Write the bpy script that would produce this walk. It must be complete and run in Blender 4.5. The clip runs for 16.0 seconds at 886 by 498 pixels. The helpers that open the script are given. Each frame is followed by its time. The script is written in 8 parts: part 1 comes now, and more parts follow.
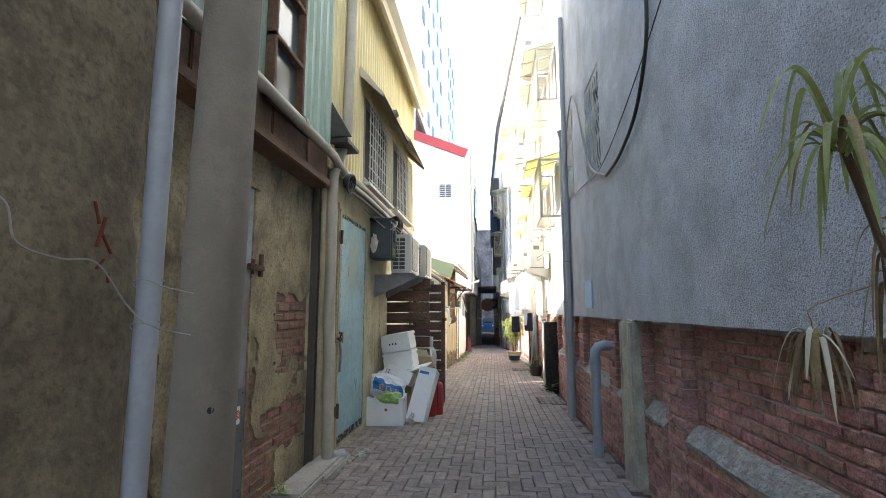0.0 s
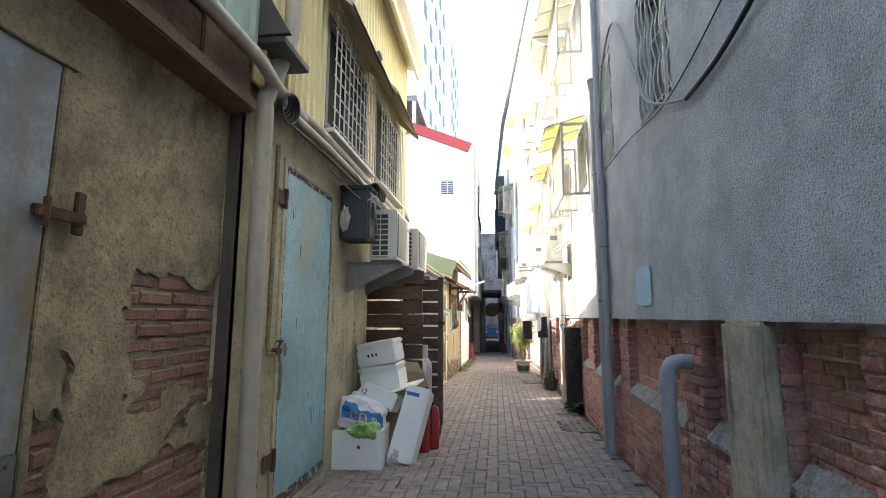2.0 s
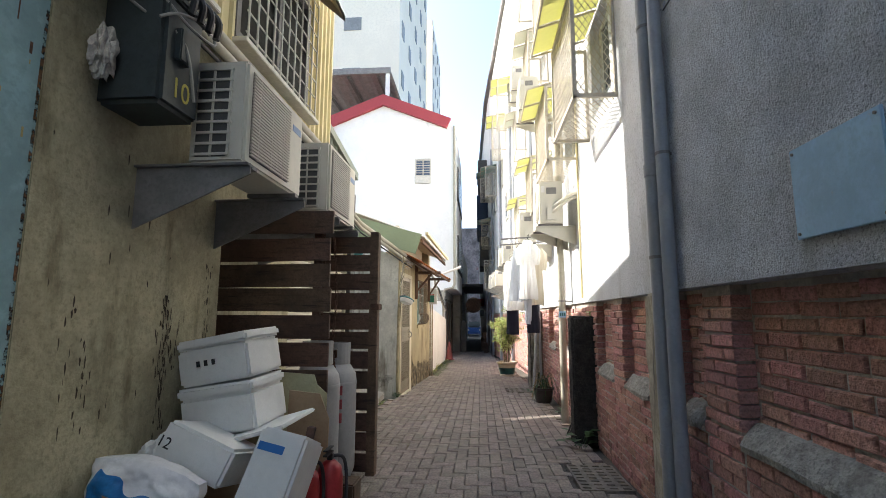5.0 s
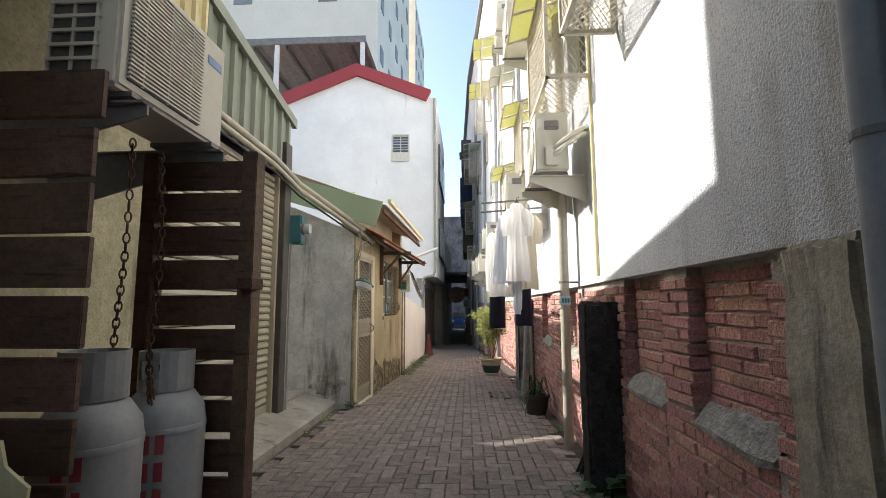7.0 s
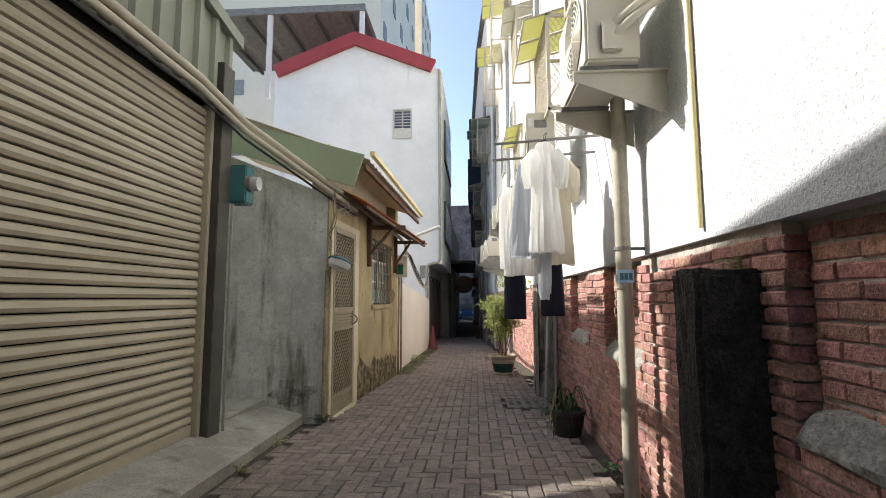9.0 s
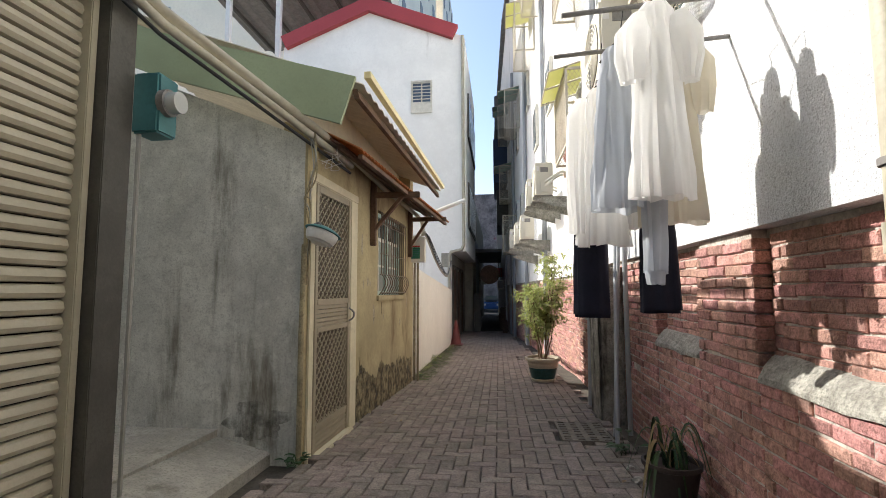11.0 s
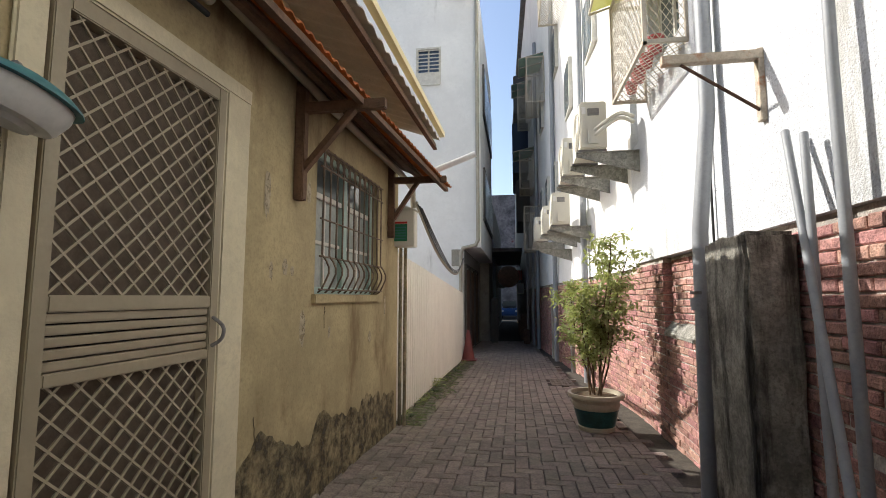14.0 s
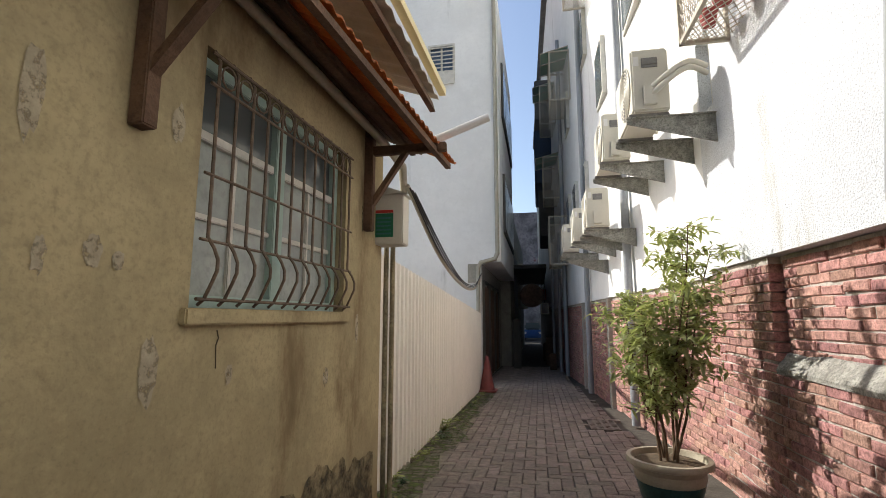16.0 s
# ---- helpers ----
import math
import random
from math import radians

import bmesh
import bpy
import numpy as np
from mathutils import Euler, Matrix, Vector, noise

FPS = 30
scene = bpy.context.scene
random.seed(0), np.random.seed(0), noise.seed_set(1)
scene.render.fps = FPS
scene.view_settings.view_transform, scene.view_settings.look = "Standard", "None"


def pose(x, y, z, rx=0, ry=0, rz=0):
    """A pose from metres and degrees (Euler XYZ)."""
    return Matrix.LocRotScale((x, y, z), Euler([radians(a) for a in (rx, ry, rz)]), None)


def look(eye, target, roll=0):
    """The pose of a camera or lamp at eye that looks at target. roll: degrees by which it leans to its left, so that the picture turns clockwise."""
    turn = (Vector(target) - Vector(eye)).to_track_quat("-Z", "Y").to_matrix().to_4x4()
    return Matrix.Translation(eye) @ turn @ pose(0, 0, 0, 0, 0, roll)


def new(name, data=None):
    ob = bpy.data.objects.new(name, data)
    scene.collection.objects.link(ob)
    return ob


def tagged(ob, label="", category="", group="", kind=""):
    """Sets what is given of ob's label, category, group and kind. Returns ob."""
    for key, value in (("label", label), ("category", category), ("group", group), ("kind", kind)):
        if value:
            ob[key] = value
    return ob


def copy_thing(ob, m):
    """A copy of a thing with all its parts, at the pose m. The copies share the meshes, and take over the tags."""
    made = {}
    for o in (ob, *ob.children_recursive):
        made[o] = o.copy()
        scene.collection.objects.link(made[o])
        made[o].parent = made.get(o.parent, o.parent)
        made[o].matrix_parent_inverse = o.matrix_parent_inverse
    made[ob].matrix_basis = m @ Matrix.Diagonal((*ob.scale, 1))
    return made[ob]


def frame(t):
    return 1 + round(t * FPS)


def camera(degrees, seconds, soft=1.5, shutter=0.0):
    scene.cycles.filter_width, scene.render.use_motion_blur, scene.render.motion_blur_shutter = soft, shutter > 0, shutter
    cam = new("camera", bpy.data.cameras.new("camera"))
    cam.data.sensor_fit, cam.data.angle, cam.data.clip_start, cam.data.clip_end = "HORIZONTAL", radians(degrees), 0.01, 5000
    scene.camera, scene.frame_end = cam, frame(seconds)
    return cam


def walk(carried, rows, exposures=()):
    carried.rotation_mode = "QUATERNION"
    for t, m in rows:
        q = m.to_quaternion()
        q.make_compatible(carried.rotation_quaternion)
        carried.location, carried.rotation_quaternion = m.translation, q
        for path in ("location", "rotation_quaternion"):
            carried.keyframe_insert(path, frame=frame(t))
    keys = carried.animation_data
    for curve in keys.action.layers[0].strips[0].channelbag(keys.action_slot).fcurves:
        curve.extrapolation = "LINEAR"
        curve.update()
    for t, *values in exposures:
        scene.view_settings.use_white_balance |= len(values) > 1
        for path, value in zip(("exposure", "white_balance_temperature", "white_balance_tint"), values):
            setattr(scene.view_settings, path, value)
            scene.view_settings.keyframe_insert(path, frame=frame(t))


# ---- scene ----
cam = camera(85.9, 16.0, 0.6)
METRES, EYE, TILT, LEAN, TURN = 13.0, 1.23, 0.0, 0.0, 6.0
ROWS = [
    (0.0, 0.0, 0.0, 0.0, 0.0, 7.31, 0.02),
    (0.5, 0.0006, 0.0314, -0.0015, 0.06, 7.48, -0.05),
    (1.0, 0.0017, 0.0616, -0.0042, 0.12, 7.58, -0.14),
    (1.5, 0.0051, 0.0915, -0.0038, 0.33, 7.9, -0.04),
    (2.0, 0.0059, 0.1247, -0.0046, 0.39, 8.02, -0.13),
    (2.5, 0.0101, 0.1571, -0.0087, 0.35, 8.31, -0.11),
    (3.0, 0.0163, 0.1876, -0.0094, 0.35, 8.49, -0.02),
    (3.5, 0.0221, 0.2191, -0.0102, 0.16, 8.53, -0.04),
    (4.0, 0.0281, 0.2543, -0.0143, -0.33, 8.42, -0.02),
    (4.5, 0.0328, 0.2867, -0.0166, -0.71, 8.37, -0.05),
    (5.0, 0.0359, 0.3191, -0.0171, -1.52, 7.92, -0.08),
    (7.5, 0.0648, 0.4822, -0.0217, -3.19, 6.83, 0.24),
    (8.0, 0.0681, 0.5101, -0.0236, -3.15, 6.79, 0.18),
    (8.5, 0.0732, 0.5412, -0.0242, -2.86, 6.32, 0.21),
    (9.0, 0.0741, 0.5731, -0.0259, -2.12, 5.91, 0.13),
    (11.5, 0.0784, 0.7292, -0.0287, 0.92, 4.92, 0.14),
    (12.0, 0.0826, 0.7625, -0.0284, 0.99, 5.01, 0.11),
    (12.5, 0.0859, 0.7966, -0.0314, 1.06, 5.05, 0.06),
    (13.0, 0.0875, 0.8258, -0.0324, 1.61, 5.36, 0.01),
    (13.5, 0.0868, 0.8552, -0.0316, 2.06, 5.59, 0.0),
    (14.0, 0.087, 0.8849, -0.0341, 2.66, 5.69, -0.02),
    (14.5, 0.0867, 0.9133, -0.0356, 3.93, 5.98, -0.01),
    (15.0, 0.0864, 0.9402, -0.0352, 4.65, 6.61, -0.06),
    (15.5, 0.0911, 0.9685, -0.0352, 4.93, 7.17, 0.06),
    (16.0, 0.0933, 0.9914, -0.0357, 5.23, 8.23, -0.01),
]
walk(cam, [(t, pose(0, 0, EYE, TILT, LEAN, TURN) @ pose(METRES * x, METRES * y, METRES * z, 90 + pitch, roll, yaw)) for t, x, y, z, yaw, pitch, roll in ROWS],
     exposures=[(0, 2.5, 6400, 10), (1, 2.52, 6400, 10), (3, 2.3, 6400, 10), (5, 1.75, 6400, 10), (7.5, 1.15, 6400, 10), (9, 1, 6400, 10), (11.5, 1.03, 6400, 10), (12.5, 1.1, 6400, 10), (13.5, 1.1, 6400, 10), (14, 0.72, 6400, 10), (14.5, 0.75, 6400, 10), (15, 0.95, 6400, 10), (15.5, 0.85, 6400, 10), (16, 0.56, 6400, 10)])

# world and sun: late sun ahead and to the left, over the low roofs
SUN = Vector((1.0, -0.37, -0.73)).normalized()
world = bpy.data.worlds.new("sky")
scene.world = world
world.use_nodes = True
wn = world.node_tree.nodes
sky = wn.new("ShaderNodeTexSky")
sky.sky_type = "NISHITA"
sky.sun_disc = False
sky.sun_elevation = math.asin(-SUN.z)
sky.sun_rotation = math.atan2(-SUN.x, -SUN.y)
sky.air_density = 1.0
sky.dust_density = 2.2
sky.ozone_density = 1.0
bg = wn["Background"]
bg.inputs["Strength"].default_value = 0.15
world.node_tree.links.new(sky.outputs["Color"], bg.inputs["Color"])
sun_data = bpy.data.lights.new("sun", "SUN")
sun_data.energy, sun_data.angle, sun_data.color = 3.6, radians(0.6), (1.0, 0.95, 0.87)
sun = new("sun", sun_data)
sun.matrix_world = look((0, 0, 20), Vector((0, 0, 20)) + SUN)


# ---- materials ----
def material(name, color, rough=0.8, var=0.12, scale=3.0, bump=0.15, fine=60.0, metal=0.0, stain=None, stain_amount=0.5, stain_scale=1.2, stretch=1.0, random_tint=0.0, spec=0.4, painted_pits=0.0, pit_scale=95.0):
    """A plain procedural surface: two scales of tone, fine relief, optional stains (stretch > 1 draws them out downwards)."""
    m = bpy.data.materials.new(name)
    m.use_nodes = True
    nt, n = m.node_tree, m.node_tree.nodes
    b = n["Principled BSDF"]
    b.inputs["Roughness"].default_value = rough
    b.inputs["Metallic"].default_value = metal
    b.inputs["Specular IOR Level"].default_value = spec
    tc = n.new("ShaderNodeTexCoord")
    def noise_node(sc, detail=4.0, squash=1.0):
        mp = n.new("ShaderNodeMapping")
        mp.inputs["Scale"].default_value = (sc, sc, sc / squash)
        nt.links.new(tc.outputs["Object"], mp.inputs["Vector"])
        t = n.new("ShaderNodeTexNoise")
        t.inputs["Scale"].default_value = 1.0
        t.inputs["Detail"].default_value = detail
        t.inputs["Roughness"].default_value = 0.65
        nt.links.new(mp.outputs["Vector"], t.inputs["Vector"])
        return t
    def mix(a, bb, fac, mode="MIX"):
        mx = n.new("ShaderNodeMix")
        mx.data_type, mx.blend_type = "RGBA", mode
        for sock, val in (("Factor", fac), ("A", a), ("B", bb)):
            s = [i for i in mx.inputs if i.name == sock and (i.type == "RGBA" or sock == "Factor" and i.type == "VALUE")][0]
            if isinstance(val, bpy.types.NodeSocket):
                nt.links.new(val, s)
            elif isinstance(val, (int, float)):
                s.default_value = val
            else:
                s.default_value = (*val, 1)
        return [o for o in mx.outputs if o.type == "RGBA"][0]
    def ramp(sock, lo, hi):
        r = n.new("ShaderNodeMapRange")
        r.inputs["From Min"].default_value, r.inputs["From Max"].default_value = lo, hi
        r.interpolation_type = "SMOOTHSTEP"
        nt.links.new(sock, r.inputs["Value"])
        return r.outputs["Result"]
    big, small = noise_node(scale), noise_node(fine, 2.0)
    dark = tuple(c * (1 - var) for c in color)
    light = tuple(min(1.0, c * (1 + var)) for c in color)
    col = mix(dark, light, ramp(big.outputs["Fac"], 0.3, 0.7))
    col = mix(col, tuple(c * (1 - 1.2 * var) for c in color), mix((0, 0, 0), (0.5, 0.5, 0.5), ramp(small.outputs["Fac"], 0.45, 0.7)))
    mid = noise_node(scale * 5 + 6, 8.0)
    col = mix(col, tuple(c * (1 - 1.5 * var) for c in color), mix((0, 0, 0), (0.55, 0.55, 0.55), ramp(mid.outputs["Fac"], 0.5, 0.68)))
    col = mix(col, tuple(min(1.0, c * (1 + 1.5 * var)) for c in color), mix((0.4, 0.4, 0.4), (0, 0, 0), ramp(mid.outputs["Fac"], 0.3, 0.46)))
    # specks in colour only: crevice shade and dirt as dark dots, pale dots between
    if painted_pits:
        pit = noise_node(pit_scale, 3.0)
        col = mix(col, tuple(c * 0.45 for c in color), mix((0, 0, 0), (painted_pits, painted_pits, painted_pits), ramp(pit.outputs["Fac"], 0.53, 0.66)))
        col = mix(col, tuple(min(1.0, c * 1.35) for c in color), mix((0.6 * painted_pits, 0.6 * painted_pits, 0.6 * painted_pits), (0, 0, 0), ramp(pit.outputs["Fac"], 0.33, 0.45)))
    if stain:
        st = noise_node(stain_scale, 6.0, stretch)
        col = mix(col, stain, ramp(st.outputs["Fac"], 0.75 - 0.35 * stain_amount, 0.85 - 0.2 * stain_amount))
    if random_tint:
        oi = n.new("ShaderNodeObjectInfo")
        geo = n.new("ShaderNodeNewGeometry")
        add = n.new("ShaderNodeMath")
        add.operation = "ADD"
        nt.links.new(oi.outputs["Random"], add.inputs[0])
        nt.links.new(geo.outputs["Random Per Island"], add.inputs[1])
        hs = n.new("ShaderNodeHueSaturation")
        mr = n.new("ShaderNodeMapRange")
        mr.inputs["From Min"].default_value, mr.inputs["From Max"].default_value = 0, 2
        mr.inputs["To Min"].default_value, mr.inputs["To Max"].default_value = 1 - random_tint, 1 + random_tint
        nt.links.new(add.outputs[0], mr.inputs["Value"])
        nt.links.new(mr.outputs["Result"], hs.inputs["Value"])
        wn2 = n.new("ShaderNodeTexWhiteNoise")
        wn2.noise_dimensions = "1D"
        nt.links.new(add.outputs[0], wn2.inputs["W"])
        hr = n.new("ShaderNodeMapRange")
        hr.inputs["To Min"].default_value, hr.inputs["To Max"].default_value = 0.482, 0.518
        nt.links.new(wn2.outputs["Value"], hr.inputs["Value"])
        nt.links.new(hr.outputs["Result"], hs.inputs["Hue"])
        nt.links.new(col, hs.inputs["Color"])
        col = hs.outputs["Color"]
    nt.links.new(col, b.inputs["Base Color"])
    if bump:
        bp = n.new("ShaderNodeBump")
        bp.inputs["Strength"].default_value = bump
        bp.inputs["Distance"].default_value = 0.01
        nt.links.new(small.outputs["Fac"], bp.inputs["Height"])
        bp2 = n.new("ShaderNodeBump")
        bp2.inputs["Strength"].default_value = bump * 0.4
        bp2.inputs["Distance"].default_value = 0.04
        nt.links.new(big.outputs["Fac"], bp2.inputs["Height"])
        nt.links.new(bp.outputs["Normal"], bp2.inputs["Normal"])
        nt.links.new(bp2.outputs["Normal"], b.inputs["Normal"])
    return m


def let_light_through(m, color, share):
    """Thin cloth, sheets and leaves pass some of the light that falls on their far side."""
    nt = m.node_tree
    b, out = nt.nodes["Principled BSDF"], nt.nodes["Material Output"]
    t = nt.nodes.new("ShaderNodeBsdfTranslucent")
    t.inputs["Color"].default_value = (*color, 1)
    x = nt.nodes.new("ShaderNodeMixShader")
    x.inputs[0].default_value = share
    nt.links.new(b.outputs[0], x.inputs[1])
    nt.links.new(t.outputs[0], x.inputs[2])
    nt.links.new(x.outputs[0], out.inputs["Surface"])
    return m


def ragged(m, scale, lo, hi, squash=1.0):
    """Break a stain's sheet up along a fine noise, so that the surface below shows between."""
    nt = m.node_tree
    b, out = nt.nodes["Principled BSDF"], nt.nodes["Material Output"]
    tc = nt.nodes.new("ShaderNodeTexCoord")
    mp = nt.nodes.new("ShaderNodeMapping")
    mp.inputs["Scale"].default_value = (scale, scale, scale / squash)
    t = nt.nodes.new("ShaderNodeTexNoise")
    t.inputs["Scale"].default_value = 1.0
    t.inputs["Detail"].default_value = 8.0
    t.inputs["Roughness"].default_value = 0.7
    r = nt.nodes.new("ShaderNodeMapRange")
    r.inputs["From Min"].default_value, r.inputs["From Max"].default_value = lo, hi
    tr = nt.nodes.new("ShaderNodeBsdfTransparent")
    x = nt.nodes.new("ShaderNodeMixShader")
    nt.links.new(tc.outputs["Object"], mp.inputs["Vector"])
    nt.links.new(mp.outputs["Vector"], t.inputs["Vector"])
    nt.links.new(t.outputs["Fac"], r.inputs["Value"])
    nt.links.new(r.outputs["Result"], x.inputs[0])
    nt.links.new(tr.outputs[0], x.inputs[1])
    nt.links.new(b.outputs[0], x.inputs[2])
    nt.links.new(x.outputs[0], out.inputs["Surface"])
    return m


def glass_material(name, tint, rough=0.05):
    m = bpy.data.materials.new(name)
    m.use_nodes = True
    b = m.node_tree.nodes["Principled BSDF"]
    b.inputs["Base Color"].default_value = (*tint, 1)
    b.inputs["Roughness"].default_value = rough
    b.inputs["Specular IOR Level"].default_value = 0.8
    return m


M_OLD = material("old_plaster", (0.20, 0.165, 0.105), 0.97, 0.33, 3.0, 0.45, 50, stain=(0.10, 0.08, 0.055), stain_amount=0.55, stain_scale=2.4, painted_pits=0.5, pit_scale=45)
M_OLD2 = material("yellowed_plaster", (0.325, 0.275, 0.17), 0.95, 0.3, 4.0, 0.6, 60, stain=(0.12, 0.10, 0.065), stain_amount=0.7, stain_scale=2.6, stretch=1.6, painted_pits=0.6, pit_scale=50)
M_DOORWALL = material("stained_plaster", (0.45, 0.41, 0.27), 0.95, 0.22, 3.0, 0.4, 60, stain=(0.15, 0.13, 0.075), stain_amount=0.6, stain_scale=3.2, stretch=4.0, painted_pits=0.35, pit_scale=50)
M_CEMENT = material("grey_cement_render", (0.56, 0.555, 0.50), 0.95, 0.22, 1.6, 0.3, 70, stain=(0.16, 0.145, 0.11), stain_amount=0.68, stain_scale=3.4, stretch=6.0, painted_pits=0.35, pit_scale=60)
M_SHED = material("ochre_painted_render", (0.42, 0.345, 0.195), 0.92, 0.17, 1.6, 0.2, 40, stain=(0.20, 0.14, 0.07), stain_amount=0.7, stain_scale=1.9, stretch=2.6, painted_pits=0.25, pit_scale=60)
M_PALE = material("pale_cream_render", (0.62, 0.56, 0.40), 0.9, 0.1, 1.5, 0.2, 60)
M_WHITE = material("rough_white_render", (0.66, 0.68, 0.70), 0.95, 0.10, 2.0, 0.9, 90, stain=(0.36, 0.35, 0.31), stain_amount=0.6, stain_scale=2.0, stretch=6.0, painted_pits=0.6, pit_scale=85)
M_DASH = material("weathered_pebbledash", (0.50, 0.53, 0.56), 0.95, 0.2, 3.0, 1.0, 110, stain=(0.34, 0.34, 0.32), stain_amount=0.5, stain_scale=1.8, stretch=3.0, painted_pits=0.9, pit_scale=85)
M_WHITE2 = material("smooth_white_render", (0.82, 0.82, 0.80), 0.9, 0.06, 0.8, 0.12, 50, stain=(0.42, 0.41, 0.38), stain_amount=0.36, stain_scale=1.3, stretch=6.0)
M_FENCE = material("cream_painted_sheet", (0.80, 0.77, 0.69), 0.6, 0.05, 0.8, 0.05, 40)
M_BRICK = material("red_brick", (0.48, 0.262, 0.22), 0.95, 0.36, 22, 0.6, 90, random_tint=0.4, stain=(0.15, 0.095, 0.08), stain_amount=0.52, stain_scale=4.5, painted_pits=0.7, pit_scale=60)
M_BRICKOLD = material("dusty_old_brick", (0.29, 0.165, 0.12), 0.97, 0.3, 18, 0.8, 80, random_tint=0.35, stain=(0.33, 0.27, 0.18), stain_amount=0.65, stain_scale=7)
M_MORTAROLD = material("sandy_old_mortar", (0.27, 0.225, 0.15), 0.98, 0.25, 8, 0.8, 60, stain=(0.12, 0.1, 0.07), stain_amount=0.5, stain_scale=5)
M_POST = material("streaked_beige_concrete", (0.42, 0.39, 0.30), 0.95, 0.25, 6, 0.4, 60, stain=(0.12, 0.11, 0.09), stain_amount=0.6, stain_scale=9, stretch=9)
M_MORTAR = material("grey_mortar", (0.48, 0.44, 0.39), 0.98, 0.3, 6, 0.7, 70, stain=(0.07, 0.055, 0.045), stain_amount=0.5, stain_scale=3)
M_SILL = material("rough_concrete_ledge", (0.33, 0.32, 0.28), 0.98, 0.3, 14, 1.0, 60, stain=(0.16, 0.15, 0.12), stain_amount=0.5, stain_scale=8, painted_pits=0.5, pit_scale=60)
M_PAVER = material("worn_paver", (0.27, 0.225, 0.19), 0.9, 0.25, 14, 0.5, 120, random_tint=0.34, stain=(0.09, 0.08, 0.065), stain_amount=0.35, stain_scale=1.2, painted_pits=0.7, pit_scale=70)
M_JOINT = material("paver_joint_dirt", (0.085, 0.075, 0.06), 1.0, 0.3, 8, 0.4, 60)
M_CONC = material("bare_concrete", (0.36, 0.34, 0.29), 0.95, 0.18, 3, 0.3, 70, stain=(0.14, 0.13, 0.1), stain_amount=0.5, stain_scale=2.5, painted_pits=0.4, pit_scale=70)
M_POLE = material("weathered_pole_concrete", (0.215, 0.19, 0.15), 0.85, 0.14, 2.5, 0.25, 90, stain=(0.15, 0.13, 0.1), stain_amount=0.5, stain_scale=3, stretch=5)
M_BLACKC = material("mouldy_black_concrete", (0.035, 0.032, 0.028), 0.95, 0.5, 16, 1.0, 60, stain=(0.13, 0.125, 0.11), stain_amount=0.5, stain_scale=12, stretch=4, painted_pits=0.6, pit_scale=40)
M_MOULDC = material("streaked_mouldy_concrete", (0.30, 0.285, 0.24), 0.95, 0.4, 7, 0.6, 60, stain=(0.03, 0.027, 0.022), stain_amount=0.9, stain_scale=7, stretch=5)
M_PVC = material("grey_pvc", (0.30, 0.315, 0.33), 0.5, 0.1, 3, 0.05, 60, stain=(0.2, 0.19, 0.17), stain_amount=0.45, stain_scale=2.5, stretch=5)
M_PVCW = material("dirty_beige_pvc", (0.42, 0.39, 0.31), 0.55, 0.12, 3, 0.05, 60, stain=(0.25, 0.22, 0.16), stain_amount=0.5, stain_scale=2.5, stretch=5)
M_GREEN = material("faded_green_sheet_metal", (0.34, 0.44, 0.36), 0.5, 0.1, 2, 0.04, 40, stain=(0.24, 0.2, 0.12), stain_amount=0.25, stain_scale=2.5, stretch=5)
M_YELLOW = material("faded_yellow_sheet_metal", (0.72, 0.62, 0.33), 0.5, 0.07, 2, 0.04, 40, stain=(0.5, 0.42, 0.22), stain_amount=0.25, stain_scale=2, stretch=5)
M_OLIVE = material("grey_green_sheet_metal", (0.20, 0.22, 0.17), 0.5, 0.08, 2, 0.04, 40)
M_ROOFG = material("green_sheet_roof", (0.30, 0.36, 0.23), 0.6, 0.07, 2, 0.05, 40)
M_SHUT = material("beige_shutter_slat", (0.42, 0.385, 0.29), 0.45, 0.08, 2, 0.04, 60, stain=(0.27, 0.24, 0.17), stain_amount=0.42, stain_scale=2.2, stretch=2)
M_STEEL = material("dark_steel_column", (0.075, 0.07, 0.06), 0.6, 0.2, 3, 0.1, 60)
M_WOOD = material("dark_stained_board", (0.10, 0.058, 0.038), 0.7, 0.35, 3, 0.35, 60, stain=(0.03, 0.018, 0.013), stain_amount=0.66, stain_scale=4.0, stretch=0.09, random_tint=0.3)
M_BEAM = material("old_brown_timber", (0.13, 0.075, 0.045), 0.85, 0.3, 4, 0.4, 70, stain=(0.05, 0.035, 0.025), stain_amount=0.4, stain_scale=3)
M_RED = material("dark_red_roof_trim", (0.34, 0.05, 0.055), 0.5, 0.06, 1, 0.04, 30)
M_TILE = let_light_through(material("rusty_orange_corrugated", (0.45, 0.17, 0.06), 0.8, 0.35, 9, 0.3, 70, stain=(0.13, 0.06, 0.035), stain_amount=0.4, stain_scale=6), (0.55, 0.2, 0.05), 0.35)
M_BLUEDOOR = material("pale_blue_door_paint", (0.26, 0.43, 0.47), 0.6, 0.22, 1.5, 0.08, 40, stain=(0.35, 0.37, 0.23), stain_amount=0.6, stain_scale=1.8, stretch=4)
M_GREYDOOR = material("rusty_grey_blue_door", (0.26, 0.295, 0.31), 0.7, 0.24, 2.5, 0.15, 50, stain=(0.20, 0.145, 0.075), stain_amount=0.8, stain_scale=2.6, stretch=3)
M_RUST = material("brown_rust", (0.105, 0.058, 0.038), 0.9, 0.35, 12, 0.5, 80)
M_BARS = material("white_painted_bar", (0.62, 0.60, 0.53), 0.5, 0.12, 8, 0.05, 60, stain=(0.25, 0.14, 0.08), stain_amount=0.2, stain_scale=7)
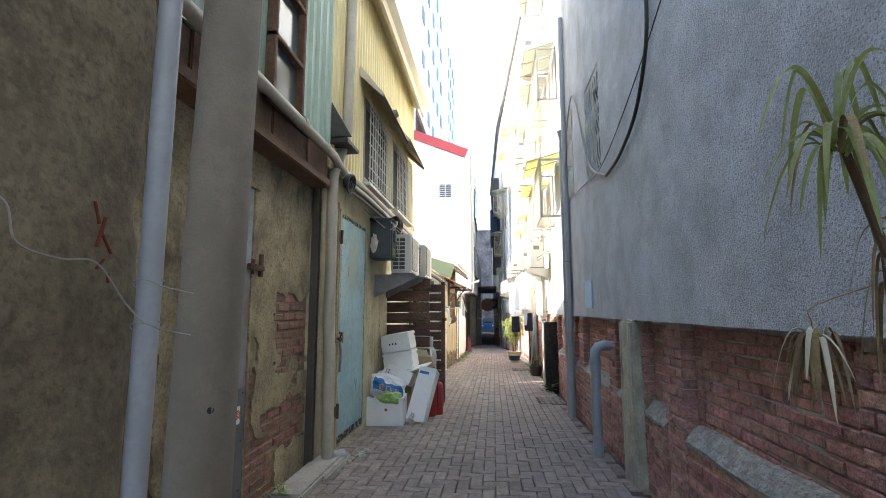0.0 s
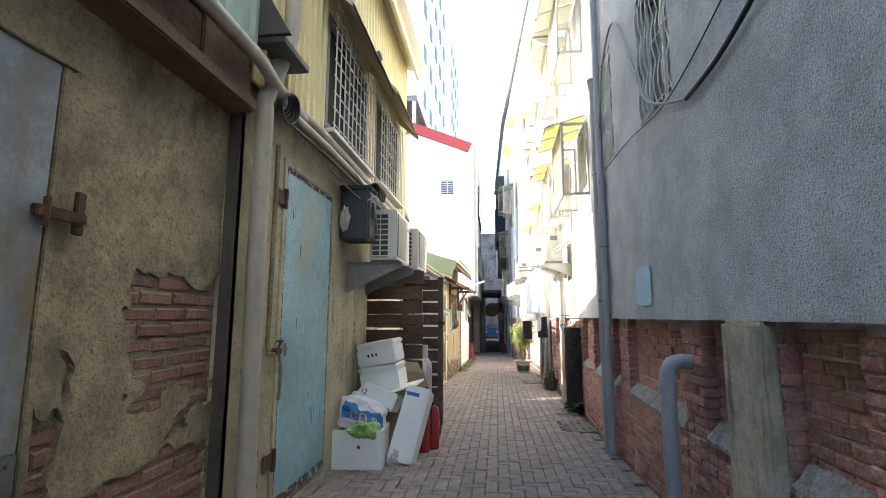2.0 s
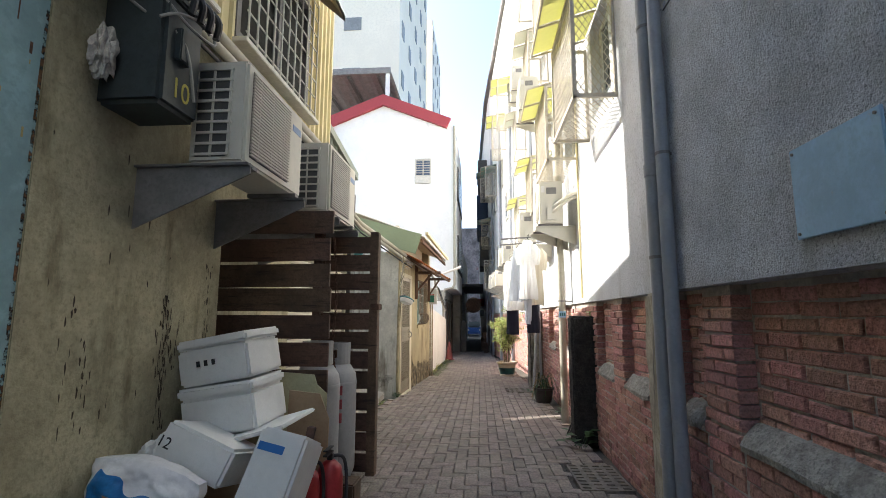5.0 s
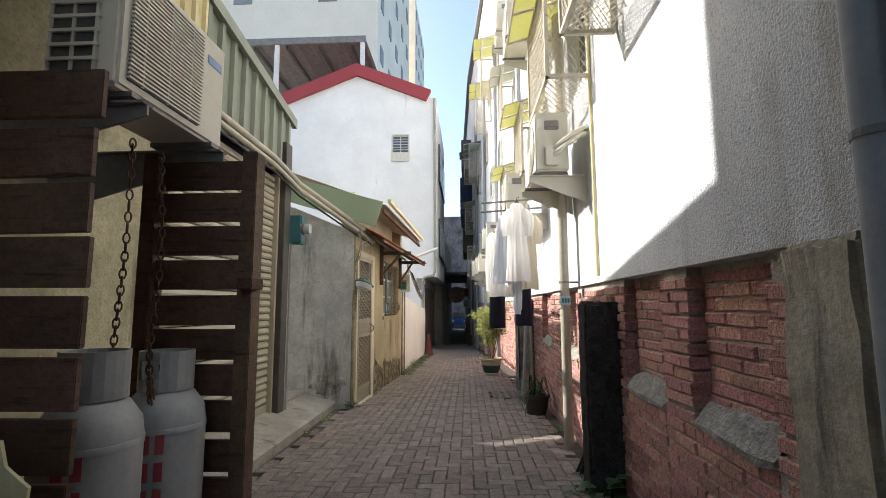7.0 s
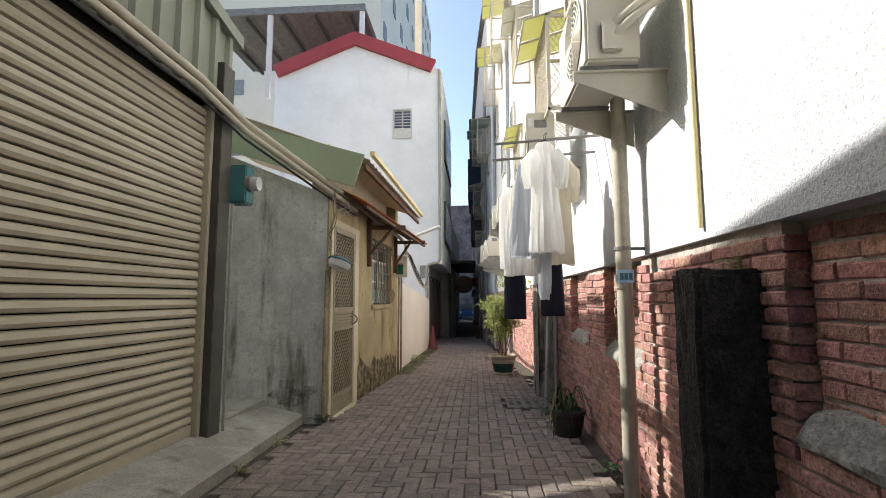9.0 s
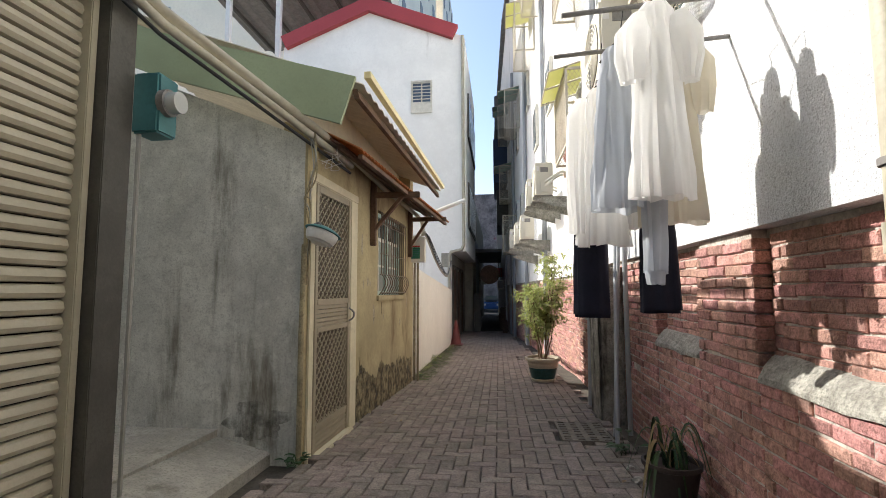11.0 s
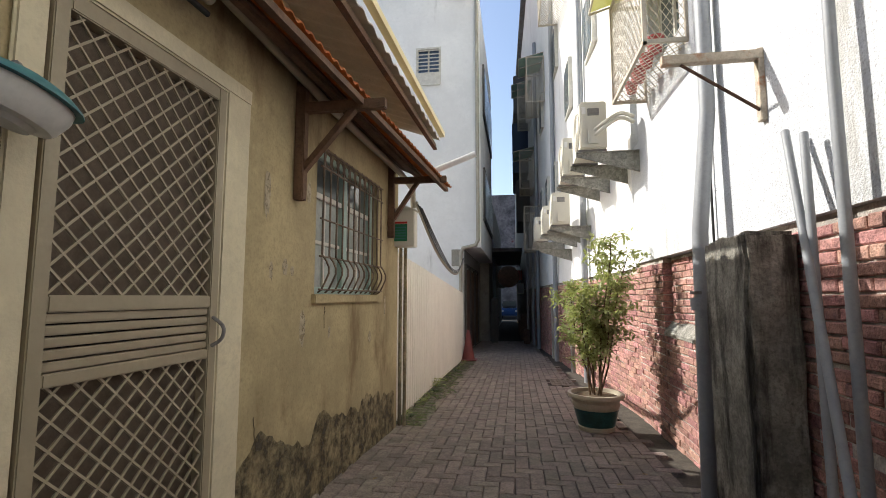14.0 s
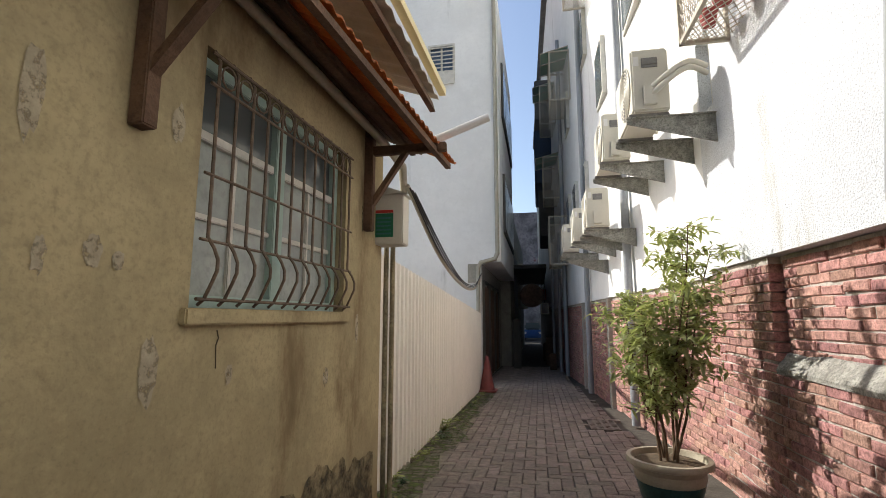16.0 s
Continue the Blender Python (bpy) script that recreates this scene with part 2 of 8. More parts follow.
# near-black colour that stands in for the shade of rooms, holes and pits
M_DARK = material("painted_deep_shade", (0.03, 0.03, 0.03), 0.9, 0.2, 2, 0.0, 30)
M_GLASS = glass_material("dusty_window_glass", (0.10, 0.12, 0.12), 0.12)
M_ACW = material("aged_white_ac_casing", (0.64, 0.61, 0.52), 0.45, 0.06, 2, 0.03, 40, stain=(0.42, 0.38, 0.28), stain_amount=0.2, stain_scale=2.5, stretch=3)
M_ACD = material("dark_ac_fin", (0.09, 0.09, 0.085), 0.6, 0.2, 10, 0.0, 40)
M_BOXG = material("dark_green_grey_metal_box", (0.045, 0.055, 0.055), 0.5, 0.2, 4, 0.05, 50)
M_BRKT = material("grey_steel_bracket", (0.22, 0.21, 0.2), 0.6, 0.2, 5, 0.1, 60, stain=(0.12, 0.07, 0.04), stain_amount=0.35, stain_scale=6)
M_CABLE = material("black_cable", (0.02, 0.02, 0.02), 0.5, 0.1, 5, 0.0, 30)
M_CABLEG = material("grey_cable", (0.3, 0.29, 0.26), 0.6, 0.1, 5, 0.0, 30)
M_BLUEGREY = material("blue_grey_far_wall", (0.30, 0.33, 0.37), 0.8, 0.15, 1, 0.1, 20)
M_ROAD = material("asphalt", (0.05, 0.05, 0.052), 0.95, 0.2, 2, 0.3, 80)


# ---- building blocks ----
def gz(y):
    """Height of the alley's floor, which falls gently away from the start."""
    return -0.03 * min(y, 34.0)


def bx(bm, x0, y0, z0, x1, y1, z1, bevel=0.0):
    made = bmesh.ops.create_cube(bm, size=1.0)["verts"]
    for v in made:
        v.co = Vector(((x0 + x1) / 2 + v.co.x * (x1 - x0), (y0 + y1) / 2 + v.co.y * (y1 - y0), (z0 + z1) / 2 + v.co.z * (z1 - z0)))
    if bevel:
        edges = list({e for v in made for e in v.link_edges})
        bmesh.ops.bevel(bm, geom=edges, offset=bevel, segments=2, affect="EDGES", clamp_overlap=True)
    return made


def prism(bm, outline, axis, a, b):
    """A solid: an outline (pairs) drawn out from a to b along an axis; pairs are the other two axes in order."""
    def co(p, q):
        return {"x": (q, p[0], p[1]), "y": (p[0], q, p[1]), "z": (p[0], p[1], q)}[axis]
    va = [bm.verts.new(co(p, a)) for p in outline]
    vb = [bm.verts.new(co(p, b)) for p in outline]
    k = len(outline)
    bm.faces.new(va)
    bm.faces.new(vb[::-1])
    for i in range(k):
        bm.faces.new((va[i], vb[i], vb[(i + 1) % k], va[(i + 1) % k]))
    return va + vb


def tube(bm, pts, r, seg=10, r2=None):
    pts = [Vector(p) for p in pts]
    rings = []
    side = None
    for i, p in enumerate(pts):
        a = (pts[i] - pts[i - 1]).normalized() if i else (pts[1] - pts[0]).normalized()
        b = (pts[i + 1] - pts[i]).normalized() if i + 1 < len(pts) else a
        d = (a + b).normalized() if (a + b).length > 1e-6 else a
        if side is None:
            side = d.orthogonal().normalized()
        side = (side - d * side.dot(d)).normalized()
        up = d.cross(side)
        rr = r if r2 is None else r + (r2 - r) * i / (len(pts) - 1)
        k = 1.0 / max(0.5, math.sqrt(max(0.0, (1 + a.dot(b)) / 2)))
        rings.append([bm.verts.new(p + (side * math.cos(2 * math.pi * j / seg) + up * math.sin(2 * math.pi * j / seg)) * rr * min(k, 1.3)) for j in range(seg)])
    for ra, rb in zip(rings, rings[1:]):
        for j in range(seg):
            bm.faces.new((ra[j], ra[(j + 1) % seg], rb[(j + 1) % seg], rb[j]))
    bm.faces.new(rings[0][::-1])
    bm.faces.new(rings[-1])


def lathe(bm, profile, cx, cy, seg=24):
    """Turn a profile of (radius, height) round the upright through cx, cy."""
    rings = []
    for r, z in profile:
        rings.append([bm.verts.new((cx + max(r, 0.0005) * math.cos(2 * math.pi * j / seg), cy + max(r, 0.0005) * math.sin(2 * math.pi * j / seg), z)) for j in range(seg)])
    for ra, rb in zip(rings, rings[1:]):
        for j in range(seg):
            bm.faces.new((ra[j], ra[(j + 1) % seg], rb[(j + 1) % seg], rb[j]))
    bm.faces.new(rings[0][::-1])
    bm.faces.new(rings[-1])


def curve_points(pts, n=8):
    """A smooth line through the points."""
    pts = [Vector(p) for p in pts]
    out = []
    for i in range(len(pts) - 1):
        p0, p1, p2, p3 = pts[max(i - 1, 0)], pts[i], pts[i + 1], pts[min(i + 2, len(pts) - 1)]
        for k in range(n):
            t = k / n
            out.append(0.5 * ((2 * p1) + (p2 - p0) * t + (2 * p0 - 5 * p1 + 4 * p2 - p3) * t * t + (3 * p1 - p0 - 3 * p2 + p3) * t ** 3))
    out.append(pts[-1])
    return out


def part(name, bm, mat, parent=None, label="", smooth=False):
    me = bpy.data.meshes.new(name)
    bmesh.ops.recalc_face_normals(bm, faces=bm.faces)
    bm.to_mesh(me)
    bm.free()
    me.materials.append(mat)
    if smooth:
        for p in me.polygons:
            p.use_smooth = True
        me.set_sharp_from_angle(angle=radians(40))
    ob = new(name, me)
    if parent:
        ob.parent = parent
        if parent.type == "EMPTY":
            ob.matrix_parent_inverse = Matrix.Translation(-parent.location)
    if label:
        ob["label"] = label
    return ob


def thing(name, at, label, category, group="", kind=""):
    e = new(name)
    e.location = at
    e.empty_display_size = 0.1
    return tagged(e, label, category, group, kind)


def structure(name, bm, mat, label, category="wall", smooth=False):
    return tagged(part(name, bm, mat, smooth=smooth), label, category, kind="structure")


def B():
    return bmesh.new()


def panel_with_holes(bm, axis, at, thick, u0, u1, z0, z1, holes):
    """A wall slab with openings through it. axis 'x': the slab's face stands at x = at and runs along y; thick is its depth (signed)."""
    us = sorted({u0, u1, *[h[0] for h in holes], *[h[1] for h in holes]})
    zs = sorted({z0, z1, *[h[2] for h in holes], *[h[3] for h in holes]})
    for ua, ub in zip(us, us[1:]):
        for za, zb in zip(zs, zs[1:]):
            mu, mz = (ua + ub) / 2, (za + zb) / 2
            if any(h[0] < mu < h[1] and h[2] < mz < h[3] for h in holes):
                continue
            lo, hi = min(at, at + thick), max(at, at + thick)
            if axis == "x":
                bx(bm, lo, ua, za, hi, ub, zb)
            else:
                bx(bm, ua, lo, za, ub, hi, zb)
    bmesh.ops.remove_doubles(bm, verts=bm.verts, dist=1e-5)
    bm.verts.index_update()
    seen = {}
    for f in list(bm.faces):
        seen.setdefault(tuple(sorted(v.index for v in f.verts)), []).append(f)
    doomed = [f for fs in seen.values() if len(fs) > 1 for f in fs]
    bmesh.ops.delete(bm, geom=doomed, context="FACES_ONLY")


def corrugated(bm, x, y0, y1, z0, z1, pitch=0.12, depth=0.025, sign=1):
    """Ribbed sheet standing at x, running along y; ribs point to sign * x. z1 may be a function of y."""
    ztop = z1 if callable(z1) else (lambda y: z1)
    n = max(1, round((y1 - y0) / pitch))
    p = (y1 - y0) / n
    prof = []
    for i in range(n):
        a = y0 + i * p
        prof += [(a, 0), (a + 0.58 * p, 0), (a + 0.68 * p, depth), (a + 0.90 * p, depth)]
    prof.append((y1, 0))
    fl = [bm.verts.new((x + sign * d, y, z0)) for y, d in prof]
    fh = [bm.verts.new((x + sign * d, y, ztop(y))) for y, d in prof]
    bl = [bm.verts.new((x - sign * 0.02, y, z0)) for y, d in prof]
    bh = [bm.verts.new((x - sign * 0.02, y, ztop(y))) for y, d in prof]
    for i in range(len(prof) - 1):
        bm.faces.new((fl[i], fl[i + 1], fh[i + 1], fh[i]))
        bm.faces.new((bl[i + 1], bl[i], bh[i], bh[i + 1]))
        bm.faces.new((fh[i], fh[i + 1], bh[i + 1], bh[i]))
        bm.faces.new((bl[i], bl[i + 1], fl[i + 1], fl[i]))
    bm.faces.new((fl[0], fh[0], bh[0], bl[0]))
    bm.faces.new((fl[-1], bl[-1], bh[-1], fh[-1]))


# ---- ground ----
bm = B()
rows = [[bm.verts.new((x, y, gz(y) - 0.035)) for x in (-200, 200)] for y in (-200.0, 0.0, 10.0, 20.0, 34.0, 60.0, 400.0)]
for a, b in zip(rows, rows[1:]):
    bm.faces.new((a[0], a[1], b[1], b[0]))
ground = structure("ground", bm, M_JOINT, "dirty joint bed under the alley pavers", "ground")

# ---- right side: white rendered building on a brick base ----
def rx(y):
    """How far the right side stands in towards the alley: it opens slightly with the distance."""
    return float(np.interp(y, (7.0, 8.8, 10.3, 13.3), (-0.125, -0.09, -0.06, 0.0)))


WIN_R = [(4.80, 5.51, 2.69, 3.79), (6.39, 6.87, 2.78, 3.97)]
WIN_M = [(8.1, 8.8, 2.95, 3.9), (9.8, 10.55, 2.95, 3.9), (12.0, 12.7, 2.7, 3.7), (15.45, 16.3, 2.95, 3.8), (16.85, 17.15, 2.45, 3.1)]
bm = B()
panel_with_holes(bm, "x", 1.105, 0.3, -4.0, 6.98, 1.15, 11.0, WIN_R)
wall_right_near = structure("wall_right_near", bm, M_DASH, "rough white rendered wall above a brick base")
bm = B()
panel_with_holes(bm, "x", 1.26, 0.3, 6.98, 17.2, 1.15, 12.0, WIN_M)
for v in bm.verts:
    v.co.x += rx(v.co.y)
wall_right_mid = structure("wall_right_mid", bm, M_WHITE, "sunlit white rendered wall above a brick base")
# solid slab behind the openings, its unlit look put into the colour
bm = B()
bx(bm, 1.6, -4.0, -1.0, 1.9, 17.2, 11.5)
structure("wall_right_core", bm, M_DARK, "near-black slab painted as the shade behind the window openings")

RECESS = [(-1.4, 0.6), (1.7, 3.14), (3.46, 3.92), (4.34, 4.75), (5.07, 6.42), (6.76, 7.06), (7.6, 8.19), (8.52, 9.14), (10.65, 11.55), (12.25, 13.1), (15.05, 16.25)]
SILL_Z = 0.52
bm = B()
cuts = sorted({-4.0, 17.2, *[c for r in RECESS for c in r]})
for ya, yb in zip(cuts, cuts[1:]):
    bx(bm, 1.365, ya, -1.0, 1.6, yb, 1.149)
    bx(bm, 1.286, ya, -1.0, 1.364, yb, 0.44)
    if (ya, yb) not in RECESS:
        bx(bm, 1.292, ya + 0.03, 0.44, 1.364, yb - 0.03, 1.148)
for v in bm.verts:
    v.co.x += rx(v.co.y)
brick_base = structure("wall_brick_base", bm, M_MORTAR, "mortar bed of the old red brick base wall")

# ---- far right block, set a little across the alley ----
bm = B()
prism(bm, [(1.27, 17.2), (0.5, 29.5), (-0.05, 47.0), (8.0, 47.0), (8.0, 17.2)], "z", 1.1, 13.0)
wall_right_far = structure("wall_right_far", bm, M_WHITE2, "white rendered wall of the farther block")
bm = B()
prism(bm, [(1.31, 17.2), (0.54, 29.5), (0.0, 47.0), (8.0, 47.0), (8.0, 17.2)], "z", -1.6, 1.1)
wall_far_base = structure("wall_far_base", bm, M_MORTAR, "brick base of the farther block")

# ---- left side walls ----
bm = B()
bmesh.ops.create_grid(bm, x_segments=90, y_segments=90, size=0.5)
for v in bm.verts:
    y, z = -3.0 + (v.co.x + 0.5) * 4.14, -0.3 + (v.co.y + 0.5) * 4.8
    edge = max(0.0, (y - 1.0) / 0.14)
    nz = noise.fractal(Vector((y * 2.2, z * 2.2, 3.1)), 0.8, 2.0, 4)
    v.co = Vector((-0.86 + 0.018 * nz - edge * edge * (0.05 + 0.05 * abs(noise.noise(Vector((0, z * 5, 7))))), y + (0.03 * noise.noise(Vector((5, z * 6, 0))) if y > 1.08 else 0), z))
ex = bmesh.ops.extrude_face_region(bm, geom=bm.faces[:])
for v in ex["geom"]:
    if isinstance(v, bmesh.types.BMVert):
        v.co.x = -1.2
wall_left_near = structure("wall_left_near", bm, M_OLD, "rough crumbling old plaster wall end with red paint marks", smooth=True)
for i, (y, z, w, h, a) in enumerate(((0.93, 1.44, 0.006, 0.05, 20), (0.945, 1.40, 0.008, 0.07, -15), (0.96, 1.38, 0.006, 0.06, 35), (0.95, 1.33, 0.005, 0.03, -40), (0.975, 1.30, 0.006, 0.02, 5))):
    bm = B()
    bx(bm, -0.003, -w * 0.45, -h / 2, 0.003, w * 0.45, h / 2, 0.001)
    o = part("paint_mark", bm, material("red_paint_mark", (0.17, 0.035, 0.02), 0.9, 0.3, 30, 0.2, 90) if i == 0 else bpy.data.materials["red_paint_mark"], wall_left_near)
    o.matrix_basis = pose(-0.852, y, z, a, 0, 0)

# old wall: plaster skin, broken open over a brick core
bm = B()
bx(bm, -1.95, 1.0, -0.5, -1.672, 4.15, 2.56)
old_core = structure("wall_left_core", bm, M_MORTAROLD, "mortar core of the old brick wall")


def bare(y, z):
    """True where the old plaster has fallen away."""
    n = noise.fractal(Vector((y * 4.1, z * 4.1, 1.7)), 0.7, 2.1, 4) * 0.10
    n2 = noise.noise(Vector((y * 15, z * 15, 4.2))) * 0.05
    holes = ((3.88, 1.10, 0.36, 0.27), (4.06, 0.83, 0.12, 0.12), (3.62, 0.80, 0.12, 0.05), (3.78, 0.88, 0.05, 0.10), (3.72, 0.33, 0.42, 0.17), (3.98, 0.42, 0.18, 0.12),
             (3.14, 0.62, 0.10, 0.32), (3.25, 0.12, 0.35, 0.24), (1.9, 0.35, 0.4, 0.3), (2.62, 2.32, 0.10, 0.14), (3.9, 0.66, 0.05, 0.04))
    d = min((max(abs(y - a) / w, abs(z - b) / h) - 1) * min(w, h) for a, b, w, h in holes)
    return d + n * 0.6 + n2 < 0.0


bm = B()
ny, nzz = 250, 222
grid = {}
for i in range(ny + 1):
    for j in range(nzz + 1):
        y, z = 1.0 + 3.15 * i / ny, -0.25 + 2.8 * j / nzz
        jy, jz = 0.004 * noise.noise(Vector((y * 40, z * 40, 0))), 0.004 * noise.noise(Vector((y * 40, z * 40, 9)))
        x = -1.65 + 0.012 * noise.fractal(Vector((y * 2.5, z * 2.5, 0.3)), 0.8, 2, 3)
        grid[i, j] = bm.verts.new((x, y + jy, z + jz))
for i in range(ny):
    for j in range(nzz):
        yc, zc = 1.0 + 3.15 * (i + 0.5) / ny, -0.25 + 2.8 * (j + 0.5) / nzz
        if not bare(yc, zc):
            bm.faces.new((grid[i, j], grid[i + 1, j], grid[i + 1, j + 1], grid[i, j + 1]))
loose = [v for v in bm.verts if not v.link_faces]
bmesh.ops.delete(bm, geom=loose, context="VERTS")
for _ in range(3):
    rim = {}
    for v in bm.verts:
        along = [e.other_vert(v).co for e in v.link_edges if e.is_boundary]
        if len(along) == 2 and 1.02 < v.co.y < 4.13:
            rim[v] = 0.4 * v.co + 0.3 * along[0] + 0.3 * along[1]
    for v, co in rim.items():
        v.co = co
ex = bmesh.ops.extrude_face_region(bm, geom=bm.faces[:])
for v in ex["geom"]:
    if isinstance(v, bmesh.types.BMVert):
        v.co.x = -1.674
wall_left_old = structure("wall_left_old", bm, M_OLD2, "yellowed peeling plaster wall with bare brick patches")

# door wall of the yellow house
bm = B()
panel_with_holes(bm, "x", -1.57, -0.3, 4.15, 6.98, -0.5, 2.62, [(4.74, 5.72, -0.12, 2.26)])
wall_left_door = structure("wall_left_door", bm, M_DOORWALL, "stained cream plaster wall round a blue steel door")
bm = B()
bx(bm, -4.5, 6.98, -0.6, -1.87, 8.5, 2.62)
bx(bm, -4.5, 8.5, -0.6, -1.96, 9.02, 2.5)
structure("wall_left_recess", bm, M_DOORWALL, "shaded plaster wall behind slatted boards")

# yellow sheet metal upper storey
WIN_Y = [(5.22, 6.45, 2.72, 3.74), (6.82, 8.05, 2.74, 3.78)]
bm = B()
edges_y = [4.12, 5.22, 6.45, 6.82, 8.05, 8.72]
for a, b in zip(edges_y, edges_y[1:]):
    if (a, b) in ((5.22, 6.45), (6.82, 8.05)):
        corrugated(bm, -1.5, a, b, 2.55, 2.72, 0.11, 0.022)
        corrugated(bm, -1.5, a, b, 3.76, 5.15, 0.11, 0.022)
    else:
        corrugated(bm, -1.5, a, b, 2.55, 5.15, 0.11, 0.022)
bx(bm, -4.5, 8.68, 2.55, -1.525, 8.71, 5.2)
wall_yellow = structure("wall_yellow", bm, M_YELLOW, "faded yellow ribbed sheet metal wall with two barred windows")
# solid slab, coloured near-black in place of an unlit room
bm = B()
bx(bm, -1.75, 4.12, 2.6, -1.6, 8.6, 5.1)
structure("wall_yellow_core", bm, M_DARK, "near-black slab painted as the shade behind the barred windows")
bm = B()
prism(bm, [(-1.3, 5.12), (-1.22, 5.22), (-4.5, 6.2), (-4.5, 6.05)], "y", 3.9, 8.85)
bx(bm, -1.34, 3.9, 4.98, -1.30, 8.85, 5.16)
structure("roof_yellow", bm, M_PALE, "cream painted eaves board of the sheet metal house", "roof")
# unseen block, added to keep the sun off the near right wall
bm = B()
bx(bm, -5.2, 2.0, 0.0, -3.3, 9.47, 9.5)
structure("wall_rear_left", bm, M_CONC, "added unseen block behind the sheet metal house that shades the right wall")

# green sheet metal storey over the old wall
bm = B()
corrugated(bm, -1.5, 0.9, 4.1, 2.66, 5.6, 0.155, 0.03)
wall_green = structure("wall_green", bm, M_GREEN, "faded green ribbed sheet metal wall")
bm = B()
bx(bm, -1.64, 1.0, 2.56, -1.53, 4.1, 5.5)
structure("wall_green_core", bm, M_DARK, "backing behind the green sheet metal")

# shutter building
bm = B()
corrugated(bm, -2.0, 8.7, 11.45, 2.52, lambda y: 3.5 - 0.165 * (y - 9.96), 0.23, 0.035)
bx(bm, -5.0, 11.40, 2.3, -2.02, 11.44, 3.2)
wall_shutter = structure("wall_shutter", bm, M_OLIVE, "grey green ribbed sheet metal wall over a roller shutter")
bm = B()
# solid block, coloured near-black in place of an unlit garage
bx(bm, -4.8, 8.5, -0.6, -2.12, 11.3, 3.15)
structure("wall_shutter_core", bm, M_DARK, "near-black block painted as the shade behind the roller shutter")
bm = B()
v = [(-1.93, 8.7, 3.74), (-1.93, 11.55, 3.265), (-1.99, 11.55, 3.265), (-1.99, 8.7, 3.74)]
lo = [bm.verts.new((p[0], p[1], p[2] - 0.09)) for p in v]
hi = [bm.verts.new((p[0], p[1], p[2] + 0.02)) for p in v]
bm.faces.new(lo), bm.faces.new(hi[::-1])
for i in range(4):
    bm.faces.new((lo[i], lo[(i + 1) % 4], hi[(i + 1) % 4], hi[i]))
va = [bm.verts.new(c) for c in ((-1.95, 8.7, 3.77), (-1.95, 11.55, 3.29), (-5.0, 11.55, 3.7), (-5.0, 8.7, 4.3))]
bm.faces.new(va)
structure("roof_shutter", bm, M_OLIVE, "sheet metal roof edge over the garage", "roof")

# apron in front of the shutter
bm = B()
prism(bm, [(-2.3, -0.9), (-1.5, -0.9), (-1.5, 0.05), (-1.53, 0.07), (-2.3, 0.22)], "y", 0, 4.1)
for vv in bm.verts:
    y = 8.55 + vv.co.y
    vv.co = Vector((vv.co.x - (0.14 if vv.co.y > 3 and vv.co.x > -1.6 else 0), y, vv.co.z + gz(y)))
apron = structure("pavement_apron", bm, M_CONC, "cracked concrete apron in front of the shutter", "pavement")
bm = B()
bx(bm, -6.0, 11.0, -1.0, -2.05, 12.9, gz(11.5) + 0.18)
structure("pavement_yard", bm, M_CONC, "concrete floor beside the shed", "pavement")

# shed
bm = B()
prism(bm, [(-6.0, -0.9), (-1.42, -0.9), (-1.42, 2.02), (-6.0, 3.9)], "y", 12.53, 12.73)
wall_shed_front = structure("wall_shed_front", bm, M_CEMENT, "grey cement shed wall with dark water streaks")
SHED = pose(-1.40, 12.53, 0, 0, 0, -2.2)
bm = B()
panel_with_holes(bm, "x", 0, -0.2, 0, 3.72, -0.9, 2.16, [(0.14, 0.92, -0.38, 1.70), (1.87, 3.1, 0.8, 1.78)])
wall_shed_side = structure("wall_shed_side", bm, M_SHED, "ochre rendered shed wall with mould along its foot")
wall_shed_side.matrix_basis = SHED
# solid block, near-black to stand for the shade inside the shed
bm = B()
bx(bm, -1.0, 0.25, -0.8, -0.32, 3.5, 2.0)
o = structure("wall_shed_core", bm, M_DARK, "near-black block painted as the shade behind the shed's door and window")
o.matrix_basis = SHED
bm = B()
bx(bm, -3.0, 3.52, -0.9, -0.003, 3.715, 2.6)
o = structure("wall_shed_end", bm, M_SHED, "end wall of the ochre shed")
o.matrix_basis = SHED

# fence
bm = B()
corrugated(bm, -1.34, 16.2, 23.0, -1.0, lambda y: 1.27 - 0.062 * (y - 16.4), 0.13, 0.018)
wall_fence = structure("wall_fence", bm, M_FENCE, "cream ribbed sheet metal fence with a sloping top")

# gable house
bm = B()
panel_with_holes(bm, "y", 24.3, 0.3, -7.3, -0.98, -1.4, 9.2, [(-2.8, -2.08, 6.75, 7.85), (-1.47, -0.98, -1.4, 2.1)])
prism(bm, [(-7.3, 9.2), (-0.98, 9.2), (-1.08, 9.33), (-4.2, 10.5), (-7.3, 9.3)], "y", 24.3, 24.6)
wall_gable = structure("wall_gable", bm, M_WHITE2, "white rendered gable end of a three storey house")
bm = B()
bx(bm, -7.3, 24.6, 2.1, -0.985, 30.5, 9.2)
structure("wall_gable_side", bm, M_WHITE2, "side of the white gable house along the alley")
bm = B()
bx(bm, -7.3, 24.6, -1.4, -1.48, 30.5, 2.098)
wall_gable_foot = structure("wall_gable_foot", bm, M_CONC, "dim set back ground floor under the white house")
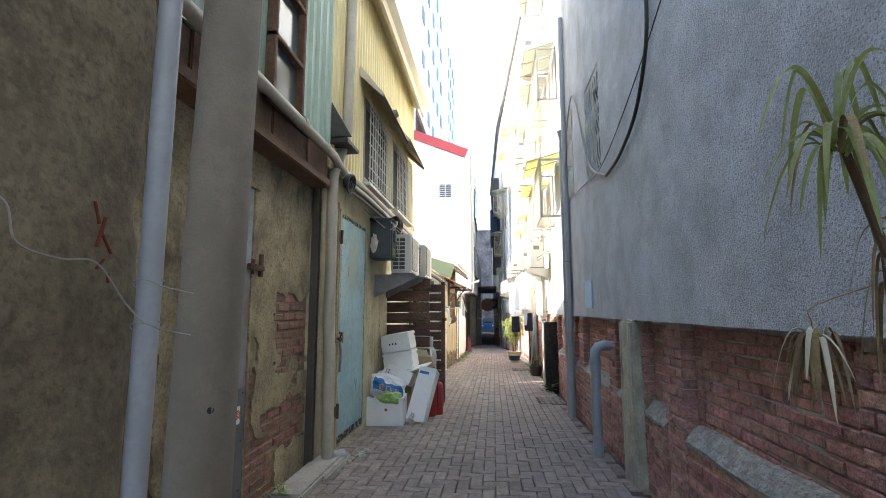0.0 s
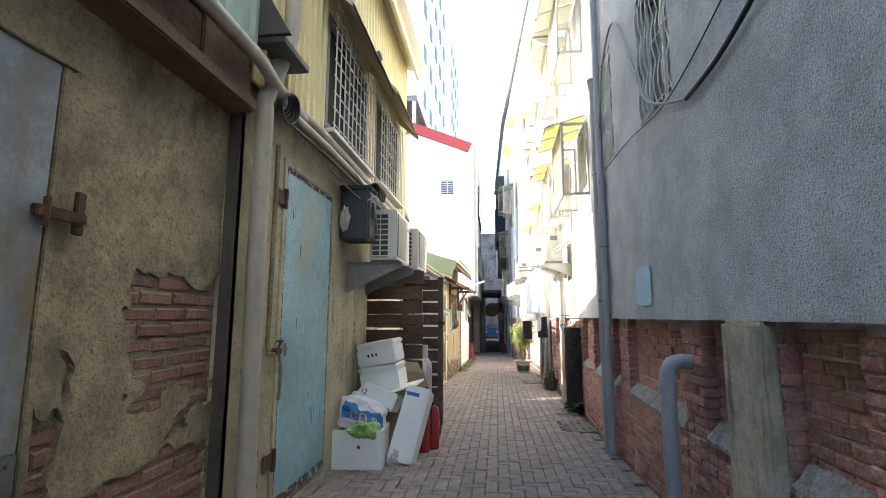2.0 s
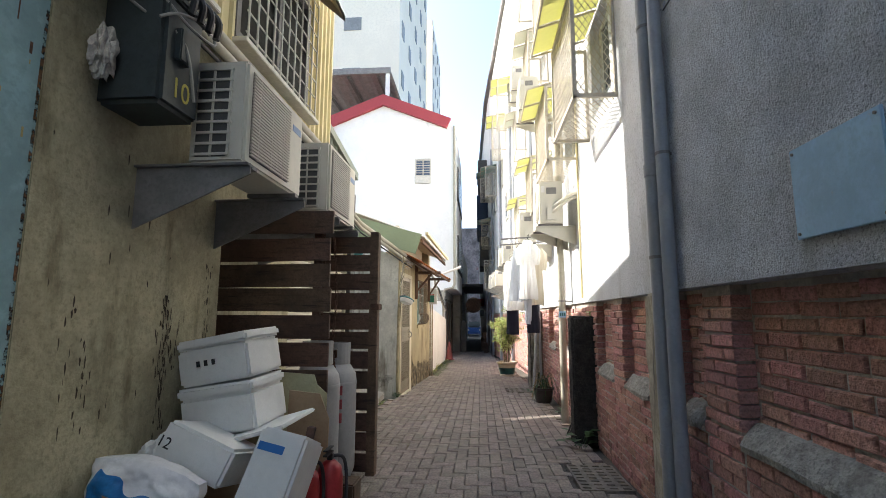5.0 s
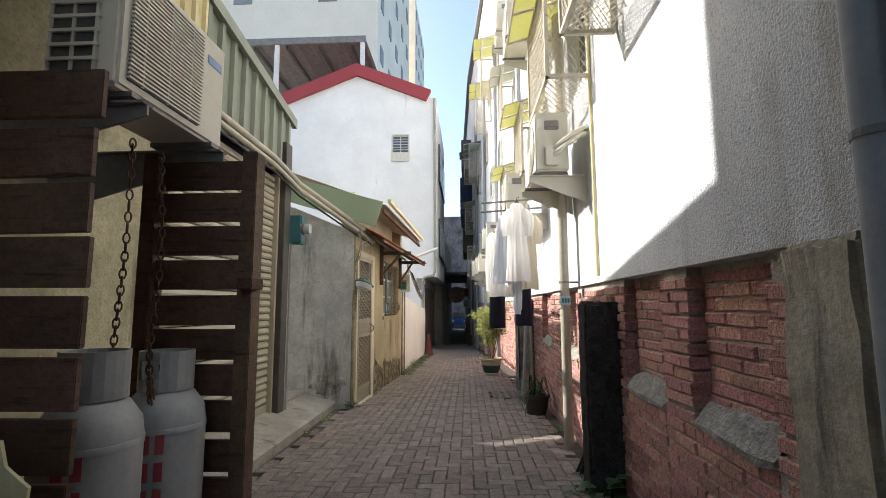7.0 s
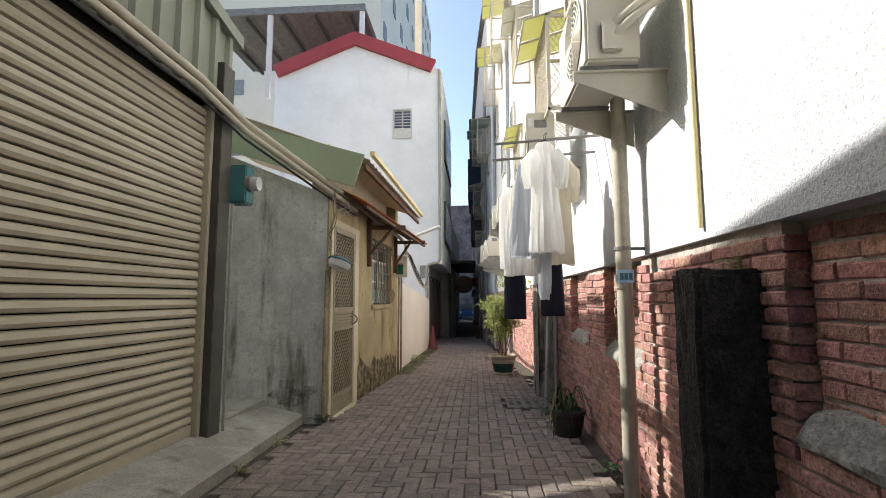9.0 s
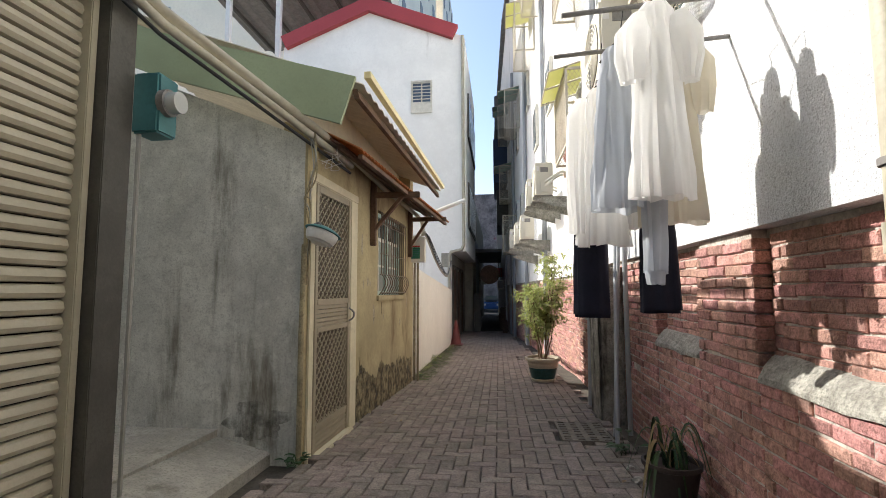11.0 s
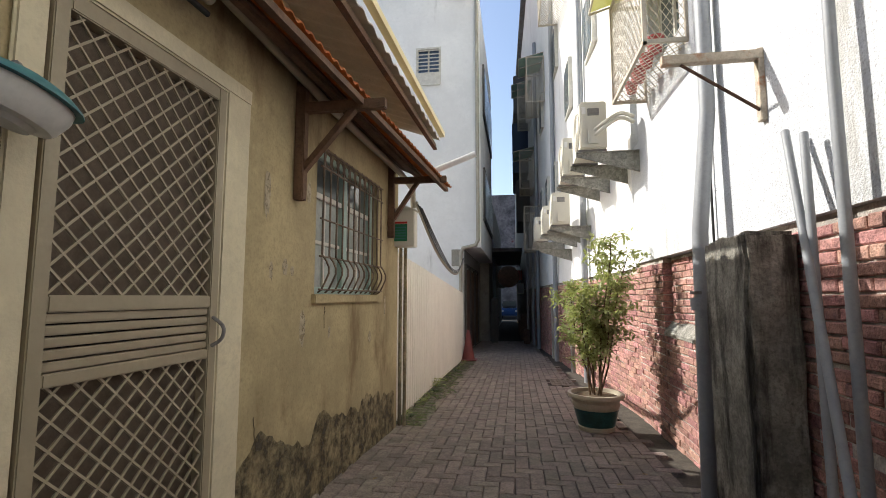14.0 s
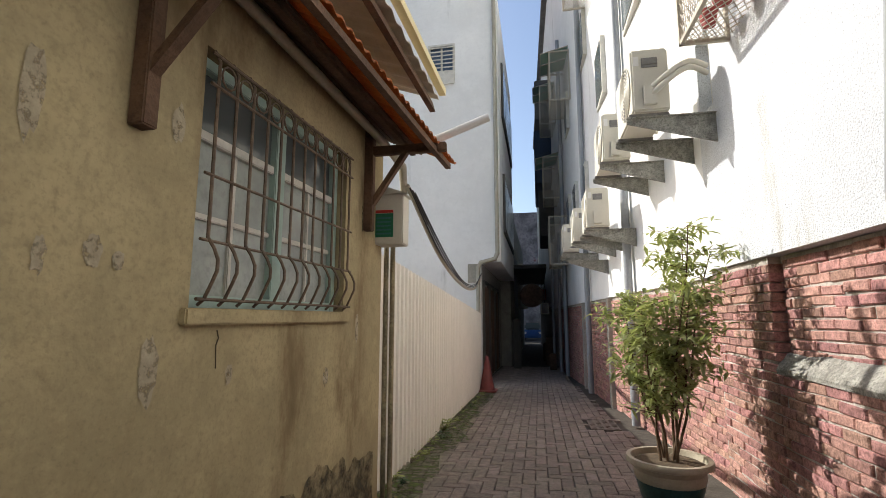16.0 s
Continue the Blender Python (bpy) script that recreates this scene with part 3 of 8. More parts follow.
for ya, yb in ((24.75, 25.8), (26.2, 27.3), (27.8, 28.9)):
    d = thing("side_door", (-1.46, ya, gz(ya)), "old brown panelled side door in a dim ground floor", "door", "side doors", "structure")
    for c, nm, mt in (((-1.476, ya, gz(ya), -1.44, yb, 1.55), "leaf", M_BEAM), ((-1.476, ya - 0.07, gz(ya), -1.42, ya - 0.002, 1.62), "jamb", M_STEEL), ((-1.476, yb + 0.002, gz(ya), -1.42, yb + 0.07, 1.62), "jamb", M_STEEL), ((-1.476, ya - 0.07, 1.622, -1.42, yb + 0.07, 1.69), "head", M_STEEL)):
        bm = B()
        bx(bm, *c, 0.004)
        part(nm, bm, mt, d)
    for zz in (0.1, 0.85):
        bm = B()
        bx(bm, -1.4395, ya + 0.15, gz(ya) + zz, -1.43, yb - 0.15, gz(ya) + zz + 0.6, 0.003)
        part("panel", bm, M_BEAM, d)
bm = B()
prism(bm, [(-7.15, 9.2), (-4.25, 10.35), (-1.4, 9.2), (-1.2, 9.62), (-4.25, 10.85), (-7.35, 9.62)], "y", 24.12, 24.32)
roof_gable = structure("roof_gable", bm, M_RED, "dark red sheet metal trim along the gable", "roof")
bm = B()
prism(bm, [(-7.2, 9.3), (-4.25, 10.5), (-1.35, 9.3)], "y", 24.6, 30.5)
structure("roof_gable_main", bm, M_RED, "red sheet roof of the gable house", "roof")

# dark narrow stretch of the alley beyond the gable house
bm = B()
bx(bm, -1.7, 30.6, -1.6, -1.12, 47.0, 5.2)
structure("wall_left_end", bm, M_CONC, "dim concrete wall at the alley's end")
# ---- things along the left side ----
def rod(bm, p, q, r, seg=8):
    tube(bm, [p, q], r, seg)


def words(name, text, size, mat, m, parent, depth=0.001):
    """Flat lettering in the built-in font as a mesh; drawn in the xy plane of m, centred."""
    cu = bpy.data.curves.new(name, "FONT")
    cu.body, cu.size, cu.align_x, cu.align_y, cu.extrude = text, size, "CENTER", "CENTER", depth
    tmp = new(name + "_curve", cu)
    bpy.context.view_layer.update()
    me = bpy.data.meshes.new_from_object(tmp.evaluated_get(bpy.context.evaluated_depsgraph_get()))
    bpy.data.objects.remove(tmp)
    me.materials.clear()
    me.materials.append(mat)
    ob = new(name, me)
    ob.parent = parent
    if parent.type == "EMPTY":
        ob.matrix_parent_inverse = Matrix.Translation(-parent.location)
    ob.matrix_basis = m
    return ob


ON_PLUS_X = Matrix(((0, 0, 1, 0), (1, 0, 0, 0), (0, 1, 0, 0), (0, 0, 0, 1)))   # lettering on a face looking to +x, read from the alley
M_REDINK = material("red_ink", (0.5, 0.04, 0.03), 0.7, 0.05, 10, 0.0, 50)
M_AWN = material("beige_awning_sheet", (0.55, 0.50, 0.39), 0.5, 0.1, 3, 0.05, 50, stain=(0.3, 0.26, 0.18), stain_amount=0.45, stain_scale=4)
M_PAPER = material("white_sign_board", (0.75, 0.73, 0.7), 0.6, 0.06, 6, 0.02, 60)
M_YELINK = material("yellow_paint_digits", (0.5, 0.43, 0.1), 0.7, 0.1, 20, 0.0, 50)
M_BLACKINK = material("black_ink", (0.03, 0.03, 0.03), 0.7, 0.1, 20, 0.0, 50)

# concrete utility pole
pole = thing("utility_pole", (-1.08, 1.72, gz(1.7)), "weathered grey concrete utility pole with embossed number plate", "utility pole")
bm = B()
lathe(bm, [(0.118, -0.2), (0.116, 0.6), (0.108, 2.4), (0.098, 6.0)], -1.08, 1.72, 32)
for v in bm.verts:
    v.co.x += 0.015 * v.co.z - 0.005
part("shaft", bm, M_POLE, pole, smooth=True)
bm = B()
bx(bm, -0.001, -0.032, -0.16, 0.004, 0.032, 0.16, 0.003)
plate = part("number_plate", bm, M_POLE, pole, "embossed concrete number plate")
plate.matrix_basis = pose(-1.005, 1.645, 1.78, 0, 0, -43)
for k, (z, w) in enumerate(((0.12, 0.02), (0.08, 0.024), (0.04, 0.02), (0.0, 0.022), (-0.04, 0.022), (-0.08, 0.018), (-0.12, 0.02))):
    bm = B()
    bx(bm, 0.003, -w, z - 0.012, 0.008, w, z - 0.004, 0.001)
    bx(bm, 0.003, -w, z + 0.004, 0.008, -w + 0.01, z + 0.012, 0.001)
    part("raised_mark", bm, M_POLE, plate)
# flat near-black discs: the shade inside the step holes as colour
for z in (0.88, 1.54, 2.2, 2.86):
    bm = B()
    tube(bm, [(0, 0, 0), (0.006, 0, 0)], 0.012, 10)
    o = part("step_hole", bm, M_DARK, pole)
    o.matrix_basis = pose(-0.998, 1.640, z, 0, 0, -43)

# grey conduit on the near wall's end
pipe = thing("conduit_pipe", (-0.80, 1.06, gz(1)), "grey plastic conduit pipe wired to a crumbling wall end", "pipe")
bm = B()
tube(bm, [(-0.822, 1.07, -0.05), (-0.818, 1.055, 4.3)], 0.027, 16)
part("pipe_body", bm, M_PVC, pipe, smooth=True)
for z in (1.19, 1.29):
    bm = B()
    tube(bm, [(-0.82 + 0.032 * math.cos(a), 1.062 + 0.032 * math.sin(a), z + 0.012 * math.cos(a * 1.3)) for a in [k * 0.45 for k in range(15)]] + [(-0.73, 1.10, z - 0.02)], 0.0016, 5)
    part("tie_wire", bm, M_CABLEG, pipe)
bm = B()
tube(bm, curve_points([(-0.845, 0.3, 1.42), (-0.842, 0.62, 1.43), (-0.84, 0.72, 1.42), (-0.838, 0.75, 1.35), (-0.84, 0.84, 1.33), (-0.842, 0.93, 1.33), (-0.83, 1.0, 1.25), (-0.80, 1.03, 1.2)]), 0.0022, 5)
tagged(part("loose_wire", bm, M_CABLEG), "thin grey wire sagging across an old plaster wall", "wire")

# broken stub pipe out of the old wall
bm = B()
tube(bm, [(-1.7, 1.62, 1.08), (-1.45, 1.63, 1.075), (-1.24, 1.64, 1.03)], 0.052, 18)
stub = tagged(part("stub_pipe", bm, M_BEAM, smooth=True), "broken brown drain stub sticking out of plaster", "pipe")

# grey steel door with its warning sign
door_1 = thing("door_1", (-1.64, 2.77, gz(2.8)), "rusty grey blue sheet steel door with a riveted lower panel", "door", kind="structure")
bm = B()
bx(bm, -1.66, 2.42, 0.72, -1.628, 3.06, 2.06, 0.006)
part("leaf", bm, M_GREYDOOR, door_1)
bm = B()
bx(bm, -1.66, 2.42, -0.02, -1.622, 3.06, 0.735, 0.006)
low = part("lower_panel", bm, material("dark_grey_steel_panel", (0.13, 0.135, 0.135), 0.6, 0.2, 3, 0.1, 50, stain=(0.16, 0.1, 0.06), stain_amount=0.3, stain_scale=4), door_1)
for y, z in ((2.46, 0.68), (2.75, 0.69), (3.02, 0.70), (2.46, 0.4), (3.02, 0.4), (2.46, 0.1), (3.02, 0.1)):
    bm = B()
    tube(bm, [(-1.624, y, z), (-1.618, y, z)], 0.006, 8)
    part("rivet", bm, M_RUST, low)
bm = B()
bx(bm, -1.66, 2.38, 2.06, -1.615, 3.12, 2.1, 0.004)
bx(bm, -1.66, 3.065, -0.05, -1.625, 3.10, 2.06, 0.004)
part("door_frame", bm, M_OLD2, door_1)
bm = B()
for z in (1.52,):
    bx(bm, -1.628, 3.0, z - 0.02, -1.60, 3.2, z + 0.02, 0.004)
    bx(bm, -1.63, 3.16, z - 0.06, -1.61, 3.2, z + 0.1, 0.004)
    rod(bm, (-1.605, 3.04, z - 0.05), (-1.605, 3.04, z + 0.05), 0.012)
part("hasp", bm, M_RUST, door_1, "rusty iron hasp")
sign = thing("warning_sign", (-1.615, 2.79, 0.55), "white sign with red writing on a steel door", "sign")
bm = B()
bx(bm, -1.619, 2.60, 0.515, -1.612, 2.985, 0.625, 0.002)
part("board", bm, M_PAPER, sign)
words("writing", "請勿在此餵食", 0.066, M_REDINK, Matrix.Translation((-1.611, 2.792, 0.57)) @ ON_PLUS_X, sign)

# fascia timbers under the green sheet
fascia = thing("eaves_timber", (-1.55, 2.9, 2.5), "old brown eaves timbers with peeling planks", "timber")
bm = B()
bx(bm, -1.66, 1.1, 2.34, -1.47, 4.12, 2.42, 0.01)
part("rail", bm, M_BEAM, fascia)
for ya, yb, dz in ((1.1, 2.1, 0.0), (2.12, 3.0, 0.015), (3.02, 3.62, -0.01), (3.64, 4.1, 0.01)):
    bm = B()
    bx(bm, -1.62, ya, 2.42, -1.50, yb, 2.64 + dz, 0.008)
    part("plank", bm, M_BEAM if ya != 3.02 else M_RUST, fascia)
gutter = thing("gutter_pipe", (-1.40, 3.0, 2.62), "pale plastic gutter pipe under green sheet metal", "pipe")
bm = B()
tube(bm, [(-1.42, 0.9, 2.66), (-1.42, 2.6, 2.64), (-1.42, 4.05, 2.62), (-1.45, 4.3, 2.60), (-1.46, 4.75, 2.57)], 0.04, 16)
part("pipe_body", bm, M_PVCW, gutter, smooth=True)
for y in (2.1, 3.3):
    bm = B()
    tube(bm, [(-1.42, y, 2.645), (-1.42, y + 0.06, 2.645)], 0.046, 16)
    part("coupling", bm, M_PVCW, gutter, smooth=True)

# rusty window frame on the green sheet
wf = thing("window_frame", (-1.46, 3.1, 2.7), "rust brown steel window frame on green sheet metal", "window", kind="structure")
for a, b in (((2.82, 2.62), (2.82, 3.9)), ((3.28, 2.62), (3.28, 3.9)), ((2.82, 2.62), (3.28, 2.62)), ((2.82, 3.05), (3.28, 3.05)), ((2.82, 3.5), (3.28, 3.5))):
    bm = B()
    bx(bm, -1.47, min(a[0], b[0]) - 0.018, min(a[1], b[1]) - 0.018, -1.40, max(a[0], b[0]) + 0.018, max(a[1], b[1]) + 0.018, 0.004)
    part("frame_bar", bm, M_BEAM, wf)
bm = B()
bx(bm, -1.465, 2.84, 2.64, -1.455, 3.26, 3.9)
part("pane", bm, M_GLASS, wf)

# big downpipe with its steel channel
dp = thing("downpipe", (-1.5, 4.3, gz(4.3)), "weathered plastic downpipe standing at a wall corner", "pipe")
bm = B()
tube(bm, [(-1.47, 4.25, -0.10), (-1.49, 4.25, 1.3), (-1.50, 4.27, 2.5), (-1.45, 4.34, 2.75), (-1.42, 4.42, 3.0), (-1.40, 4.45, 5.4)], 0.052, 18)
part("pipe_body", bm, M_PVCW, dp, smooth=True)
bm = B()
bx(bm, -1.64, 4.13, -0.2, -1.57, 4.19, 2.62, 0.006)
part("steel_channel", bm, M_STEEL, dp, "dark steel channel")
bm = B()
tube(bm, curve_points([(-1.47, 4.25, -0.02), (-1.45, 4.32, -0.07), (-1.38, 4.42, -0.085)], 5), 0.058, 16)
part("foot_bend", bm, M_PVC, dp, smooth=True)
bm = B()
bx(bm, -1.56, 4.12, 2.78, -1.32, 4.5, 2.82, 0.004)
prism(bm, [(-1.5, 3.2), (-1.28, 2.82), (-1.5, 2.82)], "y", 4.10, 4.13)
part("flashing", bm, M_STEEL, dp)

# blue steel door
door_2 = thing("door_2", (-1.56, 5.2, gz(5.2)), "pale blue painted steel door with rust streaks and old scratches", "door", kind="structure")
bm = B()
bx(bm, -1.60, 4.76, -0.10, -1.565, 5.70, 2.24, 0.004)
leaf = part("leaf", bm, M_BLUEDOOR, door_2)
rr = random.Random(8)
for k in range(46):
    bm = B()
    y, z = rr.uniform(4.8, 5.66), rr.choice((2.1, 1.9, 1.6, 1.1, 0.5)) + rr.uniform(-0.18, 0.12)
    w, h = rr.uniform(0.002, 0.006), rr.uniform(0.01, 0.11) * (1.0 if k % 3 else 0.3)
    bx(bm, -1.5655, y - w, z - h, -1.5645, y + w, z)
    part("rust_streak", bm, M_RUST if k % 4 == 0 else bpy.data.materials.get("pale_rust") or material("pale_rust", (0.40, 0.33, 0.14), 0.8, 0.2, 20, 0.0, 40), leaf)
for y, z, w, h in ((5.40, 0.38, 0.012, 0.07), (5.44, 0.42, 0.006, 0.05), (5.36, 0.44, 0.007, 0.04), (5.58, 0.36, 0.006, 0.06), (5.54, 1.42, 0.004, 0.05), (5.57, 1.45, 0.004, 0.05)):
    bm = B()
    lathe(bm, [(0.001, -h), (w, -h * 0.4), (w * 0.8, h * 0.5), (0.001, h)], 0, 0, 8)
    o = part("paint_smear", bm, bpy.data.materials.get("dark_teal_smear") or material("dark_teal_smear", (0.08, 0.22, 0.28), 0.7, 0.2, 20, 0.0, 40), leaf)
    o.matrix_basis = Matrix.Translation((-1.5648, y, z)) @ Matrix.Diagonal((0.03, 1, 1, 1))
for name, c in (("jamb", (-1.60, 4.715, -0.12, -1.558, 4.765, 2.27)), ("jamb", (-1.60, 5.695, -0.12, -1.56, 5.725, 2.27)), ("head", (-1.60, 4.715, 2.235, -1.556, 5.725, 2.275))):
    bm = B()
    bx(bm, *c, 0.004)
    part(name, bm, M_DOORWALL, door_2)
M_RUSTEDGE = ragged(material("flaking_rust_edge", (0.15, 0.075, 0.035), 0.9, 0.35, 14, 0.4, 80), 26.0, 0.46, 0.56, 1.0)
for c in ((-1.5648, 4.765, -0.08, -1.5638, 4.785, 2.23), (-1.5648, 5.682, -0.08, -1.5638, 5.695, 2.23), (-1.5648, 4.785, 2.19, -1.5638, 5.682, 2.23), (-1.5648, 4.785, -0.09, -1.5638, 5.682, -0.02)):
    bm = B()
    bx(bm, *c)
    part("rust_edge", bm, M_RUSTEDGE, leaf, "flaking rust along the door's edge")
for z in (1.98, 0.24):
    bm = B()
    bx(bm, -1.562, 4.60, z - 0.05, -1.552, 4.72, z + 0.05, 0.003)
    rod(bm, (-1.548, 4.73, z - 0.07), (-1.548, 4.73, z + 0.07), 0.016)
    part("hinge", bm, M_RUST, door_2, "rusted hinge")
bm = B()
bx(bm, -1.565, 4.70, 0.93, -1.535, 4.84, 0.96, 0.003)
rod(bm, (-1.535, 4.80, 0.90), (-1.535, 4.80, 0.985), 0.007)
tube(bm, curve_points([(-1.545, 4.72, 0.93), (-1.53, 4.74, 0.8), (-1.535, 4.73, 0.62)]), 0.012, 8)
part("bolt_latch", bm, M_BRKT, door_2, "grey iron bolt and hanging padlock")

# small water pipes by the blue door
wp = thing("water_pipe", (-1.53, 4.5, 0.9), "cream painted water pipes with a rusty valve", "pipe")
bm = B()
tube(bm, [(-1.53, 4.54, 2.3), (-1.535, 4.54, 1.0), (-1.53, 4.55, 0.93), (-1.52, 4.62, 0.92)], 0.016, 12)
part("riser", bm, M_OLD2, wp, smooth=True)
bm = B()
tube(bm, [(-1.53, 4.36, 0.3), (-1.53, 4.37, 1.36), (-1.52, 4.40, 1.42)], 0.014, 12)
part("riser", bm, M_OLD2, wp, smooth=True)
bm = B()
tube(bm, [(-1.52, 4.60, 0.94), (-1.515, 4.66, 0.94)], 0.024, 10)
rod(bm, (-1.515, 4.63, 0.94), (-1.49, 4.63, 1.0), 0.008)
bx(bm, -1.51, 4.60, 1.0, -1.48, 4.66, 1.012, 0.003)
part("valve", bm, M_RUST, wp, "rusty valve")
bm = B()
tube(bm, curve_points([(-1.545, 4.3, 2.1), (-1.55, 4.32, 1.7), (-1.545, 4.38, 1.5), (-1.54, 4.40, 1.35), (-1.545, 4.34, 1.1)]), 0.004, 6)
part("cable", bm, M_CABLE, wp)

# step stones and rubble at the wall's foot
for k, (x, y, w, l, h) in enumerate(((-1.48, 3.9, 0.12, 0.5, 0.06), (-1.40, 4.16, 0.07, 0.34, 0.05))):
    bm = B()
    bx(bm, x - w, y - l, gz(y) - 0.03, x + w, y + l, gz(y) + h, 0.015)
    tagged(part("kerb_stone", bm, M_CONC), "loose grey concrete kerb stone against the wall", "stone")
for k in range(14):
    bm = B()
    bmesh.ops.create_icosphere(bm, subdivisions=2, radius=rr.uniform(0.012, 0.045))
    for v in bm.verts:
        v.co *= 1 + 0.5 * noise.noise(v.co * 40 + Vector((k, 0, 0)))
        v.co.z *= 0.6
    x, y = (-1.35 + rr.uniform(-0.12, 0.12), 4.45 + rr.uniform(-0.25, 0.35)) if k < 9 else (1.0 + rr.uniform(-0.1, 0.1), rr.choice((7.0, 9.7, 12.6)) + rr.uniform(-0.3, 0.3))
    o = tagged(part("rubble_stone", bm, M_CONC), "small broken grey rubble stone on pavers", "stone", "rubble on the ground")
    o.location = (x, y, gz(y) + 0.008)

# barred windows of the yellow house
def barred_window(name, y0, y1, z0, z1):
    w = thing(name, (-1.48, (y0 + y1) / 2, z0), "barred window with white painted grille and panes painted near-black", "window", "barred windows", "structure")
    bm = B()
    panel_with_holes(bm, "x", -1.475, -0.06, y0, y1, z0, z1, [(y0 + 0.05, (y0 + y1) / 2 - 0.02, z0 + 0.05, z1 - 0.05), ((y0 + y1) / 2 + 0.02, y1 - 0.05, z0 + 0.05, z1 - 0.05)])
    part("window_frame", bm, M_BRKT, w)
    # opaque panes, near-black in colour to stand for the unlit room behind
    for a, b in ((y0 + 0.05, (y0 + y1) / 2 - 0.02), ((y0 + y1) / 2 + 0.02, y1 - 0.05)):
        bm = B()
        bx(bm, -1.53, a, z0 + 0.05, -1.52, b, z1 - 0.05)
        part("pane", bm, bpy.data.materials.get("dark_painted_pane") or material("dark_painted_pane", (0.045, 0.045, 0.04), 0.8, 0.3, 3, 0.05, 30, spec=0.1), w)
    n = 11
    for k in range(n):
        y = y0 + 0.01 + (y1 - y0 - 0.02) * k / (n - 1)
        bm = B()
        rod(bm, (-1.40, y, z0 - 0.03), (-1.40, y, z1), 0.007, 6)
        part("bar", bm, M_BARS, w)
    for k in range(8):
        z = z0 + 0.02 + (z1 - z0 - 0.04) * k / 7
        bm = B()
        rod(bm, (-1.408, y0, z), (-1.408, y1, z), 0.006, 6)
        part("crossbar", bm, M_BARS, w)
    bm = B()
    bx(bm, -1.48, y0 - 0.04, z0 - 0.07, -1.38, y1 + 0.04, z0 - 0.035, 0.004)
    part("sill", bm, M_BARS, w)


barred_window("window_1", 5.22, 6.45, 2.72, 3.74)
barred_window("window_2", 6.82, 8.05, 2.74, 3.78)


def awning(y0, y1, zt, zb, xo):
    w = thing("window_awning", (-1.48, (y0 + y1) / 2, zb), "beige ribbed sheet metal awning over a barred window", "awning", "window awnings")
    bm = B()
    n = 22
    for s, off in ((1, 0.0), (-1, -0.008)):
        rows = []
        for k in range(n + 1):
            y = y0 + (y1 - y0) * k / n
            b = 0.008 if k % 2 else 0.0
            rows.append((bm.verts.new((-1.49, y, zt + off + b)), bm.verts.new((xo, y, zb + off + b)), bm.verts.new((xo, y, zb - 0.05 + b))))
        for p, q in zip(rows, rows[1:]):
            bm.faces.new((p[0], q[0], q[1], p[1]))
            bm.faces.new((p[1], q[1], q[2], p[2]))
    part("sheet", bm, M_AWN, w)
    for y in (y0, y1):
        bm = B()
        prism(bm, [(-1.49, zt), (xo, zb), (xo, zb - 0.05), (-1.49, zt - 0.12)], "y", y - 0.004, y + 0.004)
        part("side_plate", bm, M_AWN, w)


awning(5.0, 6.55, 4.02, 3.66, -1.2)
awning(6.68, 8.15, 4.08, 3.74, -1.19)
bm = B()
lathe(bm, [(0.001, 0.07), (0.05, 0.06), (0.07, 0.0), (0.065, -0.01), (0.001, -0.01)], 0, 0, 20)
o = tagged(part("bell_lamp", bm, M_STEEL, smooth=True), "small dark bell lamp on yellow sheet metal", "lamp")
o.matrix_basis = pose(-1.40, 6.5, 4.05, 0, 70, 0)

# pipes running along under the windows to the shed
for k, (dz, dx, r) in enumerate(((0.0, 0.0, 0.032), (-0.085, 0.01, 0.028), (-0.15, 0.0, 0.012))):
    pp = [(-1.46 + dx, 4.5, 2.60 + dz), (-1.44 + dx, 5.2, 2.60 + dz), (-1.43 + dx, 7.0, 2.57 + dz), (-1.44 + dx, 8.3, 2.56 + dz), (-1.75, 8.75, 2.60 + dz), (-1.93 + dx, 9.1, 2.62 + dz), (-1.93 + dx, 10.9, 2.60 + dz), (-1.86 + dx, 11.5, 2.46 + dz), (-1.35 + dx, 12.55, 2.10 + dz), (-1.28 + dx, 13.2, 2.06 + dz)]
    bm = B()
    tube(bm, pp, r, 12)
    tagged(part("conduit_run", bm, M_PVCW if k < 2 else M_CABLE, smooth=True), "dirty beige conduit running along the house fronts" if k < 2 else "black cable running beside conduits along house fronts", "pipe", "conduits along the wall")
coil = thing("cable_coil", (-1.33, 4.2, 2.43), "black cable coil hung beside beige conduits", "cable")
for k in range(5):
    bm = B()
    r = 0.06 + 0.011 * k
    tube(bm, [(-1.345 + 0.012 * k + 0.02 * math.sin(a), 4.2 + r * math.cos(a), 2.43 - 0.01 * k + r * 0.8 * math.sin(a)) for a in [j * math.pi / 10 for j in range(21)]], 0.008, 6)
    part("loop", bm, M_CABLE, coil)


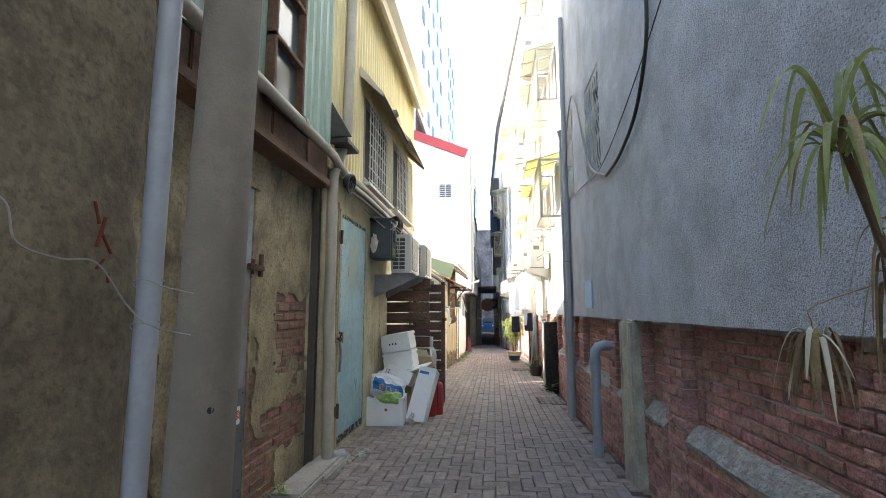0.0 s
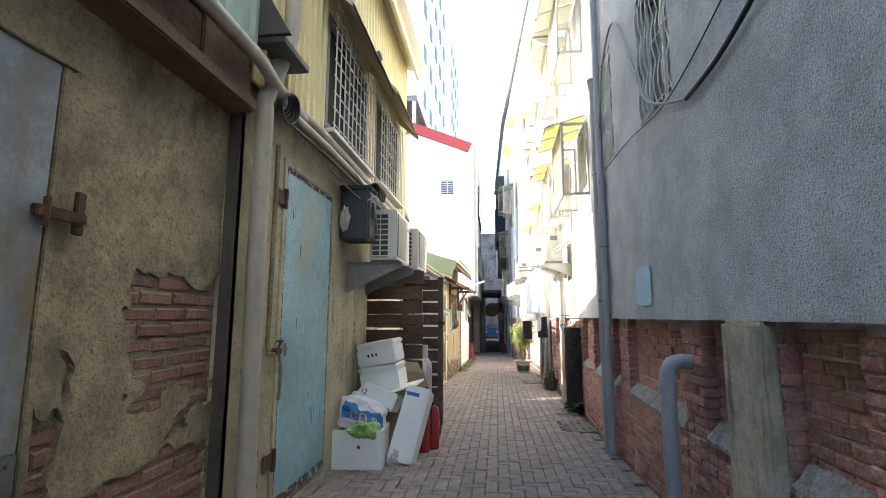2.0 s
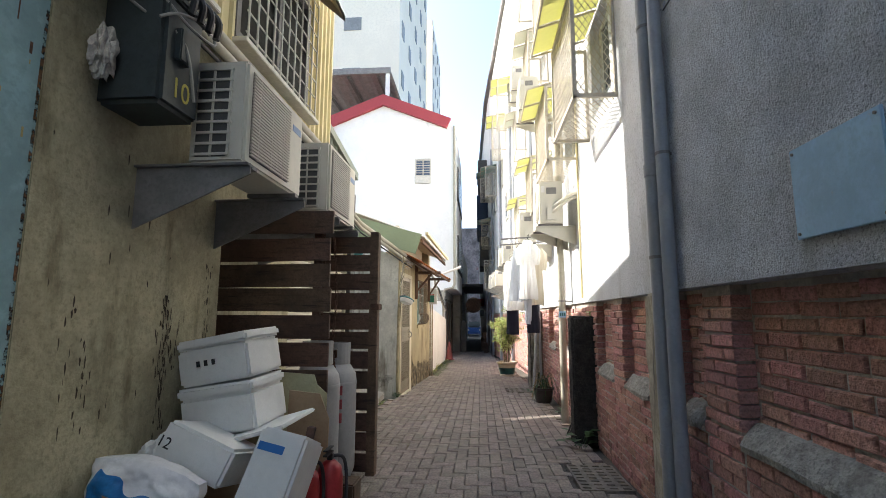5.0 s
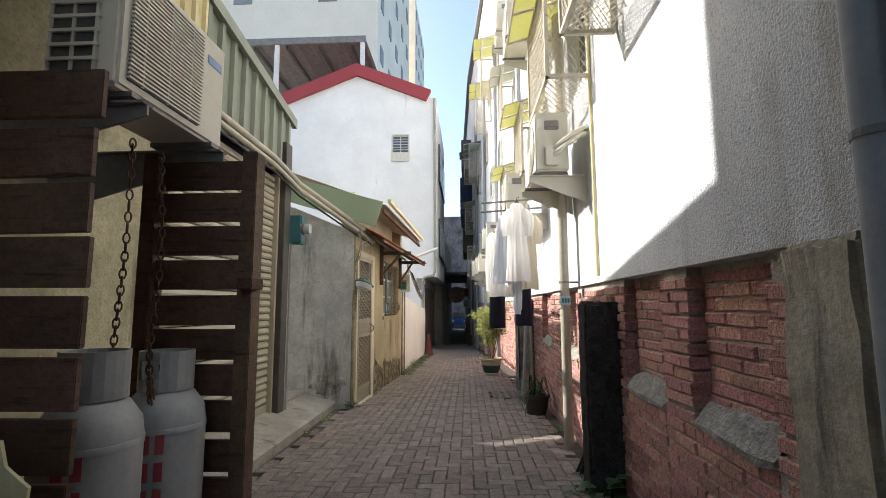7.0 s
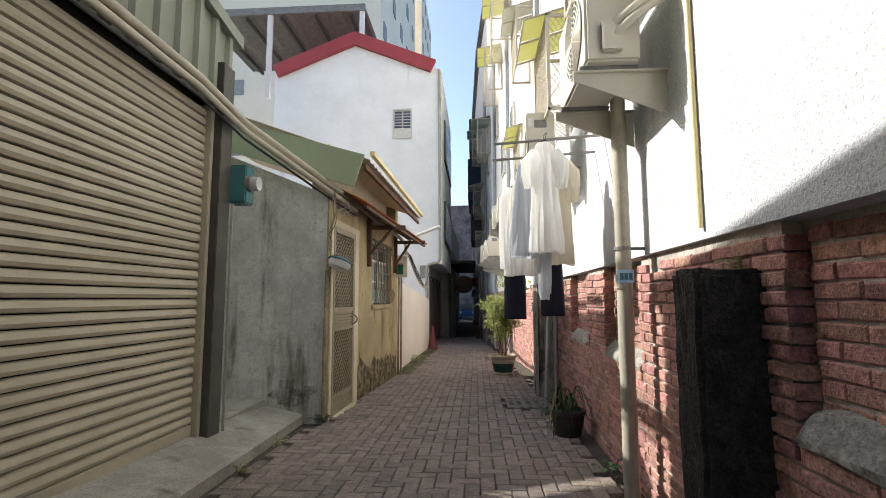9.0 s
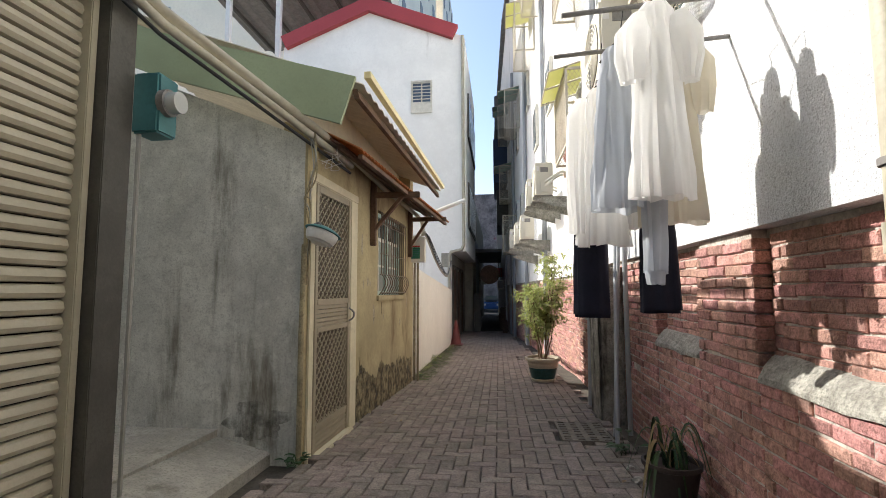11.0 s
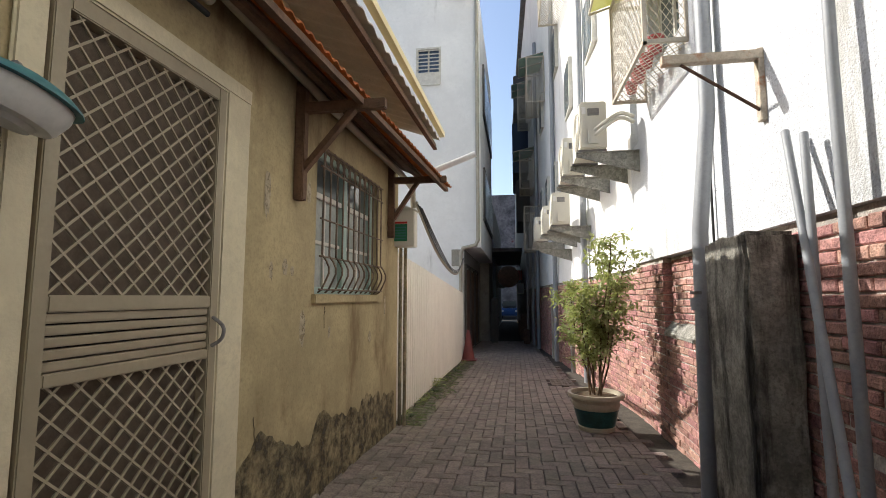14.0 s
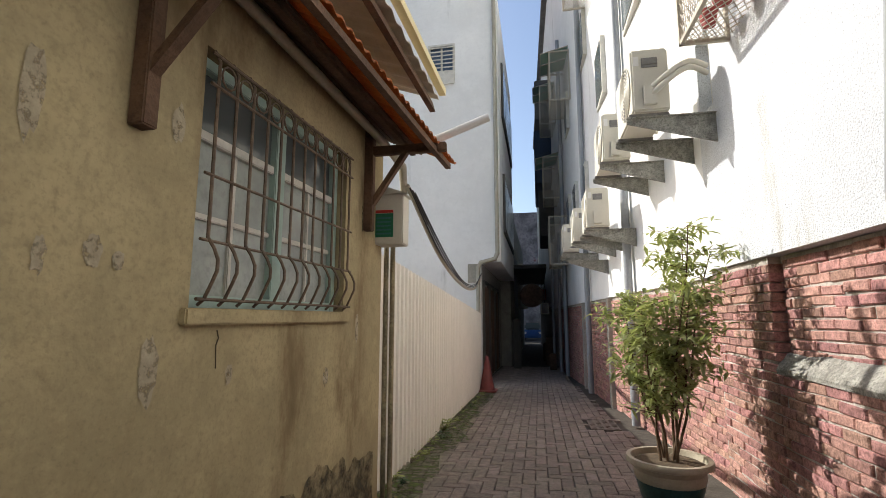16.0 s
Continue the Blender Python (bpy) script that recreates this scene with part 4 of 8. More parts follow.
# air conditioner outdoor units
def outdoor_unit(label, side=1, round_fan=False):
    """Built with its back at x = 0, front at x = side * 0.29, running y 0 to 0.72 and z 0 to 0.54."""
    u = thing("air_conditioner", (0, 0, 0), label, "air conditioner", "outdoor units")

    def slab(name, xa, ya, za, xb, yb, zb, mat, bevel=0.0):
        bm = B()
        bx(bm, min(xa * side, xb * side), ya, za, max(xa * side, xb * side), yb, zb, bevel)
        return part(name, bm, mat, u)

    slab("casing", 0, 0, 0.02, 0.28, 0.72, 0.54, M_ACW, 0.014)
    if round_fan:
        bm = B()
        tube(bm, [(0.2805 * side, 0.27, 0.28), (0.284 * side, 0.27, 0.28)], 0.215, 32)
        part("fan_well", bm, M_BRKT, u, smooth=True)
        for k in range(7):
            bm = B()
            r = 0.04 + 0.029 * k
            tube(bm, [(0.289 * side, 0.27 + r * math.cos(a), 0.28 + r * math.sin(a)) for a in [j * math.pi / 14 for j in range(29)]], 0.0045, 5)
            part("fan_ring", bm, M_ACW, u)
        for k in range(6):
            bm = B()
            a = k * math.pi / 6
            tube(bm, [(0.287 * side, 0.27 + 0.22 * math.cos(a), 0.28 + 0.22 * math.sin(a)), (0.287 * side, 0.27 - 0.22 * math.cos(a), 0.28 - 0.22 * math.sin(a))], 0.004, 5)
            part("fan_spoke", bm, M_ACW, u)
        slab("valve_cover", 0.1, -0.035, 0.06, 0.2, 0.001, 0.22, M_ACW, 0.006)
        slab("grip_recess", 0.08, -0.006, 0.38, 0.2, 0.001, 0.46, M_BRKT, 0.002)
        slab("rating_label", 0.22, -0.003, 0.4, 0.26, 0.001, 0.48, M_PAPER)
    else:
        slab("grille_backing", 0.281, 0.05, 0.06, 0.286, 0.5, 0.5, M_ACD)
        for k in range(26):
            z = 0.07 + 0.42 * k / 25
            slab("grille_slat", 0.285, 0.045, z - 0.0035, 0.296, 0.505, z + 0.0035, M_ACW)
        for k in range(3):
            y = 0.12 + 0.15 * k
            slab("grille_rib", 0.286, y - 0.004, 0.06, 0.293, y + 0.004, 0.5, M_ACW)
        slab("fin_backing", 0.03, -0.004, 0.05, 0.2, 0.001, 0.5, M_ACD)
        for k in range(9):
            z = 0.06 + 0.43 * k / 8
            slab("side_bar", 0.02, -0.014, z - 0.006, 0.21, 0.0, z + 0.006, M_ACW)
        for k in range(3):
            slab("side_post", 0.025 + 0.085 * k, -0.012, 0.05, 0.035 + 0.085 * k, 0.0, 0.5, M_ACW)
        slab("badge", 0.281, 0.56, 0.4, 0.284, 0.68, 0.44, bpy.data.materials.get("blue_badge") or material("blue_badge", (0.2, 0.3, 0.5), 0.4, 0.05, 5, 0, 30))
    for y in (0.08, 0.62):
        slab("foot", 0.0, y - 0.025, 0.0, 0.3, y + 0.025, 0.02, M_BRKT)
    return u


ac = outdoor_unit("aged white outdoor air conditioner on steel wall brackets")
ac.location = (-1.37, 6.28, 1.71)
copy_thing(ac, pose(-1.34, 7.46, 1.73))


def wall_bracket(x_wall, x_out, y, z, drop, mat=None):
    w = thing("wall_bracket", (x_wall, y, z), "grey steel wall bracket carrying an outdoor unit", "bracket", "wall brackets")
    bm = B()
    prism(bm, [(x_wall, z - drop), (x_wall, z), (x_out, z), (x_out, z - 0.05)], "y", y - 0.006, y + 0.006)
    part("web", bm, mat or M_BRKT, w)
    bm = B()
    bx(bm, min(x_wall, x_out), y - 0.03, z - 0.012, max(x_wall, x_out), y + 0.03, z - 0.001, 0.002)
    part("arm", bm, mat or M_BRKT, w)
    return w


for y in (6.22, 6.9):
    wall_bracket(-1.57, -1.02, y, 1.70, 0.3)
wall_bracket(-1.87, -1.0, 7.55, 1.72, 0.3)
wall_bracket(-1.87, -1.0, 8.1, 1.72, 0.3)
# transformer box with the number 10
tb = thing("transformer_box", (-1.42, 6.1, 1.85), "dark grey green metal transformer box on a wall", "electrical box")
bm = B()
bx(bm, -1.57, 5.93, 1.88, -1.28, 6.2, 2.38, 0.02)
part("tank", bm, M_BOXG, tb)
bm = B()
bx(bm, -1.58, 5.91, 2.37, -1.265, 6.22, 2.41, 0.01)
part("lid", bm, M_BOXG, tb)
bm = B()
bx(bm, -1.30, 6.0, 2.1, -1.25, 6.08, 2.25, 0.006)
part("terminal_box", bm, M_BOXG, tb)
for k in range(4):
    bm = B()
    y = 5.97 + 0.065 * k
    tube(bm, curve_points([(-1.3, y, 2.40), (-1.24, y + 0.01, 2.43), (-1.2, y + 0.02, 2.38), (-1.21, y + 0.02, 2.30)], 4), 0.016, 8)
    part("bushing", bm, M_CABLE, tb)
words("number", "10", 0.13, M_YELINK, Matrix.Translation((-1.2785, 6.06, 1.98)) @ ON_PLUS_X, tb)
for pts in ([(-1.5, 5.7, 2.62), (-1.4, 5.85, 2.5), (-1.25, 6.0, 2.28), (-1.2, 6.15, 2.25), (-1.3, 6.3, 2.4)], [(-1.55, 5.55, 2.45), (-1.4, 5.9, 2.3), (-1.26, 6.02, 2.2), (-1.24, 6.1, 1.95)], [(-1.3, 5.92, 2.25), (-1.26, 5.98, 2.3), (-1.23, 6.1, 2.33), (-1.22, 6.15, 2.3)]):
    bm = B()
    tube(bm, curve_points(pts), 0.007, 6)
    part("lead_wire", bm, M_CABLEG, tb, "grey cable lead")
bm = B()
bmesh.ops.create_icosphere(bm, subdivisions=4, radius=0.1)
for v in bm.verts:
    v.co = Vector((v.co.x * 0.4, v.co.y * 0.5, v.co.z * 1.1)) * (1 + 0.45 * noise.fractal(v.co * 22, 0.8, 2, 3))
o = tagged(part("plastic_bag", bm, material("crumpled_plastic", (0.5, 0.47, 0.42), 0.35, 0.25, 18, 0.2, 60, stain=(0.35, 0.08, 0.05), stain_amount=0.4, stain_scale=14)), "crumpled pale plastic bag stuffed behind a metal box", "bag")
o.location = (-1.5, 5.88, 2.07)


# slatted board panels
def slat_panel(x0, x1, y, z0, z1, boards, seed, post=True):
    r = random.Random(seed)
    p = thing("slatted_panel", ((x0 + x1) / 2, y, z0), "dark stained slatted timber panel standing beside the shutter", "panel", "slatted panels")
    h = (z1 - z0) / boards
    for k in range(boards):
        bm = B()
        zc = z0 + (k + 0.5) * h
        bx(bm, x0, y - 0.012, zc - h * 0.5 + 0.011, x1 - (0.03 if post else 0.0), y + 0.012, zc + h * 0.5 - 0.011, 0.003)
        o = part("board", bm, M_WOOD, p)
        o.rotation_euler = (0, radians(r.uniform(-0.4, 0.4)), 0)
    for x in ((x0 + 0.03, x1 - 0.03) if post else (x0 + 0.05,)):
        bm = B()
        bx(bm, x - 0.035, y - 0.045, z0 - 0.03, x + 0.035, y + 0.05, z1 + 0.02, 0.004)
        part("post", bm, M_WOOD, p)
    return p


slat_panel(-1.86, -0.97, 7.3, gz(7.3), 1.72, 11, 1, False)
slat_panel(-1.36, -0.82, 8.1, gz(8.0), 1.68, 12, 2)
bm = B()
bx(bm, -0.86, 8.0, 1.05, -0.79, 8.12, 1.10, 0.004)
tagged(part("latch_plate", bm, M_RUST), "rusty latch plate on a slatted timber panel", "latch")

# chains
def chain(points, n):
    c = thing("chain", points[0], "rusty iron chain hanging in front of boards", "chain")
    pts = curve_points(points, 12)
    for k in range(n):
        f = k / (n - 1) * (len(pts) - 1.001)
        i = int(f)
        p = pts[i].lerp(pts[i + 1], f - i)
        d = (pts[i + 1] - pts[i]).normalized()
        s = d.orthogonal().normalized()
        if k % 2:
            s = d.cross(s)
        bm = B()
        tube(bm, [p + d * (0.021 * math.cos(a)) + s * (0.011 * math.sin(a)) for a in [j * math.pi / 5 for j in range(11)]], 0.0035, 5)
        part("link", bm, M_RUST, c)


chain([(-1.16, 7.7, 1.62), (-1.15, 7.69, 1.2), (-1.16, 7.68, 0.85), (-1.17, 7.68, 0.5)], 34)
chain([(-1.12, 7.82, 1.6), (-1.08, 7.80, 1.2), (-1.10, 7.80, 0.8), (-1.08, 7.8, 0.6)], 30)


# gas cylinders
def gas_cylinder(x, y, s=1.0, label="grey painted gas cylinder beside a slatted panel"):
    g = thing("gas_cylinder", (x, y, gz(y)), label, "gas cylinder", "gas cylinders")
    z0 = gz(y)
    m = bpy.data.materials.get("grey_cylinder_paint") or material("grey_cylinder_paint", (0.33, 0.34, 0.34), 0.45, 0.1, 3, 0.05, 60, stain=(0.2, 0.15, 0.1), stain_amount=0.25, stain_scale=5)
    bm = B()
    lathe(bm, [(0.12, 0.0), (0.13, 0.03), (0.155, 0.09), (0.158, 0.12), (0.158, 0.74), (0.15, 0.8), (0.11, 0.86), (0.05, 0.885), (0.03, 0.89)], 0, 0, 28)
    b = part("tank", bm, m, g, smooth=True)
    bm = B()
    lathe(bm, [(0.161, 0.715), (0.161, 0.735), (0.158, 0.74), (0.158, 0.71)], 0, 0, 28)
    w = part("seam", bm, m, g, smooth=True)
    bm = B()
    for k in range(20):
        if k in (3, 4, 5, 13, 14, 15):
            rows = ((0.87, 0.92), (0.995, 1.03))
        else:
            rows = ((0.87, 1.03),)
        for za, zb in rows:
            a0, a1 = 2 * math.pi * k / 20, 2 * math.pi * (k + 1) / 20
            vs = [bm.verts.new((r * math.cos(a), r * math.sin(a), z)) for r in (0.105, 0.098) for z in (za, zb) for a in (a0, a1)]
            for f in ((0, 1, 3, 2), (5, 4, 6, 7), (2, 3, 7, 6), (1, 0, 4, 5)):
                bm.faces.new([vs[i] for i in f])
    bmesh.ops.remove_doubles(bm, verts=bm.verts, dist=1e-4)
    c = part("collar", bm, m, g)
    bm = B()
    lathe(bm, [(0.02, 0.885), (0.02, 0.94), (0.03, 0.945), (0.03, 0.97), (0.001, 0.975)], 0, 0, 12)
    v = part("valve", bm, M_RUST, g, smooth=True)
    bm = B()
    for k in range(3):
        for j in range(2):
            bx(bm, 0.157, -0.04 + 0.05 * j, 0.45 + 0.1 * k, 0.161, -0.01 + 0.05 * j, 0.52 + 0.1 * k)
    t = part("marking", bm, bpy.data.materials.get("dull_red_marking") or material("dull_red_marking", (0.35, 0.07, 0.08), 0.6, 0.1, 9, 0, 40), g, "dull red stencilled marks")
    t.rotation_euler = (0, 0, radians(-70))
    for o in (b, w, c, v, t):
        o.matrix_parent_inverse = Matrix()
        o.scale = (s, s, s)
    return g


gas_cylinder(-1.1, 7.92)
gas_cylinder(-1.13, 7.56, 1.02)


# fire extinguishers
def extinguisher(x, y, a):
    z0 = gz(y)
    g = thing("fire_extinguisher", (x, y, z0), "dusty red fire extinguisher standing on the pavers", "fire extinguisher", "extinguishers")
    red = bpy.data.materials.get("dusty_red_enamel") or material("dusty_red_enamel", (0.33, 0.03, 0.035), 0.4, 0.15, 6, 0.05, 60)
    bm = B()
    lathe(bm, [(0.06, 0), (0.068, 0.012), (0.07, 0.03), (0.07, 0.36), (0.06, 0.41), (0.035, 0.435), (0.022, 0.445)], x, y, 24)
    for v in bm.verts:
        v.co.z += z0
    part("cylinder", bm, red, g, smooth=True)
    bm = B()
    bx(bm, x - 0.015, y - 0.015, z0 + 0.445, x + 0.015, y + 0.015, z0 + 0.48, 0.003)
    bx(bm, x - 0.012, y - 0.09, z0 + 0.48, x + 0.012, y + 0.02, z0 + 0.49, 0.002)
    bx(bm, x - 0.012, y - 0.09, z0 + 0.505, x + 0.012, y + 0.02, z0 + 0.513, 0.002)
    part("handle", bm, M_CABLE, g, "black lever handle")
    bm = B()
    tube(bm, curve_points([(x, y + 0.015, z0 + 0.46), (x + 0.06, y + 0.05, z0 + 0.44), (x + 0.085, y + 0.03, z0 + 0.3), (x + 0.08, y, z0 + 0.16)]), 0.009, 8)
    part("hose", bm, M_CABLE, g, "black rubber hose")


extinguisher(-0.86, 6.66, 0)
extinguisher(-0.78, 6.80, 0)

# rubbish heap: foam boxes, sack, boards
M_FOAM = material("white_foam", (0.75, 0.75, 0.72), 0.8, 0.05, 4, 0.12, 120, stain=(0.5, 0.46, 0.38), stain_amount=0.25, stain_scale=5)


def foam_box(m, sx, sy, sz, lidded=True, marks=0, open_top=False, label="white foam box in a rubbish heap"):
    f = thing("foam_box", m.translation, label, "foam box", "foam boxes")
    parts = []
    bm = B()
    if open_top:
        panel = 0.025
        bx(bm, -sx / 2, -sy / 2, 0, sx / 2, sy / 2, 0.03, 0.006)
        for c in ((-sx / 2, -sy / 2, 0.03, -sx / 2 + panel, sy / 2, sz), (sx / 2 - panel, -sy / 2, 0.03, sx / 2, sy / 2, sz), (-sx / 2 + panel, -sy / 2, 0.03, sx / 2 - panel, -sy / 2 + panel, sz), (-sx / 2 + panel, sy / 2 - panel, 0.03, sx / 2 - panel, sy / 2, sz)):
            bx(bm, *c, 0.004)
    else:
        bx(bm, -sx / 2, -sy / 2, 0, sx / 2, sy / 2, sz * (0.78 if lidded else 1.0), 0.014)
    parts.append(part("box_body", bm, M_FOAM, f))
    if lidded:
        bm = B()
        bx(bm, -sx / 2 - 0.008, -sy / 2 - 0.008, sz * 0.785, sx / 2 + 0.008, sy / 2 + 0.008, sz, 0.014)
        parts.append(part("lid", bm, M_FOAM, f))
    for k in range(marks):
        bm = B()
        bx(bm, -sx * 0.2 + k * 0.045, -sy / 2 - 0.011, sz * 0.4, -sx * 0.2 + k * 0.045 + 0.02, -sy / 2 - 0.0095, sz * 0.52)
        parts.append(part("ink_mark", bm, M_BLACKINK, f))
    for o in parts:
        o.matrix_parent_inverse = Matrix()
        o.parent = f
    f.matrix_basis = m
    return f


g6 = gz(6.2)
ob_box = foam_box(pose(-1.36, 6.13, g6, 0, 0, 3), 0.46, 0.38, 0.34, lidded=False, open_top=True, label="dirty white foam crate full of rubbish")
bm = B()
lathe(bm, [(0.018, 0), (0.018, 0.002)], 0, 0, 16)
o = part("red_dot", bm, M_REDINK, ob_box)
o.matrix_parent_inverse = Matrix()
o.matrix_basis = pose(0.02, -0.191, 0.2, 90, 0, 0)
foam_box(pose(-1.285, 6.76, 0.41, 3, -9, -6), 0.42, 0.32, 0.25, marks=0, label="closed white foam box stacked on rubbish")
top_box = foam_box(pose(-1.325, 6.76, 0.665, 3, -10, -8), 0.42, 0.31, 0.24, lidded=True, marks=3, label="closed white foam box on top of a rubbish stack")
b12 = foam_box(pose(-1.28, 6.43, 0.285, -14, 20, -6), 0.36, 0.30, 0.17, lidded=False, label="tilted white foam box with black number")
o = words("number", "12", 0.07, M_BLACKINK, pose(-0.15, -0.152, 0.075, 90, 0, 0), b12)
o.matrix_parent_inverse = Matrix()
tall = foam_box(pose(-1.0, 6.2, g6 - 0.0, -24, 9, -10), 0.24, 0.20, 0.70, lidded=False, label="tall white foam box with blue tape leaning on a heap")
bm = B()
bx(bm, -0.1, -0.1025, 0.60, 0.03, -0.1003, 0.635)
o = part("tape", bm, material("blue_tape", (0.03, 0.16, 0.45), 0.4, 0.05, 5, 0, 40), tall, "blue tape strip")
o.matrix_parent_inverse = Matrix()
bm = B()
bx(bm, -0.22, -0.17, 0.0, 0.22, 0.17, 0.02, 0.006)
o = tagged(part("foam_sheet", bm, M_FOAM), "loose white foam sheet lying on stacked boxes", "foam sheet")
o.matrix_basis = pose(-1.1, 6.66, 0.42, 4, -16, -8)
# fillings under the heap
for k, (x, y, z, sx, sy, sz, rz) in enumerate(((-1.33, 6.72, g6 - 0.02, 0.42, 0.36, 0.42, 4), (-1.36, 6.48, g6 - 0.02, 0.36, 0.16, 0.32, -4))):
    bm = B()
    bx(bm, -sx / 2, -sy / 2, 0, sx / 2, sy / 2, sz, 0.01)
    o = tagged(part("cardboard_box", bm, material("brown_cardboard", (0.36, 0.25, 0.15), 0.9, 0.12, 4, 0.1, 60) if k == 0 else bpy.data.materials["brown_cardboard"]), "brown cardboard box under foam boxes", "cardboard box", "cardboard boxes")
    o.matrix_basis = pose(x, y, z, 0, 0, rz)

# plastic sack and litter in the crate
def crumple(name, size, mat, m, label, cat, seed, amount=0.4, freq=9.0, parent=None):
    bm = B()
    bmesh.ops.create_icosphere(bm, subdivisions=5, radius=1.0)
    for v in bm.verts:
        d = 1 + amount * noise.hetero_terrain(v.co * 1.3 + Vector((seed, 0, 0)), 0.9, 2.0, 5, 0.6) * 0.6 + 0.12 * noise.noise(v.co * freq + Vector((0, seed, 0)))
        v.co = Vector((v.co.x * size[0], v.co.y * size[1], v.co.z * size[2])) * d
    o = part(name, bm, mat, parent, smooth=True)
    if not parent:
        tagged(o, label, cat)
    o.matrix_basis = m
    return o


M_SACK = material("white_printed_sack", (0.74, 0.74, 0.74), 0.3, 0.1, 6, 0.15, 50)
M_SACKBLUE = material("blue_sack_print", (0.02, 0.18, 0.46), 0.3, 0.2, 8, 0.05, 50)
M_SACKMARK = material("orange_sack_print", (0.72, 0.34, 0.12), 0.4, 0.1, 8, 0.05, 50)


def sack_face(u, w, lift=0.0):
    """A point of the sack's slumped front: u across, w upwards, both from 0 to 1."""
    bulge = math.sin(math.pi * min(1, max(0, u))) ** 0.6
    z = w * 0.30 * (0.72 + 0.28 * math.sin(2.6 - 2.2 * u)) - 0.05 * u
    y = -0.10 * bulge * math.sin(math.pi * (0.2 + 0.75 * w)) ** 0.8 + 0.02 * noise.noise(Vector((u * 5, w * 5, 2))) + 0.008 * noise.noise(Vector((u * 15, w * 13, 5)))
    return Vector((-0.22 + 0.44 * u + 0.025 * noise.noise(Vector((u * 4, w * 4, 8))), y - lift, z))


def sack_sheet(u0, u1, w0, w1, lift, back=0.0, n=40, trim=None):
    bm = B()
    vs = {}
    for i in range(n + 1):
        for j in range(n + 1):
            u = u0 + (u1 - u0) * i / n
            lo, hi = (w0, w1) if trim is None else trim(u)
            vs[i, j] = bm.verts.new(sack_face(u, lo + (hi - lo) * j / n, lift))
    for i in range(n):
        for j in range(n):
            bm.faces.new((vs[i, j], vs[i + 1, j], vs[i + 1, j + 1], vs[i, j + 1]))
    if back:
        ex = bmesh.ops.extrude_face_region(bm, geom=bm.faces[:])
        for v in ex["geom"]:
            if isinstance(v, bmesh.types.BMVert):
                v.co.y = back + 0.3 * abs(v.co.y) + 0.02 * noise.noise(v.co * 14)
    return bm


sack = thing("plastic_sack", (0, 0, 0), "white plastic sack printed blue and orange stuffed in a crate", "sack")
face = part("sack_body", sack_sheet(0, 1, 0, 1, 0.0, 0.07), M_SACK, sack, smooth=True)
band = part("blue_print", sack_sheet(0.1, 0.97, 0, 1, 0.003, 0, 40, lambda u: (0.34 - 0.12 * u, 0.80 - 0.22 * u + 0.07 * math.sin(9 * u) + 0.03 * math.sin(23 * u))), M_SACKBLUE, face, "blue printed band", smooth=True)
for k, u in enumerate((0.27, 0.48, 0.72)):
    for a0, a1, b0, b1 in ((0.0, 0.13, 0.0, 0.03), (0.0, 0.13, 0.19, 0.22), (0.0, 0.03, 0.03, 0.19), (0.10, 0.13, 0.03, 0.19), (0.03, 0.10, 0.10, 0.13))[:5 - k % 2]:
        part("print_stroke", sack_sheet(u + a0, u + a1, 0.36 - 0.1 * u + b0, 0.36 - 0.1 * u + b1, 0.006, 0, 5), M_SACKMARK, face, "orange printed stroke")
sack.matrix_basis = pose(-1.36, 6.1, g6 + 0.33, -8, 6, 6)
crumple("litter_bag", (0.12, 0.08, 0.06), material("green_magenta_litter", (0.25, 0.42, 0.12), 0.4, 0.3, 12, 0.1, 60, stain=(0.4, 0.08, 0.22), stain_amount=0.5, stain_scale=11), pose(-1.28, 6.01, g6 + 0.33, 0, 10, 20), "crumpled green and magenta wrapper in a crate", "litter", 5.0)
crumple("litter_bag", (0.05, 0.07, 0.11), M_FOAM, pose(-1.50, 6.36, g6 + 0.50, 0, 20, 20), "crumpled white paper bag in a rubbish heap", "litter", 7.0)
crumple("litter_bag", (0.08, 0.07, 0.07), bpy.data.materials["crumpled_plastic"], pose(-1.04, 6.2, g6 + 0.05, 0, 10, 20), "crumpled plastic bag lying on the pavers", "litter", 9.0)

# boards leaning behind the heap
M_PLY = material("faded_yellow_green_board", (0.42, 0.40, 0.24), 0.8, 0.12, 3, 0.08, 60)
for k, (out, y, lean, mt, lab) in enumerate((([(-0.26, 0), (0.26, 0), (0.26, 0.75), (0.2, 0.8), (0.18, 0.86), (-0.26, 0.9)], 6.98, -6, M_PLY, "faded yellow green board with broken corner leaning behind boxes"), ([(-0.11, 0), (0.13, 0), (0.13, 0.62), (0.07, 0.76), (-0.11, 0.78)], 6.93, -5, bpy.data.materials["brown_cardboard"], "brown cardboard sheet leaning behind foam boxes"))):
    bm = B()
    prism(bm, out, "y", -0.006, 0.006)
    o = tagged(part("leaning_board", bm, mt), lab, "board")
    o.matrix_basis = pose(-1.15 if k == 0 else -0.98, y, gz(y), lean, 0, 10 if k == 0 else 5)
bm = B()
bx(bm, -0.018, -0.02, 0, 0.018, 0.02, 0.66, 0.003)
o = tagged(part("dark_batten", bm, M_WOOD), "dark timber batten leaning against foam boxes", "batten")
o.matrix_basis = pose(-0.93, 6.55, gz(6.5), -4, 10, 0)
bm = B()
bx(bm, -0.93, 7.28, gz(7.3) - 0.01, -0.77, 7.46, gz(7.3) + 0.17, 0.01)
tagged(part("timber_block", bm, M_WOOD), "dark timber block beside the panel on the pavers", "block")

